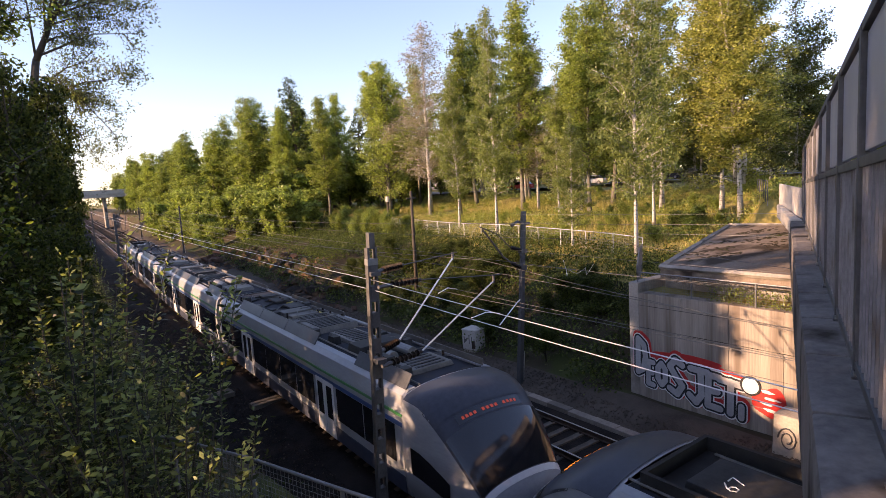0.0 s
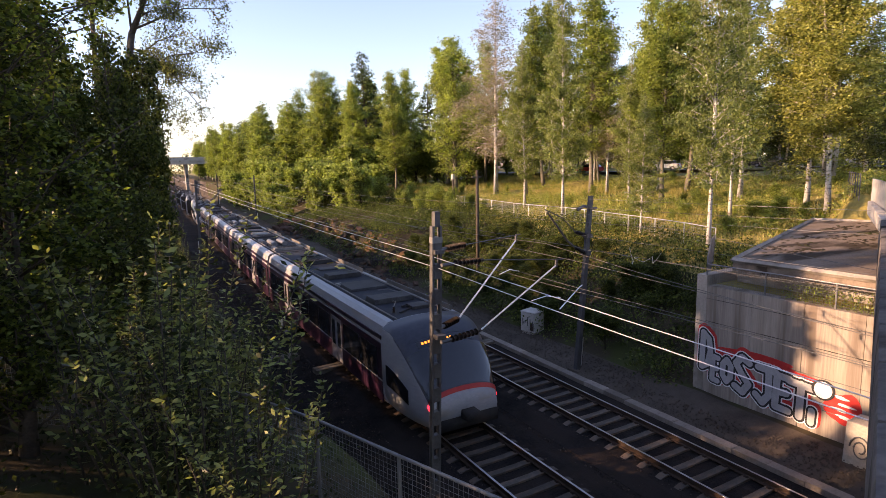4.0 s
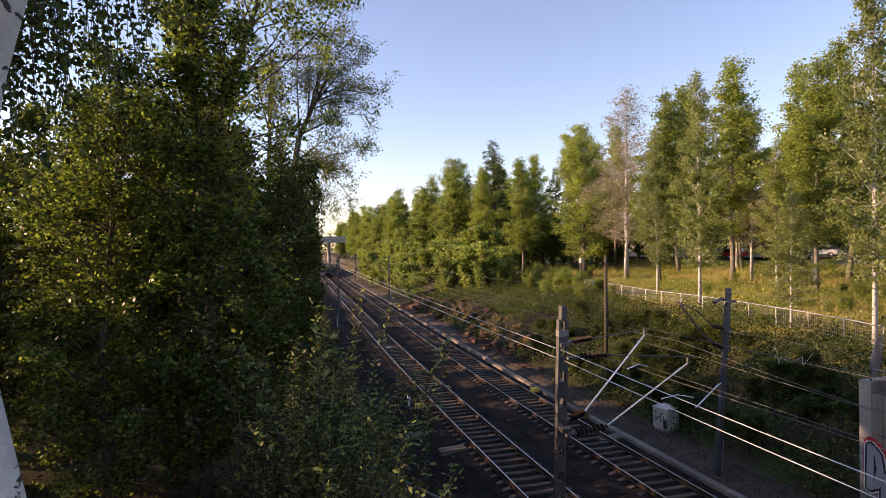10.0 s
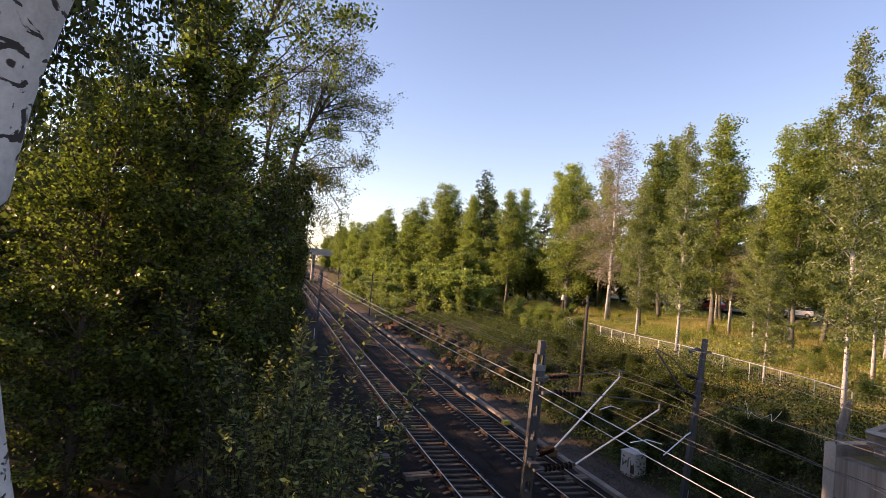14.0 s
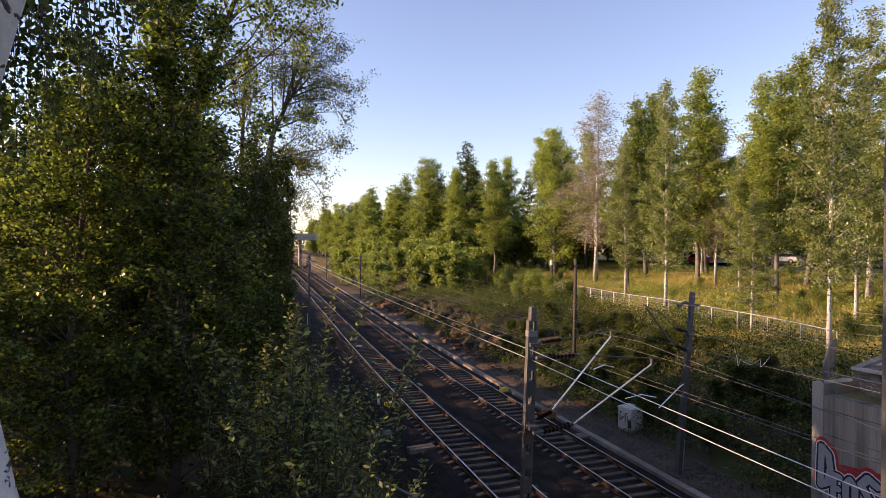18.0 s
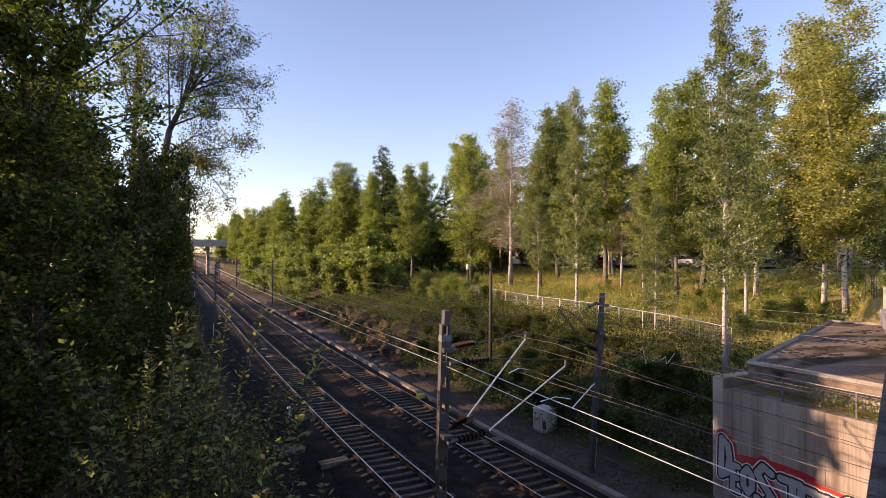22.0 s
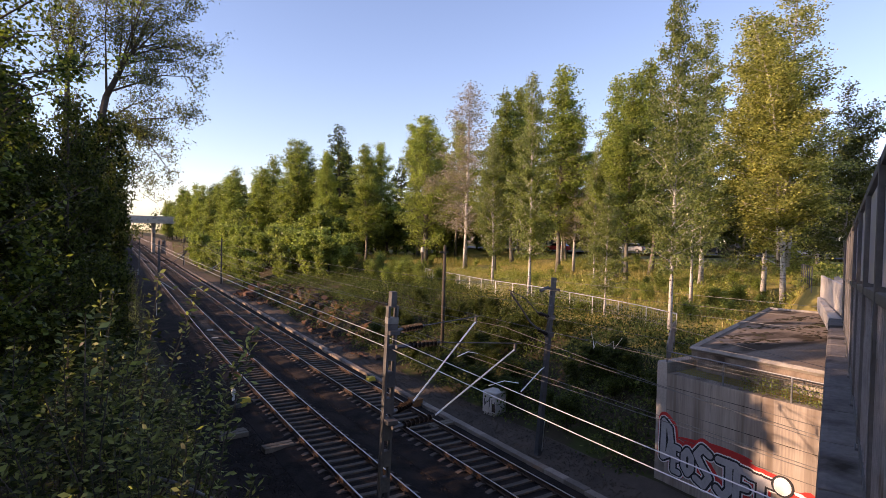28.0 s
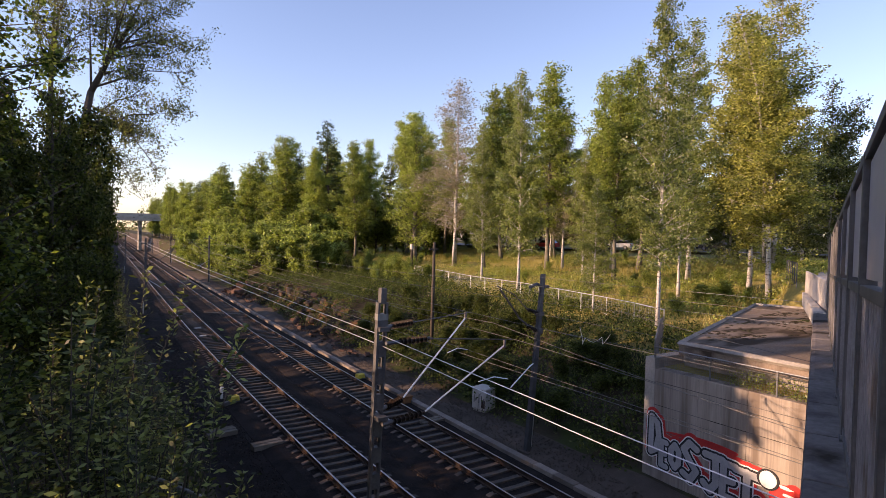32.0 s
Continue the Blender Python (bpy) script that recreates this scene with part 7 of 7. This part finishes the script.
        # small gear beside the larger units: boxes, pipes and insulators
        for _ in range(3 if livery == "green" else 1):
            gx, gy, gh = r.choice((-1, 1)) * r.uniform(0.55, 0.92), y + r.uniform(0, l), r.uniform(0.1, 0.34)
            if r.random() < 0.55:
                part("gear_box", Shape().box(gx - 0.14, gx + 0.14, gy - r.uniform(0.12, 0.35), gy + r.uniform(0.12, 0.35), 3.66, 3.66 + gh, top=0.9), M["equip"] if r.random() < 0.6 else M["equip_pale"], c, bevel=0.015)
            else:
                part("roof_insulator", Shape().rod((gx, gy, 3.66), (gx, gy, 3.8 + gh * 0.5), 0.05, 0.035, n=8), M["insulator"], c)
                part("pipe", Shape().tube([(gx, gy, 3.79 + gh * 0.5), (gx * 0.5, gy + 0.5, 3.86 + gh * 0.5), (gx * 0.2, gy + 1.2, 3.78)], 0.018, 5), M["equip_pale"], c)
        y += l + (r.uniform(0.08, 0.35) if livery == "green" else r.uniform(0.3, 1.6))
    part("roof_cable", Shape().rod((-0.98, b0, 3.74), (-0.98, b1, 3.74), 0.03, n=6), M["equip_pale"], c)
    part("roof_cable", Shape().rod((0.98, b0, 3.74), (0.98, b1, 3.74), 0.03, n=6), M["equip_pale"], c)
    # running gear
    for yb in (b0 + 1.4, b1 - 1.4):
        bog = part("bogie", Shape().box(-1.15, 1.15, yb - 1.5, yb + 1.5, 0.35, 0.62), M["under"], c, "dark bogie frame")
        for dy in (-1.1, 1.1):
            part("wheelset", Shape().rod((-0.86, yb + dy, 0.43), (-0.74, yb + dy, 0.43), 0.43, n=18).rod((0.74, yb + dy, 0.43), (0.86, yb + dy, 0.43), 0.43, n=18).rod((-0.8, yb + dy, 0.43), (0.8, yb + dy, 0.43), 0.08), M["railside"], bog)
    # bellows towards the neighbour
    for end, has in ((y0, nose >= 0), (y1, nose <= 0)):
        if has:
            for k in range(3):
                ya = end + (0.02 + k * 0.08 if end < 0 else -0.1 - k * 0.08)
                part("bellows", Shape().box(-1.38 + 0.05 * (k % 2), 1.38 - 0.05 * (k % 2), ya, ya + 0.075, 0.8, 3.6 - 0.05 * (k % 2)), M["under"], c, "black corridor bellows")
    if nose:
        flip = Matrix.Translation((0, y1 - 2.9, 0)) if nose > 0 else Matrix.Rotation(math.pi, 4, "Z") @ Matrix.Translation((0, y1 - 2.9, 0))

        def cab(name, shape, m, lab=""):
            return part(name, shape, m, c, lab, smooth=True, at=flip)

        skin = nose_patch(0, 1, 0, 1, 0, 16, 40)
        k = len(skin.v)
        skin.f.append(tuple(16 * 41 + j for j in range(41)))
        cab("cab_shell", skin, M["shell"], "white rounded cab front")
        cab("roof_visor", nose_patch(0.02, 0.46, 0.31, 0.69, 0.02), M["dark_visor"], "dark visor over the windscreen")
        cab("windscreen", nose_patch(0.56, 0.895, 0.315, 0.685, 0.014), M["dark_glass"], "large sloping dark windscreen")
        cab("mask", nose_patch(0.3, 0.93, 0.295, 0.705, 0.007), M["dark_visor"])
        for a0, a1 in ((0.06, 0.17), (0.83, 0.94)):
            cab("cab_side_window", nose_patch(0.12, 0.62, a0 + (0.03 if a0 < 0.5 else 0), a1 - (0 if a0 < 0.5 else 0.03), 0.01), M["dark_glass"], "dark side window of the cab")
        cab("front_apron", nose_patch(0.9, 0.932, 0.3, 0.7, 0.016), M["red"] if livery != "green" else M["white"], "red lower front panel" if livery != "green" else "")
        disp = cab("destination_display", nose_patch(0.475, 0.545, 0.4, 0.6, 0.02), M["dark_glass"], "orange lit destination display")
        for i in range(14):
            a = 0.415 + i * 0.0122
            if i % 5 != 4:
                part("lit_bar", nose_patch(0.5, 0.522, a, a + 0.008, 0.026, 2, 2), M["amber"] if livery != "green" else M["amber_dim"], disp, at=Matrix.Identity(4))
        for a in (0.25, 0.715):
            cab("lamp_cluster", nose_patch(0.9, 0.945, a, a + 0.035, 0.02, 3, 3), M["tail"] if tail_cab else M["dark_glass"], "red tail light")
        cab("bumper", Shape().box(-1.1, 1.1, 2.3, 2.85, 0.3, 0.75), M["under"])
        cab("coupler", Shape().box(-0.22, 0.22, 2.6, 3.25, 0.72, 1.02), M["under"], "dark coupler head")
    # the body stands lower than it was drawn
    done = set()
    for ob in c.children_recursive:
        if ob.name.split(".")[0] not in ("bogie", "wheelset") and ob.data.name not in done:
            done.add(ob.data.name)
            ob.data.transform(Matrix.Diagonal((1, 1, LOW, 1)))
    return c


LOW = 0.83
M["dark_visor"] = mat("dark_blue_grey_paint", (0.035, 0.04, 0.055), (0.06, 0.068, 0.085), 0.4, scale=1, fine=8, bump=0.03)
UNIT = ((20.7, -1), (17.75, 0), (17.75, 0), (19.0, 1))  # from the rear cab to the front cab
TRAINS = []
back = 0.0
for unit, livery in enumerate(("purple", "green")):
    lab = "white and purple electric train carriage with dark window band" if livery == "purple" else "white electric train carriage with green and blue stripes"
    for i, (length, nose) in enumerate(UNIT):
        TRAINS.append((railcar(length, nose, unit == 0 and nose < 0, livery, lab, f"{livery} train unit", i == 2), back + length / 2))
        back += length
    back += 0.35


def motions():
    """The coupled units run away along the near track, gaining speed."""
    def rear(t):
        if t < 9.5:
            return -66.4 + 17.6 * t + 0.63 * t * t
        return rear(9.49999) + 29.4 * (t - 9.5)

    for ob, off in TRAINS:
        rows = []
        for k in range(65):
            t = k * 0.5
            s = rear(t) + off
            x, y, a = along(LEFT, s)
            rows.append((t, pose(x, y, 0.19, 0, 0, -math.degrees(a))))
        walk(ob, rows)


motions()
